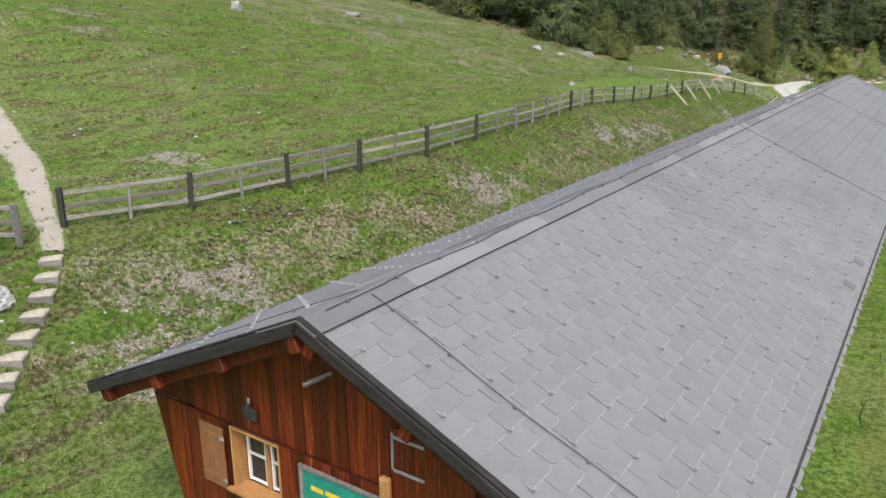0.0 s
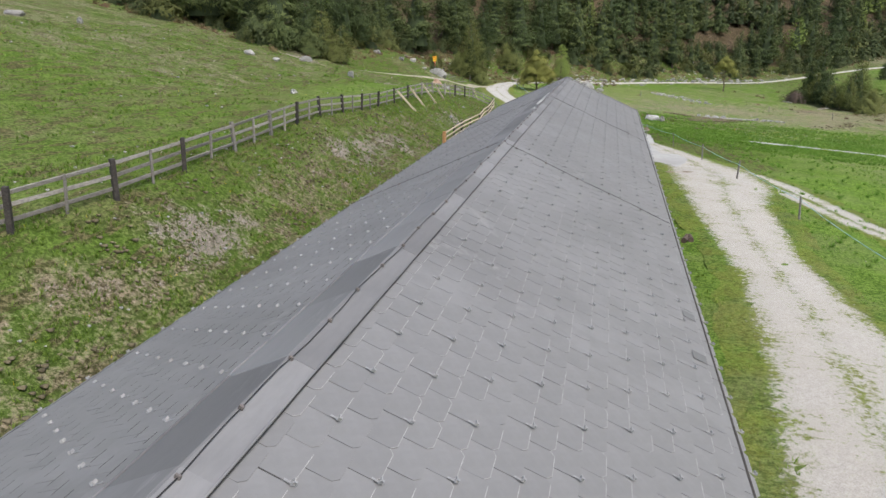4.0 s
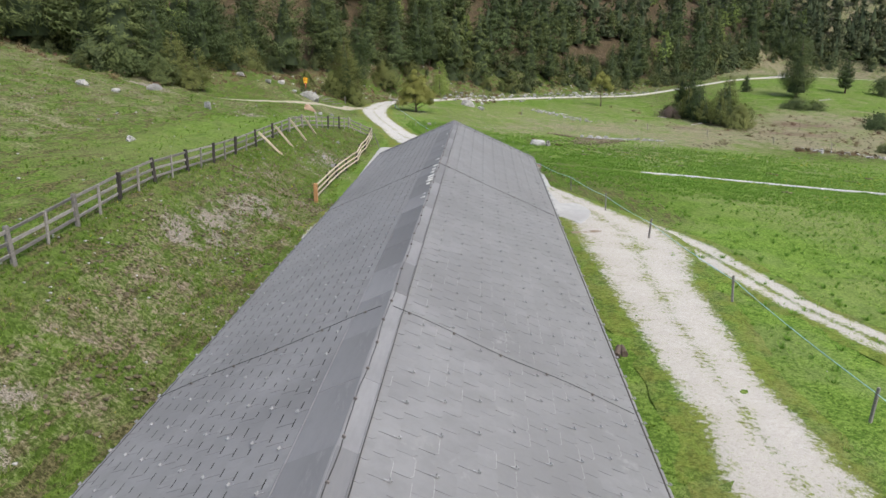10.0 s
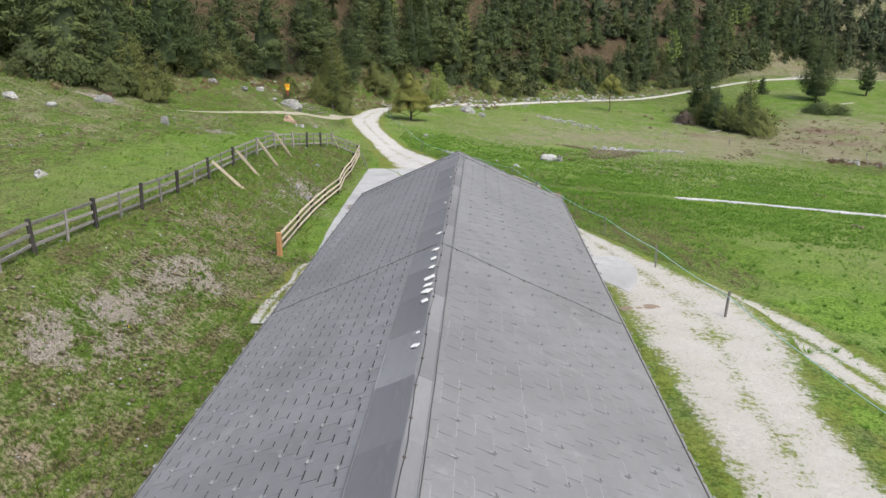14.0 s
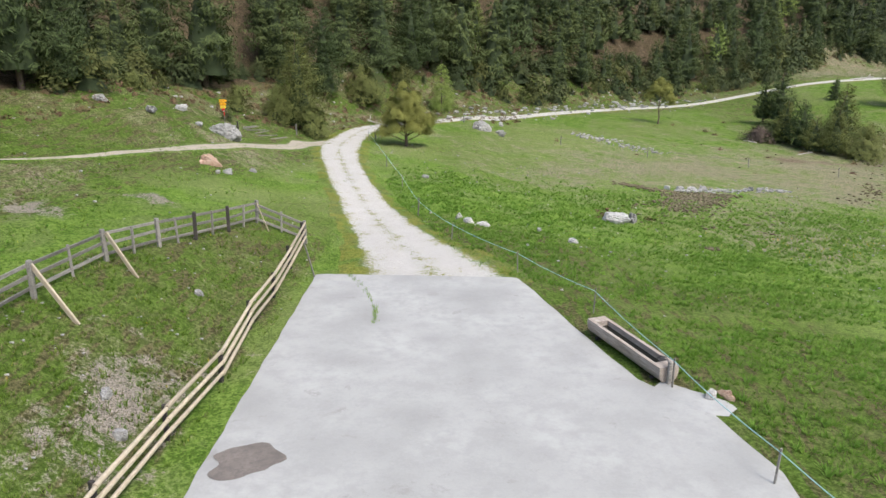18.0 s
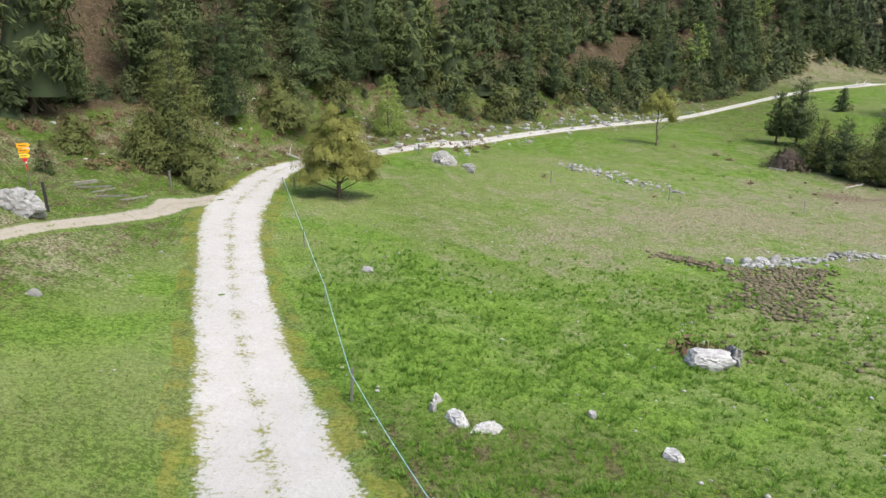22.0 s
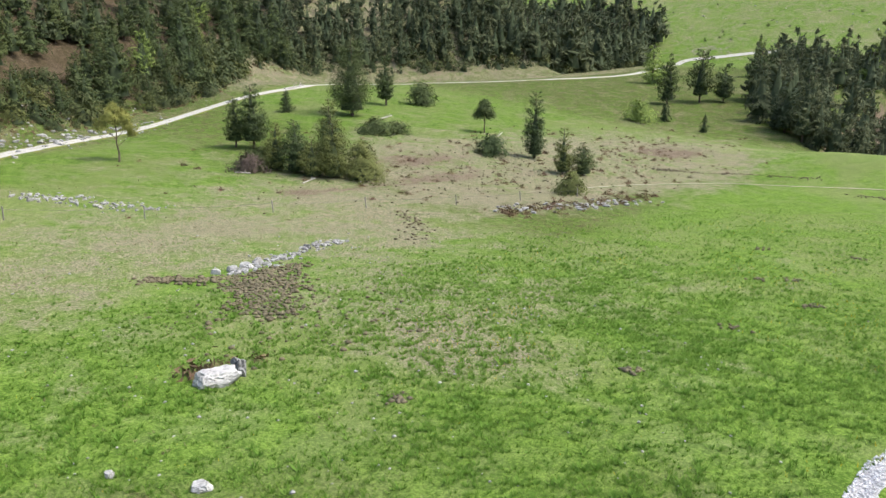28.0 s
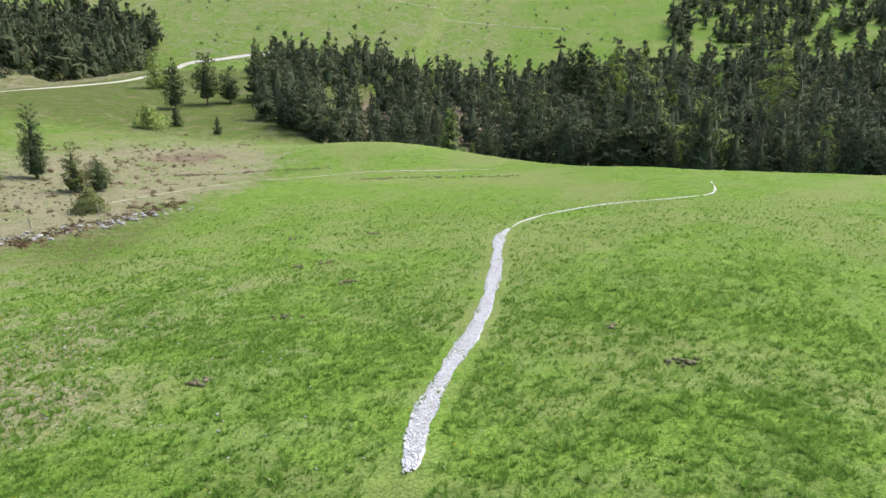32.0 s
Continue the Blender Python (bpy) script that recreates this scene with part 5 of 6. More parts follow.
def tree(name, label, x, y, h, r, mat, sprays=700, base=0.1, power=0.8, form="pine", trunk_r=None, seed=1, cover=2.0, limbs=10, lean_deg=0.0):
    """One tree: a tapered trunk with limbs, and a ragged crown."""
    rg = np.random.default_rng(seed)
    owner = thing(name, label, "tree" if h > 3 else "bush", pose(x, y, ground_z(x, y) - 0.05, lean_deg, lean_deg * 0.5, 0), "trees of the pasture")
    bm = bmesh.new()
    tr = trunk_r or h * 0.018
    bend = rg.normal(0, 0.012 * h, (4, 2))
    pts = [Vector((bend[k][0] * (k > 0), bend[k][1] * (k > 0), h * q)) for k, q in enumerate((0, 0.3, 0.6, 0.93))]
    for k in range(3):
        rod(bm, pts[k], pts[k + 1], tr * (1 - 0.3 * k), tr * (1 - 0.3 * (k + 1)) + 0.01, 8)
    for k in range(limbs):
        f = rg.uniform(max(base * 0.8, 0.08), 0.85)
        a = rg.uniform(0, 6.28)
        rl = r * ((1 - f) ** power if form != "bush" else 0.75) * 0.9
        rod(bm, (0, 0, h * f), (rl * math.cos(a), rl * math.sin(a), h * f + rl * (0.1 if form == "spruce" else 0.35)), tr * 0.3, tr * 0.06, 5)
    part("trunk", bm, "bark", owner)
    v, t = crown(rg, h, r, sprays, base, power, cover, form)
    # added dark cone: closes the crown and paints shade between its boughs
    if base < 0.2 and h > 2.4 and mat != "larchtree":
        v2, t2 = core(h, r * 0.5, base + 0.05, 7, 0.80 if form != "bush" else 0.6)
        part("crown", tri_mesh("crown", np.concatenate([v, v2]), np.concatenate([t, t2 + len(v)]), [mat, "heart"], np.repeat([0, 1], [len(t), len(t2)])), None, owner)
    else:
        part("crown", tri_mesh("crown", v, t, [mat]), None, owner)
    return owner


SOLO = [
        ("larch", "young light green larch behind the track", -7.7, 157.0, 7.8, 2.3, "larchtree", 1500, 0.03, 0.9, "spruce", 0.09),
        ("stone_pine", "dense green stone pine near the signpost", -21.6, 142.5, 12.5, 2.7, "pine", 1700, 0.02, 0.7, "pine", 0.2),
        ("mountain_pine", "pointed yellow-green mountain pine near the signpost", -21.0, 127.0, 10.8, 3.0, "yellowpine", 2600, 0.0, 0.75, "pine", 0.14),
        ("mountain_pine", "bushy mountain pine at the foot of taller trees", -23.0, 126.6, 3.8, 2.2, "yellowpine", 1000, 0.0, 0.6, "bush", 0.1),
        ("mountain_pine", "slender mountain pine at the edge of the wood", -31.6, 133.6, 8.0, 2.2, "pine", 1200, 0.02, 0.7, "pine", 0.14),
        ("mountain_pine", "low bushy mountain pine beside the track", -19.4, 126.0, 3.4, 2.1, "yellowpine", 800, 0.0, 0.6, "bush", 0.1),
        ("bush_pine", "bushy pine among heath on the slope", -17.6, 147.5, 5.0, 2.6, "yellowpine", 900, 0.0, 0.6, "bush", 0.1),
        ("bush_pine", "small dwarf pine on the bank", -17.0, 149.5, 4.2, 2.4, "pine", 900, 0.0, 0.6, "bush", 0.1),
        ("bush_pine", "small dwarf pine near the signpost", -26.3, 123.0, 2.6, 1.3, "yellowpine", 500, 0.0, 0.6, "bush", 0.06),
        ("bush_pine", "low dwarf pine bush above the path", -34.5, 108.0, 2.4, 2.0, "yellowpine", 600, 0.0, 0.6, "bush", 0.06),
        ("bush_pine", "low dwarf pine bush above the path", -31.0, 111.0, 1.7, 1.5, "yellowpine", 450, 0.0, 0.6, "bush", 0.06),
        ("mountain_pine", "bushy yellow-green mountain pine at the edge of the wood", -30.3, 89.2, 5.0, 1.7, "yellowpine", 1100, 0.0, 0.7, "pine", 0.1),
        ("mountain_pine", "low bushy mountain pine at the edge of the wood", -31.0, 88.0, 2.9, 1.7, "yellowpine", 800, 0.0, 0.6, "bush", 0.1),
        ("mountain_pine", "bushy mountain pine at the edge of the wood", -32.6, 88.6, 6.2, 2.1, "yellowpine", 1200, 0.0, 0.75, "pine", 0.12),
        ("mountain_pine", "green mountain pine with boughs down to the grass", -34.2, 87.6, 7.0, 2.4, "pine", 1300, 0.0, 0.75, "pine", 0.12),
        ("mountain_pine", "low dark mountain pine at the edge of the wood", -33.2, 86.3, 3.2, 1.9, "pine", 800, 0.0, 0.6, "bush", 0.1),
        ("mountain_pine", "low green mountain pine at the edge of the wood", -36.4, 85.0, 3.6, 2.1, "pine", 800, 0.0, 0.6, "bush", 0.1),
        ("mountain_pine", "low green mountain pine at the edge of the wood", -39.5, 84.6, 3.0, 2.0, "pine", 800, 0.0, 0.6, "bush", 0.1),
        ("stone_pine", "dense stone pine standing out from the wood", -33.4, 104.5, 11.0, 3.0, "pine", 1700, 0.03, 0.8, "pine", 0.18),
        ("young_pine", "small young spruce near the flat rock", -25.2, 116.8, 2.2, 0.7, "pine", 350, 0.0, 0.9, "spruce", 0.05),
        ("stone_pine", "dark stone pine in the thicket", 46.0, 172.5, 9.8, 2.5, "pine", 1100, 0.08, 0.6, "pine", 0.2),
        ("stone_pine", "dark stone pine in the thicket", 44.2, 174.5, 7.8, 2.1, "pine", 900, 0.1, 0.7, "pine", 0.16),
        ("spruce", "small dark spruce behind the thicket", 65.8, 198, 5.2, 1.5, "pine", 500, 0.02, 0.9, "spruce", 0.1),
        ("mountain_pine", "broad yellow-green mountain pine on the moor", 45.2, 150.2, 7.2, 2.2, "yellowpine", 1100, 0.0, 0.7, "pine", 0.14),
        ("mountain_pine", "broad green mountain pine on the moor", 42.6, 154.6, 7.2, 2.2, "pine", 1000, 0.0, 0.7, "pine", 0.14),
        ("mountain_pine", "pointed mountain pine on the moor", 48.6, 156.2, 9.6, 2.4, "yellowpine", 1100, 0.02, 0.6, "pine", 0.14),
        ("mountain_pine", "low spreading mountain pine on the moor", 47.8, 148.0, 3.0, 2.8, "yellowpine", 800, 0.0, 0.6, "bush", 0.14),
        ("mountain_pine", "low dark mountain pine on the moor", 39.4, 158.4, 3.2, 2.4, "pine", 800, 0.0, 0.6, "bush", 0.14),
        ("mountain_pine", "bushy green mountain pine in the moor thicket", 43.2, 151.8, 4.9, 2.3, "yellowpine", 800, 0.0, 0.7, "pine", 0.12),
        ("mountain_pine", "bushy green mountain pine in the moor thicket", 47.0, 153.4, 8.0, 2.0, "pine", 800, 0.0, 0.7, "pine", 0.12),
        ("mountain_pine", "bushy green mountain pine in the moor thicket", 41.2, 157.0, 6.6, 1.9, "yellowpine", 700, 0.0, 0.7, "pine", 0.12),
        ("mountain_pine", "bushy green mountain pine in the moor thicket", 49.8, 151.0, 4.2, 2.6, "yellowpine", 600, 0.0, 0.6, "bush", 0.12),
        ("bush_pine", "brownish dwarf pine at the edge of the thicket", 37.6, 157.5, 2.2, 2.0, "bark", 420, 0.0, 0.6, "bush", 0.08),
        ("stone_pine", "tall dark stone pine with a broad crown", 74.7, 189.6, 14.8, 4.2, "pine", 4600, 0.03, 0.5, "pine", 0.3),
        ("stone_pine", "dark narrow stone pine beside a taller one", 91.4, 201.5, 11.5, 2.4, "pine", 1100, 0.08, 0.5, "pine", 0.22),
        ("mountain_pine", "spreading dwarf pine below the track", 101.2, 201.5, 5.2, 3.4, "pine", 700, 0.0, 0.6, "bush", 0.12),
        ("bush_pine", "low dark dwarf pine", 68.6, 174.0, 2.4, 3.0, "pine", 700, 0.0, 0.6, "bush", 0.08),
        ("bush_pine", "low dark dwarf pine", 72.5, 173.0, 1.9, 2.2, "pine", 450, 0.0, 0.6, "bush", 0.08),
        ("column_pine", "narrow columnar stone pine on the moor", 82.6, 151.2, 11.0, 1.9, "pine", 1500, 0.02, 0.42, "pine", 0.2),
        ("bush_pine", "low dwarf pine bush on the moor", 76.9, 155.1, 2.9, 2.9, "pine", 420, 0.0, 0.6, "bush", 0.08),
        ("bush_pine", "low dwarf pine bush on the moor", 68.3, 132.0, 2.6, 2.2, "yellowpine", 420, 0.0, 0.6, "bush", 0.08),
        ("mountain_pine", "slim mountain pine on the moor", 77.9, 141.5, 7.2, 1.7, "yellowpine", 800, 0.02, 0.65, "pine", 0.12),
        ("mountain_pine", "slim mountain pine on the moor", 80.7, 140.1, 5.2, 2.0, "pine", 700, 0.02, 0.7, "pine", 0.12),
        ("larch", "tall pale green larch by the far track", 202, 210, 15, 3.8, "larchtree", 800, 0.04, 0.7, "spruce", 0.22),
        ("larch", "small pale green larch shrub", 144, 174.3, 4.6, 3.2, "larchtree", 500, 0.0, 0.6, "bush", 0.1),
        ("stone_pine", "dark stone pine in the hollow", 170.5, 184.2, 14, 3.2, "pine", 900, 0.05, 0.6, "pine", 0.24),
        ("stone_pine", "dark stone pine in the hollow", 181, 181, 15, 4.0, "pine", 900, 0.10, 0.45, "pine", 0.26),
        ("stone_pine", "dark stone pine in the hollow", 199, 174, 16, 4.4, "pine", 900, 0.08, 0.45, "pine", 0.28),
        ("stone_pine", "dark stone pine in the hollow", 188, 178, 11, 3.4, "pine", 700, 0.08, 0.5, "pine", 0.2),
        ("larch", "tall slender pale green larch above the wood", 200.0, 73.0, 27, 4.6, "larchtree", 700, 0.25, 0.7, "spruce", 0.3),
        ("larch", "tall pale larch at the edge of the open alp", 192.0, 34.0, 26, 5.0, "larchtree", 700, 0.2, 0.6, "spruce", 0.3),
        ("stone_pine", "tall narrow pine with a thin crown above the wood", 196.0, 84.5, 24, 2.6, "pine", 420, 0.45, 0.5, "pine", 0.28),
        ("stone_pine", "tall narrow pine with a thin crown above the wood", 199.0, 81.0, 25, 3.0, "pine", 460, 0.40, 0.5, "pine", 0.28),
        ("spruce", "small dark spruce at the meadow's end", 150, 171.5, 6.2, 1.5, "pine", 400, 0.0, 0.9, "spruce", 0.1),
        ("spruce", "small dark spruce at the meadow's end", 146.8, 159.5, 4.8, 1.1, "pine", 300, 0.0, 0.9, "spruce", 0.08)]
for k, (nm, lab, x, y, h, r, mat, n, base, power, form, tr) in enumerate(SOLO):
    tree(nm, lab, x, y, h, r, mat, int(n * (6.5 if y < 165 and x < 60 else 4 if x < 110 else 2.5)), base, power, form, tr, 40 + k, 2.3 if form == "bush" else 2.6)


def clump_pine(name, label, x, y, h, mat, clumps, seed, trunk_r, sprays, lean_x=0.0):
    """An open-grown pine: a crooked trunk, bare limbs and rounded clumps of needles at (x, y, z, radius) on them."""
    rg = np.random.default_rng(seed)
    owner = thing(name, label, "tree", pose(x, y, ground_z(x, y) - 0.05), "trees of the pasture")
    bm = bmesh.new()
    pts = [Vector((lean_x * q ** 1.4 + rg.normal(0, 0.07) * (q > 0), rg.normal(0, 0.07) * (q > 0), h * q)) for q in (0, 0.15, 0.32, 0.5, 0.7, 0.92)]
    for k in range(5):
        rod(bm, pts[k], pts[k + 1], trunk_r * (1 - 0.17 * k), trunk_r * (1 - 0.17 * (k + 1)) + 0.008, 8)
    vs, ts, total = [], [], 0
    for cx, cy, cz, cr in clumps:
        q = min(max((cz - 0.5 * math.hypot(cx - lean_x * 0.5, cy)) / h, 0.1), 0.85)
        foot = pts[int(q * 5)].lerp(pts[int(q * 5) + 1], q * 5 - int(q * 5))
        rod(bm, foot, (cx, cy, cz), trunk_r * 0.34, trunk_r * 0.10, 6)
        v, t = crown(rg, cr * 1.35, cr * 1.12, int(sprays * 5), 0.0, 0.6, 3.0, "bush")
        v[:, 2] -= 0.45 * cr
        vs.append(v + [cx, cy, cz]), ts.append(t + total)
        total += len(v)
    part("trunk", bm, "bark", owner)
    part("crown", tri_mesh("crown", np.concatenate(vs), np.concatenate(ts), [mat]), None, owner)


clump_pine("mountain_pine", "yellow-green mountain pine with a crooked trunk beside the track", -9.6, 126.4, 6.8, "lightpine",
           [(-1.9, 0.2, 2.6, 0.95), (-2.3, -0.6, 1.6, 0.8), (1.6, 0.1, 2.2, 1.0), (2.5, -0.3, 2.7, 0.8), (0.1, 0.9, 2.9, 1.0), (-0.9, -0.9, 3.5, 0.95), (1.3, 0.3, 3.5, 1.0), (-1.3, 0.5, 4.2, 0.9), (0.4, -0.8, 4.4, 0.95), (0.9, 0.6, 5.0, 0.8), (-0.4, 0.0, 5.4, 0.8), (-0.2, 0.1, 6.3, 0.5), (2.1, 0.8, 1.5, 0.7), (-1.2, -0.8, 2.0, 0.9), (0.9, -1.0, 2.1, 0.9), (0.0, 1.1, 1.9, 0.9), (0.2, -0.3, 3.2, 1.1), (0.0, 0.1, 4.2, 1.0)], 3, 0.17, 520, -0.3)
clump_pine("sparse_pine", "sparse round-topped pine with a bare trunk beside the track", 25.8, 168.2, 7.2, "lightpine",
           [(-1.6, 0.3, 4.4, 0.9), (1.4, -0.2, 4.2, 0.9), (0.2, 0.9, 5.0, 1.0), (-0.9, -0.6, 5.6, 0.85), (1.0, 0.2, 5.7, 0.9), (2.0, 0.4, 3.3, 0.6), (0.0, 0.0, 6.6, 0.7)], 4, 0.13, 260, 0.3)
clump_pine("round_pine", "round-topped small pine with a bare trunk", 90.3, 170.4, 6.2, "pine",
           [(-1.2, 0.3, 3.2, 1.0), (1.2, -0.2, 3.1, 1.0), (0.1, 0.9, 3.8, 1.1), (-0.9, -0.6, 4.4, 1.0), (0.9, 0.2, 4.4, 1.0), (0.0, 0.0, 5.3, 0.9)], 5, 0.13, 260)


def woods(name, label, spots, mat, protos, seed):
    """A whole wood in one mesh, from a few shapes turned and scaled."""
    rg = np.random.default_rng(seed)
    vs, ts, ks, hue, total = [], [], [], [], 0
    for x, y, s in spots:
        v, t, k = protos[rg.integers(0, len(protos))]
        a, sc = rg.uniform(0, 6.28), s * rg.uniform(0.85, 1.15)
        c, n = math.cos(a) * sc * rg.uniform(0.85, 1.15), math.sin(a) * sc
        p = np.stack([v[:, 0] * c - v[:, 1] * n, v[:, 0] * n + v[:, 1] * c, v[:, 2] * s], 1) + [x, y, ground_z(x, y) - 0.1]
        vs.append(p), ts.append(t + total), ks.append(k), hue.append(np.full(len(v), rg.uniform(0, 1) ** 1.0))
        total += len(v)
    me = tri_mesh(name, np.concatenate(vs), np.concatenate(ts), [mat, "bark", "heart"], np.concatenate(ks))
    me.attributes.new("tint", "FLOAT", "POINT").data.foreach_set("value", np.concatenate(hue).astype(np.float32))
    ob = new(name, me)
    return tagged(ob, label, "trees", kind="stuff")


def proto_tree(seed, h, r, n, base, power, form="pine", cover=2.0, heart=True, trunk=True):
    rg = np.random.default_rng(seed)
    v, t = crown(rg, h, r, n, base, power, cover, form)
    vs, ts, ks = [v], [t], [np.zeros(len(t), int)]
    # dark filler cone, painted shade for the gaps in the crown
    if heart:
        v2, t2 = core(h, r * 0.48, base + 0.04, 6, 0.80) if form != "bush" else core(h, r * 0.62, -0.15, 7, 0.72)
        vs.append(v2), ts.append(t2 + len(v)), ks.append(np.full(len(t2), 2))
    if trunk:
        v3, t3 = core(h, h * 0.016, 0.0, 5)
        m = sum(len(q) for q in vs)
        vs.append(v3), ts.append(t3 + m), ks.append(np.ones(len(t3), int))
    return np.concatenate(vs), np.concatenate(ts), np.concatenate(ks)


SHAPES = ((0.29, 0.02, 0.92, "pine"), (0.25, 0.03, 0.85, "pine"), (0.28, 0.02, 1.05, "spruce"), (0.27, 0.04, 0.80, "pine"), (0.22, 0.05, 0.85, "pine"), (0.26, 0.03, 1.10, "spruce"))
def stand(seed, n, cover, swell=1.05):
    return [proto_tree(seed + k, 1.0, r * swell, n, b + 0.02 * (k % 3), p, q, cover) for k, (r, b, p, q) in enumerate(SHAPES)]


pines, midpines, thinpines = stand(60, 340, 1.7), stand(110, 950, 1.7), stand(160, 130, 2.0)
fine_bushes = [proto_tree(84 + k, 1.0, r, 950, 0.0, 0.6, "bush", 1.3, True, False) for k, r in enumerate((0.7, 0.5, 0.8))]
bushes = [proto_tree(80 + k, 1.0, r, 320, 0.0, 0.6, "bush", 1.2, True, False) for k, r in enumerate((0.7, 0.55, 0.85))]
far_bushes = [proto_tree(100 + k, 1.0, r, 110, 0.0, 0.6, "bush", 1.2, True, False) for k, r in enumerate((0.7, 0.55, 0.85))]
flat_scrub = [proto_tree(120 + k, 0.34, r, 20, 0.0, 0.6, "bush", 1.6, False, False) for k, r in enumerate((0.6, 0.8, 1.0))]
away = lambda q: math.hypot(q[0] + 3, q[1] - 74)
EDGE_X = [-170, -110, -70, -46, -39, -35.2, -34.6, -33, -31, -28, -22, -16, -10, -3, 8, 22, 41, 66, 95, 120, 160, 200, 230, 262, 290, 318, 327]
EDGE_Y = [60, 75, 83, 87, 84.5, 85, 103, 108, 117, 137, 149, 158, 166, 173, 181, 198, 214, 230, 270, 274, 264, 253, 255, 266, 275, 281, 360]
rg = np.random.default_rng(8)
near, far, low, lar, yel = [], [], [], [], []
scrub = [(7.7, 103.0, 0.9), (8.6, 103.1, 1.0), (9.7, 103.5, 0.8), (10.9, 103.1, 0.6)]


def wood_edge(x):
    return np.interp(x, EDGE_X, EDGE_Y)


def sow(n, x0, x1, d0, d1, gap):
    """Spots behind the wood's edge, no two closer than gap."""
    out, cells = [], {}
    for x, u in zip(rg.uniform(x0, x1, n), rg.uniform(0, 1, n)):
        y = wood_edge(x) + d0 + (d1 - d0) * u
        k = (int(x // gap), int(y // gap))
        if any((k[0] + i, k[1] + j) in cells and math.hypot(x - cells[k[0] + i, k[1] + j][0], y - cells[k[0] + i, k[1] + j][1]) < gap for i in (-1, 0, 1) for j in (-1, 0, 1)):
            continue
        cells[k] = (x, y)
        out.append((x, y))
    return out


def in_glade(x, y):
    """The open brown slope that runs up into the wood."""
    return abs(x - (6.0 - 0.45 * (y - 182))) < 4.0 and 168 < y < 215


for x, y in sow(5200, -80, 110, 1, 26, 4.9):
    if not in_glade(x, y):
        near.append((x, y, rg.choice([rg.uniform(4, 9), rg.uniform(9, 15), rg.uniform(12, 18)])))
for x, y in sow(3000, -110, 322, 24, 90, 7.0):
    if not in_glade(x, y):
        far.append((x, y, rg.uniform(8, 18) * (1 + 0.7 * float(np.clip((x - 170) / 50, 0, 1)))))
for x, y in sow(1400, 105, 322, 1, 26, 4.0):
    far.append((x, y, rg.uniform(8, 14) * (1 + 0.8 * float(np.clip((x - 170) / 50, 0, 1)))))
for x, y in sow(1100, -95, 300, -2.5, 14, 2.0):
    (low if rg.random() < 0.72 else yel).append((x, y, rg.uniform(1.2, 3.6)))
for x, y in sow(34, -60, 120, 6, 60, 6):
    lar.append((x, y, rg.uniform(7, 12)))
# the wood in the hollow beyond the meadow
valley, vl = [], []
seen = {}
for _ in range(5200):
    b, d = math.radians(rg.uniform(63.5, 125)), rg.uniform(128, 330) ** 1.0
    x, y = -3.2 + d * math.sin(b), 74.6 + d * math.cos(b)
    edge = np.interp(y, [-60, 20, 60, 95, 130, 142, 150], [118, 120, 122, 142, 152, 156, 160])
    gap = 4.9 if d < 190 else 6.6
    cell = (int(x // gap), int(y // gap))
    if x > edge + 2 and height(x, y) < 30 and cell not in seen:
        seen[cell] = 1
        (valley if rg.random() < 0.93 else vl).append((x, y, 5 + 12 * rg.uniform(0, 1) ** 1.1 + (4 if rg.random() < 0.08 else 0) + 3.5 * float(np.clip((95 - y) / 30, 0, 1))))
for _ in range(420):
    x, y = (rg.normal(68, 20), rg.normal(150, 14)) if rg.random() < 0.6 else (rg.normal(112, 18), rg.normal(152, 9))
    if y > 128:
        scrub.append((x, y, rg.uniform(0.25, 0.7)))
for x, y in sow(1400, -33, 4, -24, 1, 1.0):
    scrub.append((x, y, rg.uniform(0.25, 0.75)))
for x, y in sow(1300, -60, 110, -4, 3, 1.3):
    scrub.append((x, y, rg.uniform(0.3, 0.9)))
for _ in range(90):
    scrub.append((rg.uniform(50, 78), 126.2 + rg.normal(0, 1.3), rg.uniform(0.3, 0.8)))
for _ in range(120):
    low.append((rg.uniform(320, 470), rg.uniform(70, 330), rg.uniform(0.4, 1.3)))
for _ in range(900):
    b, d = math.radians(rg.uniform(94, 128)), rg.uniform(330, 600)
    x, y = -3.2 + d * math.sin(b), 74.6 + d * math.cos(b)
    cell = (int(x // 8.5), int(y // 8.5))
    if cell not in seen:
        seen[cell] = 1
        (valley if rg.random() < 0.85 else vl).append((x, y, rg.uniform(9, 19)))
KINDS = ("green stone pine with upswept boughs at the edge of the wood", "slender stone pine at the edge of the wood", "dark spruce with hanging boughs at the edge of the wood", "tall dense stone pine at the edge of the wood", "narrow mountain pine at the edge of the wood", "broad spruce at the edge of the wood")
wood_protos = []
for fine in (5000, 2100):
    for k, (r, b, p, q) in enumerate(SHAPES):
        growth = np.random.default_rng(130 + k)
        v, t = crown(growth, 1.0, r, fine, b, p, 2.0, q)
        # added cone in the dark filler colour, as the crown's inner shade
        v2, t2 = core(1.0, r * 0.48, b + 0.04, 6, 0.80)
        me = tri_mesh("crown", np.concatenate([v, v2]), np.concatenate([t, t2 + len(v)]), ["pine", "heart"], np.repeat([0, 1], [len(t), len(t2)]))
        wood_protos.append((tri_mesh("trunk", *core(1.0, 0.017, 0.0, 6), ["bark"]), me))
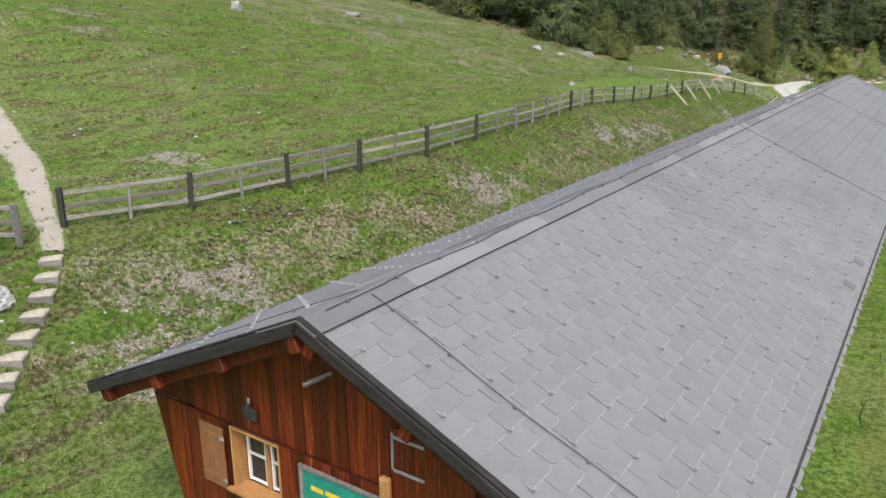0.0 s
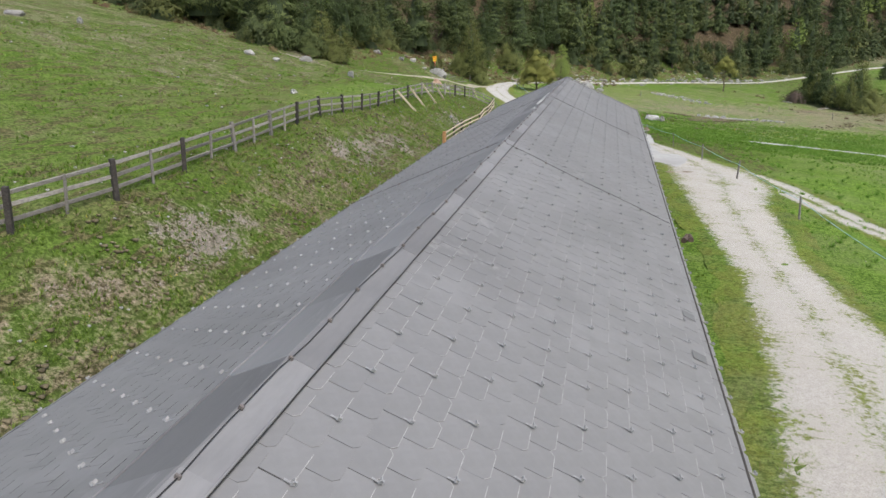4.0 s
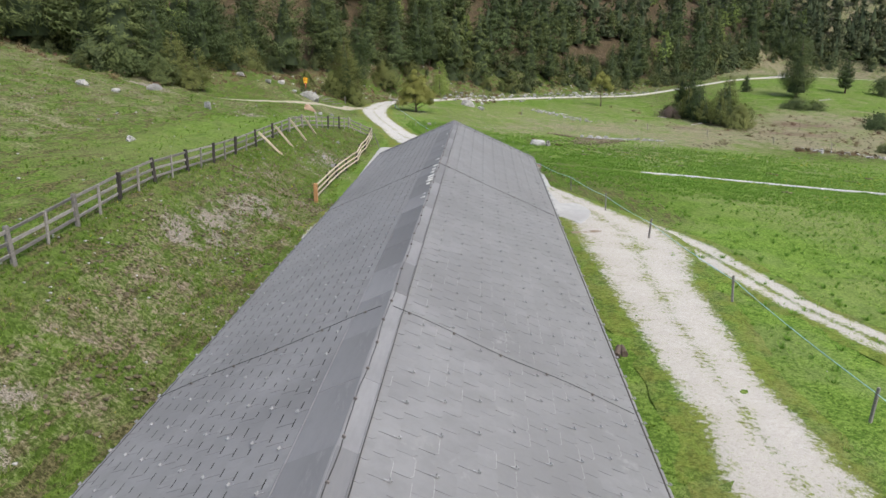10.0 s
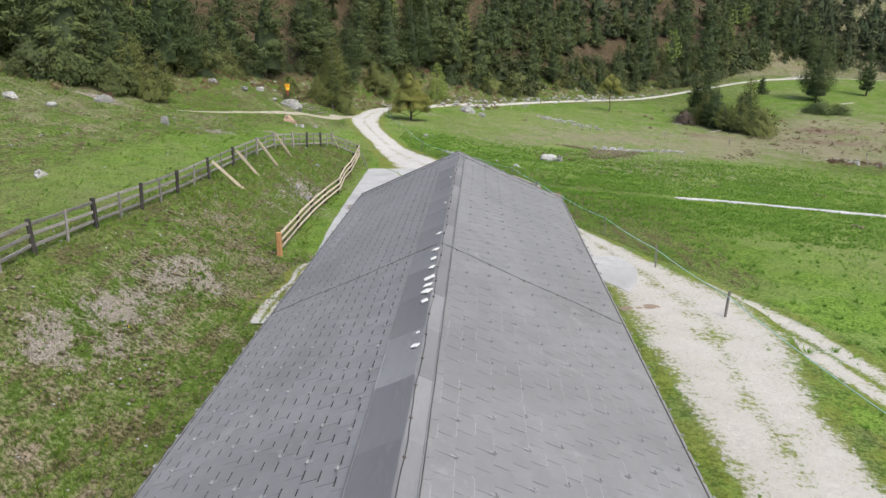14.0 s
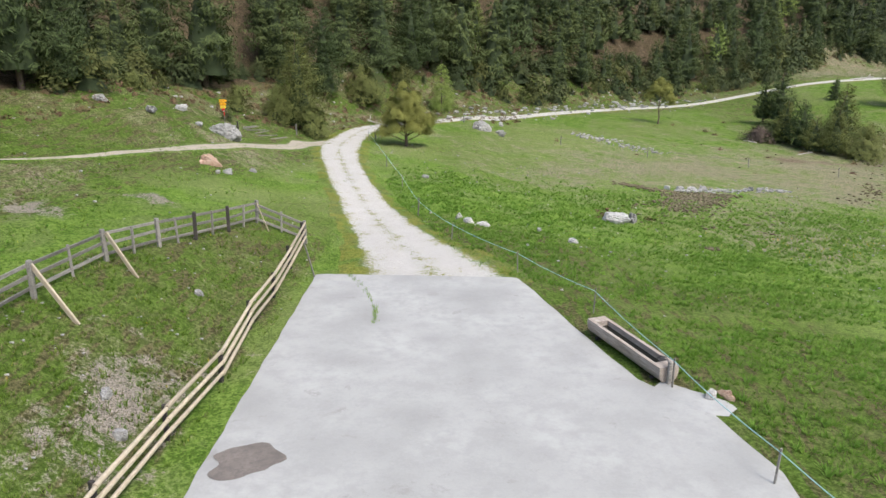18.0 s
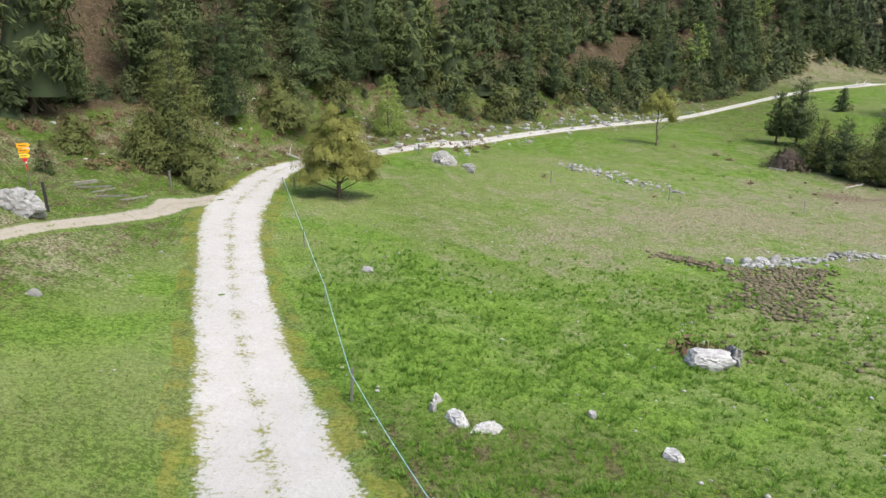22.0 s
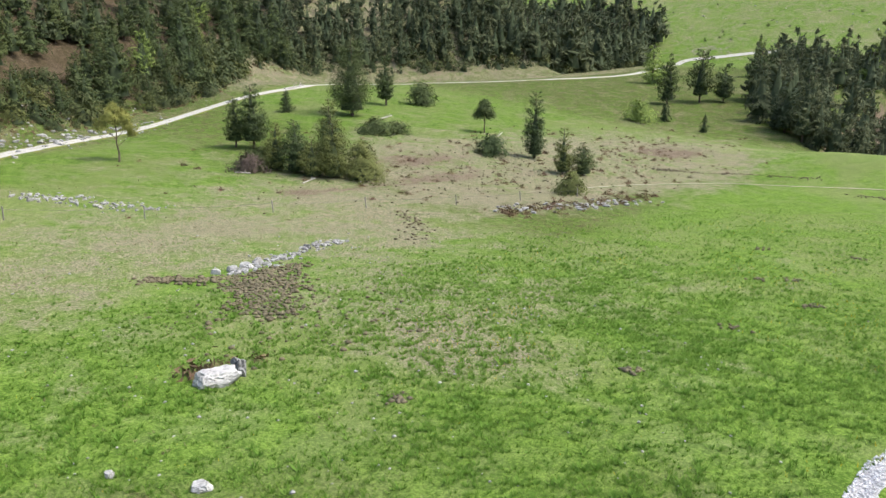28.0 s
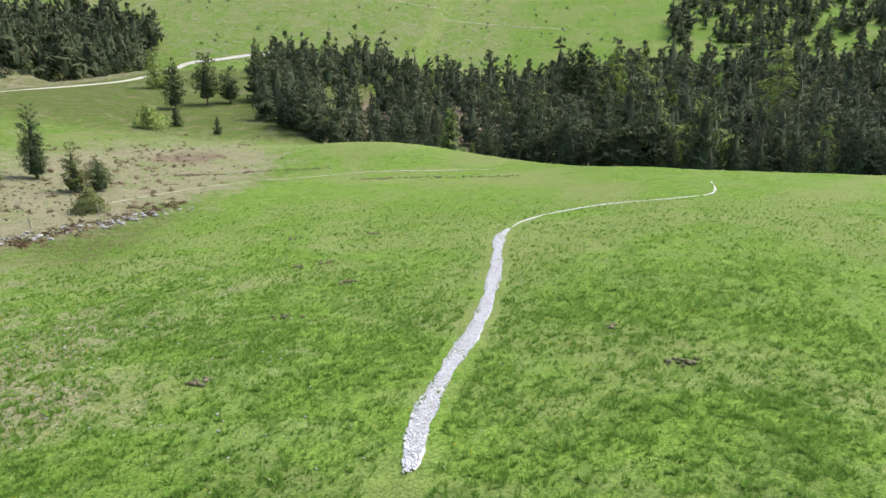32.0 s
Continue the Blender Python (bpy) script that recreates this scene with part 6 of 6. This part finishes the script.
for k, (x, y, tall) in enumerate(near):
    shape = int(rg.integers(0, 6))
    girth = tall * rg.uniform(0.88, 1.2)
    at = Matrix.LocRotScale((x, y, ground_z(x, y) - 0.1), Euler((rg.normal(0, 0.02), rg.normal(0, 0.02), rg.uniform(0, 6.28))), (girth, girth, tall))
    owner = thing("spruce" if SHAPES[shape][3] == "spruce" else "pine_tree", KINDS[shape], "tree", at, "conifers of the wood")
    trunk_me, crown_me = wood_protos[shape + (0 if y < 172 and x < 5 else 6)]
    part("trunk", trunk_me, None, owner)
    part("crown", crown_me, None, owner)
# second tier takes the darkened needles, so the front row looks lit
woods("wood", "conifers higher up the slope, with shade painted into their needles", [q for q in far if away(q) < 150], "shadepine", midpines, 2)
# distant woods below wear the needle tone with haze painted in
woods("wood", "dense dark mountain forest", [q for q in far if 150 <= away(q) < 240], "hazepine", pines, 22)
woods("wood", "dark forest at the far end of the valley", [q for q in far if away(q) >= 240], "hazepine", thinpines, 23)
woods("wood", "pine wood with gaps in the hollow beyond the meadow", [q for q in valley if away(q) < 190], "hazepine", midpines, 3)
woods("wood", "dark pine wood in the hollow beyond the meadow", [q for q in valley if 190 <= away(q) < 260], "hazepine", pines, 13)
woods("wood", "dark pine wood rising behind the hollow", [q for q in valley if away(q) >= 260], "hazepine", thinpines, 24)
for tone, mat, spots in (("dark green", "woodpine", low), ("yellow-green", "yellowwood", yel)):
    woods("undergrowth", tone + " dwarf pines at the foot of the wood", [q for q in spots if away(q) < 105], mat, fine_bushes, 15)
    woods("undergrowth", tone + " dwarf pine undergrowth along the wood", [q for q in spots if 105 <= away(q) < 175], mat, bushes, 4)
    woods("undergrowth", tone + " low bushes far along the wood", [q for q in spots if away(q) >= 175], mat, far_bushes, 5)
woods("heath_scrub", "low brown heath scrub on the moor and below the wood", [(x, y, s) for x, y, s in scrub], "heather", flat_scrub, 7)
woods("larches", "scattered light green larches in the wood", lar, "larch", midpines, 6)
woods("larches", "light green larches among the pines of the hollow", vl, "larch", pines, 16)


# ---------------------------------------------------------------- ground cover
def tufts(name, label, spots, mat, blade, blades, seed, category="grass"):
    """Grass tufts: fans of thin blades, in one mesh."""
    rg = np.random.default_rng(seed)
    n = len(spots)
    x, y, s = spots[:, 0], spots[:, 1], spots[:, 2]
    z = height(x, y) + ripple(x, y) - 0.02
    a = rg.uniform(0, 6.28, (n, blades))
    spread_r = s[:, None] * rg.uniform(0.1, 0.55, (n, blades))
    hgt = s[:, None] * blade * rg.uniform(0.6, 1.2, (n, blades))
    w = s[:, None] * 0.055 * rg.uniform(0.7, 1.3, (n, blades))
    root = np.stack([x[:, None] + 0.25 * spread_r * np.cos(a), y[:, None] + 0.25 * spread_r * np.sin(a), np.repeat(z[:, None], blades, 1)], -1)
    tip = np.stack([x[:, None] + spread_r * 1.25 * np.cos(a), y[:, None] + spread_r * 1.25 * np.sin(a), z[:, None] + hgt], -1)
    side = np.stack([-np.sin(a) * w, np.cos(a) * w, np.zeros_like(a)], -1)
    v = np.stack([root - side, root + side, tip], 2).reshape(-1, 3)
    ob = new(name, tri_mesh(name, v, np.arange(len(v)).reshape(-1, 3), [mat]))
    return tagged(ob, label, category, kind="stuff")


def blade_mat(c0, c1):
    return lambda n: n.colour(n.mix(n.ramp(n.island(), 0, 1), n.mix(n.ramp(n.noise(n.coords("Object"), 0.35, 3, 0.6), 0.35, 0.65), c0, c1), n.mix(0.5, c1, c0)))


M["blade"] = see_through(material("grass_blades", blade_mat((0.150, 0.270, 0.046), (0.265, 0.390, 0.100)), 0.8, spec=0.15), 0.5)
M["meadow"] = see_through(material("meadow_blades", blade_mat((0.088, 0.188, 0.020), (0.172, 0.282, 0.050)), 0.8, spec=0.15), 0.45)
M["pasture"] = see_through(material("pasture_blades", blade_mat((0.085, 0.165, 0.018), (0.200, 0.285, 0.055)), 0.8, spec=0.15), 0.4)
M["tussock"] = see_through(material("tussock_blades", blade_mat((0.105, 0.220, 0.030), (0.195, 0.320, 0.062)), 0.8, spec=0.15), 0.45)
M["straw"] = see_through(material("dry_grass_blades", blade_mat((0.130, 0.135, 0.050), (0.310, 0.280, 0.165)), 0.85, spec=0.1), 0.35)
M["petal"] = material("yellow_petals", plain((0.55, 0.42, 0.01), (0.70, 0.55, 0.02), 6), 0.7)
rg = np.random.default_rng(3)


def sprinkle(n, x0, x1, y0, y1, s0, s1, keep=None):
    x, y = rg.uniform(x0, x1, n), rg.uniform(y0, y1, n)
    clump = rg.normal(0, 0.85, n)
    for k in range(9):
        a, q = k * 2.4 + 0.3, 0.35 * 1.42 ** k
        clump += 0.17 * np.sin(q * (x * math.cos(a) + y * math.sin(a)) + 1.7 * k + 1.2 * np.sin(0.31 * q * (y * math.cos(a) - x * math.sin(a))))
    ok = (clump > 0.25) & (x < x1 - np.abs(rg.normal(0, (x1 - x0) * 0.16, n)) * (x1 - x0 > 25)) & (y < y1 - np.abs(rg.normal(0, 7, n)) * (y1 - y0 > 40))
    if keep is not None:
        ok &= keep(x, y)
    return np.stack([x[ok], y[ok], rg.uniform(s0, s1, ok.sum())], 1)


off_road = lambda x, y: ~((y > 81) & (y < 132) & (np.abs(x - np.interp(y, [81, 90, 99.6, 110.5, 119.5, 128, 136], [-4, -6.6, -10, -13.2, -15.4, -15.8, -14.8])) < 2.6))
on_bank = lambda x, y: x < np.interp(y, [0, 50, 60, 85], [-6.2, -7.2, -9.0, -9.3])
lane_side = lambda x, y: (np.abs(x - 9.0) > 2.2) | (y > 57)
off_drain = lambda x, y: np.abs(y - np.interp(x, [17, 21, 37, 47, 60, 68, 74, 78], [80.4, 81, 81.1, 81.9, 83.5, 82.4, 79.4, 75])) > 1.0
short = [sprinkle(52000, -16, -6, -12, 88, 0.12, 0.32, on_bank), sprinkle(34000, -45, -13, -10, 100, 0.12, 0.30, lambda x, y: x < fence_line(y) - 0.3), sprinkle(5000, 4.9, 8, -12, 52, 0.12, 0.26, lambda x, y: x < 7.0)]
green = [sprinkle(9000, 11, 30, 0, 60, 0.14, 0.34, lane_side), sprinkle(75000, 20, 88, 40, 122, 0.2, 0.45, off_drain),
         sprinkle(20000, -25, 20, 84, 135, 0.12, 0.3, off_road)]
nearer = [sprinkle(135000, -9, 50, 62, 116, 0.14, 0.40, lambda x, y: off_drain(x, y) & off_road(x, y) & (x > np.interp(y, [62, 66, 71, 80, 84, 90, 100, 106], [8, 7.5, 5.2, 2, -2, -4, -7.5, -9])))]
tufts("grass", "short green grass on the bank and hillside", np.concatenate(short), "pasture", 0.55, 8, 6)
tufts("grass", "green meadow grass tufts beside the yard and the track", np.concatenate(nearer), "meadow", 0.45, 9, 8)
tufts("grass", "lush green meadow grass tufts", np.concatenate(green), "blade", 0.45, 9, 1)
tussocks = np.concatenate([sprinkle(16000, -9, 50, 62, 118, 0.30, 0.62, lambda x, y: off_drain(x, y) & off_road(x, y) & (x > np.interp(y, [62, 66, 71, 80, 84, 90, 100, 106], [8, 7.5, 5.2, 2, -2, -4, -7.5, -9]))), sprinkle(9000, 12, 80, 30, 120, 0.35, 0.70, off_drain), sprinkle(2500, -45, -13, -10, 100, 0.25, 0.5, lambda x, y: x < fence_line(y) - 0.3)])
tufts("tussocks", "darker green tussocks in the meadow", tussocks, "tussock", 0.36, 18, 5)
dryspots = [sprinkle(22000, -16, -7, -12, 90, 0.14, 0.34, on_bank), sprinkle(9000, -40, -13, -10, 100, 0.10, 0.26, lambda x, y: x < fence_line(y) - 0.3), sprinkle(14000, -20, 60, 96, 160, 0.15, 0.36, off_road)]
tufts("dry_grass", "straw-coloured dry grass tufts", np.concatenate(dryspots), "straw", 0.38, 7, 2)
in_drift = lambda x, y: np.sin(x * 0.21 + 0.6 * np.sin(y * 0.4)) * np.sin(y * 0.3) > 0.15
yellow = np.concatenate([sprinkle(900, -16, -8, -5, 90, 0.05, 0.09, on_bank), sprinkle(9000, 18, 80, 66, 116, 0.09, 0.16, in_drift), sprinkle(700, -3, 30, 84, 108, 0.05, 0.09), sprinkle(500, -40, -14, 0, 90, 0.05, 0.09)])
tufts("buttercups", "scattered yellow buttercups in the grass", yellow, "petal", 1.5, 4, 3, "flowers")
crack = np.stack([np.interp(np.linspace(0, 1, 90), [0, 0.3, 0.6, 1], [-7.46, -6.4, -5.6, -5.3]), np.interp(np.linspace(0, 1, 90), [0, 0.3, 0.6, 1], [81.5, 79.6, 77.4, 75.4]), np.full(90, 0.14)], 1)
crack[:, :2] += rg.normal(0, 0.05, (90, 2))
tufts("crack_weeds", "weeds growing from a crack in the concrete", crack[np.sin(np.arange(90) * 0.7) + rg.normal(0, 0.5, 90) > -0.3] * [1, 1, 1.7], "blade", 1.2, 5, 4)

# small stones
sv = np.array([(v.co.x, v.co.y, v.co.z) for v in stones_shared[0].vertices])
sf = np.array([tuple(p.vertices) for p in stones_shared[0].polygons])
spots = np.concatenate([sprinkle(1500, -16, -7, -6, 90, 0.05, 0.16, on_bank), sprinkle(900, -48, -13, -8, 112, 0.06, 0.24, lambda x, y: x < fence_line(y)), sprinkle(800, -18, 40, 88, 135, 0.06, 0.24, off_road),
                        sprinkle(400, 4.9, 16, -8, 60, 0.04, 0.10), sprinkle(1100, 2, 52, 78, 122, 0.06, 0.18), sprinkle(260, 340, 470, 70, 300, 0.5, 1.8), sprinkle(4200, -45, 70, 110, 225, 0.15, 0.55, lambda x, y: (y > wood_edge(x) - 20) & (y < wood_edge(x) + 6))])
sc = spots[:, 2:3, None] * np.array([1.2, 0.9, 0.6])
p = sv[None] * sc + np.stack([spots[:, 0], spots[:, 1], height(spots[:, 0], spots[:, 1]) + 0.15 * spots[:, 2]], 1)[:, None]
t = sf[None] + (np.arange(len(spots)) * len(sv))[:, None, None]
tagged(new("small_stones", tri_mesh("small_stones", p.reshape(-1, 3), t.reshape(-1, 3), ["rock"])), "small pale stones strewn over the grass", "stones", kind="stuff")
# crushed stone lying in the ditch
bed = curve_points(DRAIN[:10], 0.25)
pick = rg.integers(0, len(bed), 7500)
dx = bed[pick, 0] + rg.normal(0, 0.12, len(pick))
dy = bed[pick, 1] + rg.uniform(-0.56, 0.56, len(pick)) * bed[pick, 2] * (1 + 0.15 * np.sin(dx * 0.9) + 0.12 * np.sin(dx * 2.3))
ds = rg.uniform(0.05, 0.13, len(dx))
sc = ds[:, None, None] * np.array([1.1, 1.0, 0.7])
p = sv[None] * sc + np.stack([dx, dy, height(dx, dy) + 0.05 + 0.2 * ds], 1)[:, None]
t = sf[None] + (np.arange(len(dx)) * len(sv))[:, None, None]
tagged(new("crushed_stone", tri_mesh("crushed_stone", p.reshape(-1, 3), t.reshape(-1, 3), ["drystone"])), "white crushed stone filling the ditch", "stones", kind="stuff")
# turned earth
u, v = rg.uniform(0, 1, 900) ** 0.75, rg.uniform(0, 1, 900)
west_end, east_end, south = np.array([15.4, 117.6]), np.array([22.6, 119.2]), np.array([14.6, 108.6])
spots = south + u[:, None] * (west_end + v[:, None] * (east_end - west_end) - south) + rg.normal(0, 0.75, (900, 2)) * (1.6 - u[:, None])
k = rg.uniform(0, 1, 190)
strip = np.array([11.2, 119.8]) + k[:, None] * np.array([4.6, -2.4]) + rg.normal(0, 0.42, (190, 2))
stray = np.stack([rg.uniform(9, 24, 70), rg.uniform(102, 112, 70)], 1)
moor_lumps = np.stack([np.concatenate([rg.normal(66, 13, 420), rg.normal(108, 12, 160)]), np.concatenate([rg.normal(146, 8, 420), rg.normal(148, 6, 160)])], 1)


def along(pts, n, wide):
    """Spots strewn along a line of plan points."""
    q, p = rg.uniform(0, len(pts) - 1, n), np.array(pts, float)
    return np.stack([np.interp(q, np.arange(len(p)), p[:, 0]), np.interp(q, np.arange(len(p)), p[:, 1])], 1) + rg.normal(0, wide, (n, 2))


scars = np.concatenate([along([(98, 139.5), (101.4, 137.8), (109.6, 130.3), (114, 120)], 260, 0.5), along([(104, 112), (105.3, 108), (107.6, 99.9), (107.8, 88)], 170, 0.7), along([(41, 131), (39, 126), (34, 120.5)], 90, 0.8), along([(56, 128.5), (63, 126.5), (70, 126)], 120, 0.9)])
moor_lumps = moor_lumps[moor_lumps[:, 1] > 128]
heaps = np.concatenate([np.array(p) + rg.normal(0, 0.34, (16, 2)) for p in ((34.6, 92.6), (47.5, 97.5), (49.5, 96.0), (43.0, 92.0), (33.0, 74.0), (27.5, 71.0), (62.0, 96.0), (58.5, 103.0), (24.0, 92.0), (13.4, 96.0))])
bank_x, bank_y = rg.uniform(-14, -7.4, 2600), rg.uniform(5, 56, 2600)
lumps = np.stack([bank_x, bank_y], 1)[(bank_x > fence_line(bank_y) + 0.4) & (np.sin(bank_x * 1.3 + bank_y * 0.5) + np.sin(bank_y * 0.9 - bank_x * 0.4) + rg.normal(0, 0.6, 2600) > 0.3)]
spots = np.concatenate([lumps, spots, strip, stray, moor_lumps, heaps, scars])
clods = np.column_stack([spots, rg.uniform(0.16, 0.48, len(spots)) * np.where(np.arange(len(spots)) < len(lumps), 0.55, 1.0)])
sc = clods[:, 2:3, None] * np.array([1.1, 1.0, 0.5])
M["soil"] = material("dark_turned_soil", plain((0.070, 0.060, 0.036), (0.200, 0.172, 0.108), 3, (1, 1, 1), (0.120, 0.125, 0.050), 0.5), 0.95)
p = sv[None] * sc + np.stack([clods[:, 0], clods[:, 1], height(clods[:, 0], clods[:, 1]) + 0.05], 1)[:, None]
t = sf[None] + (np.arange(len(clods)) * len(sv))[:, None, None]
tagged(new("turned_earth", tri_mesh("turned_earth", p.reshape(-1, 3), t.reshape(-1, 3), ["soil"])), "trampled brown clods of earth", "soil", kind="stuff")


# ---------------------------------------------------------------- roof slates and their storm hooks
SW, EXPO = 0.510, 0.300


def slate_mesh(name, edge, half=SW / 2, gap=0.005, thick=0.010, lift=0.009):
    """One slate: clipped lower corners, a visible lower edge; x runs down the slope."""
    bm = bmesh.new()
    h, c, l = half - gap, 0.065, 0.40
    out = [(-l, -h), (-l, h), (-c * 0.8, h), (0, h - c), (0, -h + c), (-c * 0.8, -h)]
    tilt = lambda x: 0.016 + lift * (x + l) / l
    top = [bm.verts.new((x, y, tilt(x))) for x, y in out]
    low = [bm.verts.new((x, y, tilt(x) - thick)) for x, y in out]
    bm.faces.new(top[::-1])
    for a in range(6):
        b = (a + 1) % 6
        bm.faces.new((top[a], top[b], low[b], low[a]))
    if edge:
        e = 0.006
        for a, b in ((2, 3), (3, 4), (4, 5)) if edge == 2 else ((3, 4), (4, 5)):
            p, q = Vector((*out[a], 0)), Vector((*out[b], 0))
            n = Vector((-(q - p).y, (q - p).x, 0)).normalized() * e
            inner = [(v + s).to_tuple()[:2] for v, s in ((p, -n), (q, -n))]
            f = bm.faces.new([bm.verts.new((x, y, tilt(x) + 0.0015)) for x, y in (p.to_tuple()[:2], q.to_tuple()[:2], *inner[::-1])])
            f.material_index = 1
    bmesh.ops.recalc_face_normals(bm, faces=bm.faces)
    me = bpy.data.meshes.new(name)
    bm.to_mesh(me)
    bm.free()
    me.materials.append(M["slate"])
    me.materials.append(M["chalk"])
    return me


def butted_slate(notch, shift):
    """A slate of the sheltered slope: butted courses with a slit along part of its lower edge, filled dark to paint the
    edge's shadow.
    """
    bm = bmesh.new()
    h, l, d = SW / 2 - 0.003, EXPO - 0.001, 0.024
    a, b = shift - notch / 2, shift + notch / 2
    out = [(-l, -h), (-l, h), (0, h), (0, b), (-d, b - 0.015), (-d, a + 0.015), (0, a), (0, -h)]
    rise = lambda x: 0.006 + 0.030 * (x + l) / l
    top = [bm.verts.new((x, y, rise(x))) for x, y in out]
    low = [bm.verts.new((x, y, rise(x) - 0.010)) for x, y in out]
    bm.faces.new(top[::-1])
    for k in range(8):
        bm.faces.new((top[k], top[(k + 1) % 8], low[(k + 1) % 8], low[k]))
    bmesh.ops.recalc_face_normals(bm, faces=bm.faces)
    # dark strip just below the surface: the lower edge's shadow, painted
    shade_strip = bm.faces.new([bm.verts.new((x, y, rise(0) - 0.007)) for x, y in ((-d - 0.004, a), (0.004, a), (0.004, b), (-d - 0.004, b))])
    shade_strip.material_index = 1
    me = finish("slate", bm, "slate")
    me.materials.append(M["slit_shade"])
    return me


slates = [slate_mesh("slate", e) for e in (0, 1, 2)] + [slate_mesh("slate", 0, 0.15)] + [butted_slate(w, o) for w, o in ((0.24, 0.04), (0.30, 0.0), (0.19, -0.05), (0.26, 0.06))]
bm = bmesh.new()
box(bm, -0.02, 0, 0.010, 0.10, 0.026, 0.006)
for turn in (-1, 1):
    box(bm, 0.014, turn * 0.018, 0.028, 0.012, 0.042, 0.032, 0.0, Matrix.Rotation(turn * 0.5, 4, "Z") @ Matrix.Rotation(turn * 0.35, 4, "X"))
box(bm, 0.036, 0, 0.026, 0.014, 0.026, 0.034)
hook_mesh = finish("storm_hook", bm, "hook")
rng = random.Random(11)


def arrays(me):
    v = np.empty(len(me.vertices) * 3)
    me.vertices.foreach_get("co", v)
    return v.reshape(-1, 3), [tuple(p.vertices) for p in me.polygons], [p.material_index for p in me.polygons]


proto = [arrays(m) for m in slates]
hook_v, hook_f, _ = arrays(hook_mesh)
for side, SLOPE in SLOPES.items():
    rest_v, rest_f, rest_m, hv, hf = [], [], [], [], []
    count = hcount = total = 0
    for i in range(18 if side > 0 else 15):
        s = min((0.46 if side > 0 else 0.94) + EXPO * i, SLOPE + 0.03)
        off = 0.5 * SW if i % 2 else 0.0
        for j in range(-1, 107):
            y = j * SW + off + SW / 2 + 0.04
            if y < 0.0 or y > BL + 0.05:
                continue
            cut = y < 0.2 or y > BL - 0.24
            chalky = rng.random() < (0.65 if y < 16 or 43 < y < 47 else 0.35)
            kind = 3 if cut else rng.choice((4, 4, 5, 6, 7)) if side < 0 else rng.choice((1, 2)) if chalky else 0
            if cut:
                y = 0.16 if y < 1 else BL - 0.14
            m = roof_frame(side, s + rng.uniform(-0.006, 0.006) * (side > 0), y + rng.uniform(-0.004, 0.004)) @ Matrix.Rotation(rng.uniform(-0.008, 0.008), 4, "Z") @ Matrix.Rotation(rng.uniform(-0.006, 0.006), 4, "X")
            if side > 0 and y < 9.0 and count < 300:
                part("slate", slates[kind], None, barn, at=m)
                count += 1
            else:
                v, f, mi = proto[kind]
                a = np.array(m)
                base = total
                total += len(v)
                rest_v.append(v @ a[:3, :3].T + a[:3, 3])
                rest_f += [tuple(t + base for t in q) for q in f]
                rest_m += mi
            if not cut and i % 2 == (1 if side > 0 else 0) and (j + i // 2) % 2 == 0:
                h = roof_frame(side, s - 0.01, y - SW / 2, 0.03)
                if side > 0 and y < 14 and hcount < 100:
                    part("storm_hook", hook_mesh, None, barn, at=h)
                    hcount += 1
                else:
                    a = np.array(h)
                    base = len(hv) * len(hook_v)
                    hv.append(hook_v @ a[:3, :3].T + a[:3, 3])
                    hf += [tuple(t + base for t in q) for q in hook_f]
    me = bpy.data.meshes.new("slates")
    me.from_pydata(np.concatenate(rest_v).tolist(), [], rest_f)
    me.materials.append(M["slate_rest"])
    # second slot: chalk edges east, painted edge shadows west
    me.materials.append(M["chalk" if side > 0 else "slit_shade"])
    me.polygons.foreach_set("material_index", rest_m)
    tagged(part("slates", me, None, barn), kind="stuff")
    me = bpy.data.meshes.new("storm_hooks")
    me.from_pydata(np.concatenate(hv).tolist(), [], hf)
    me.materials.append(M["hook"])
    tagged(part("storm_hooks", me, None, barn), kind="stuff")
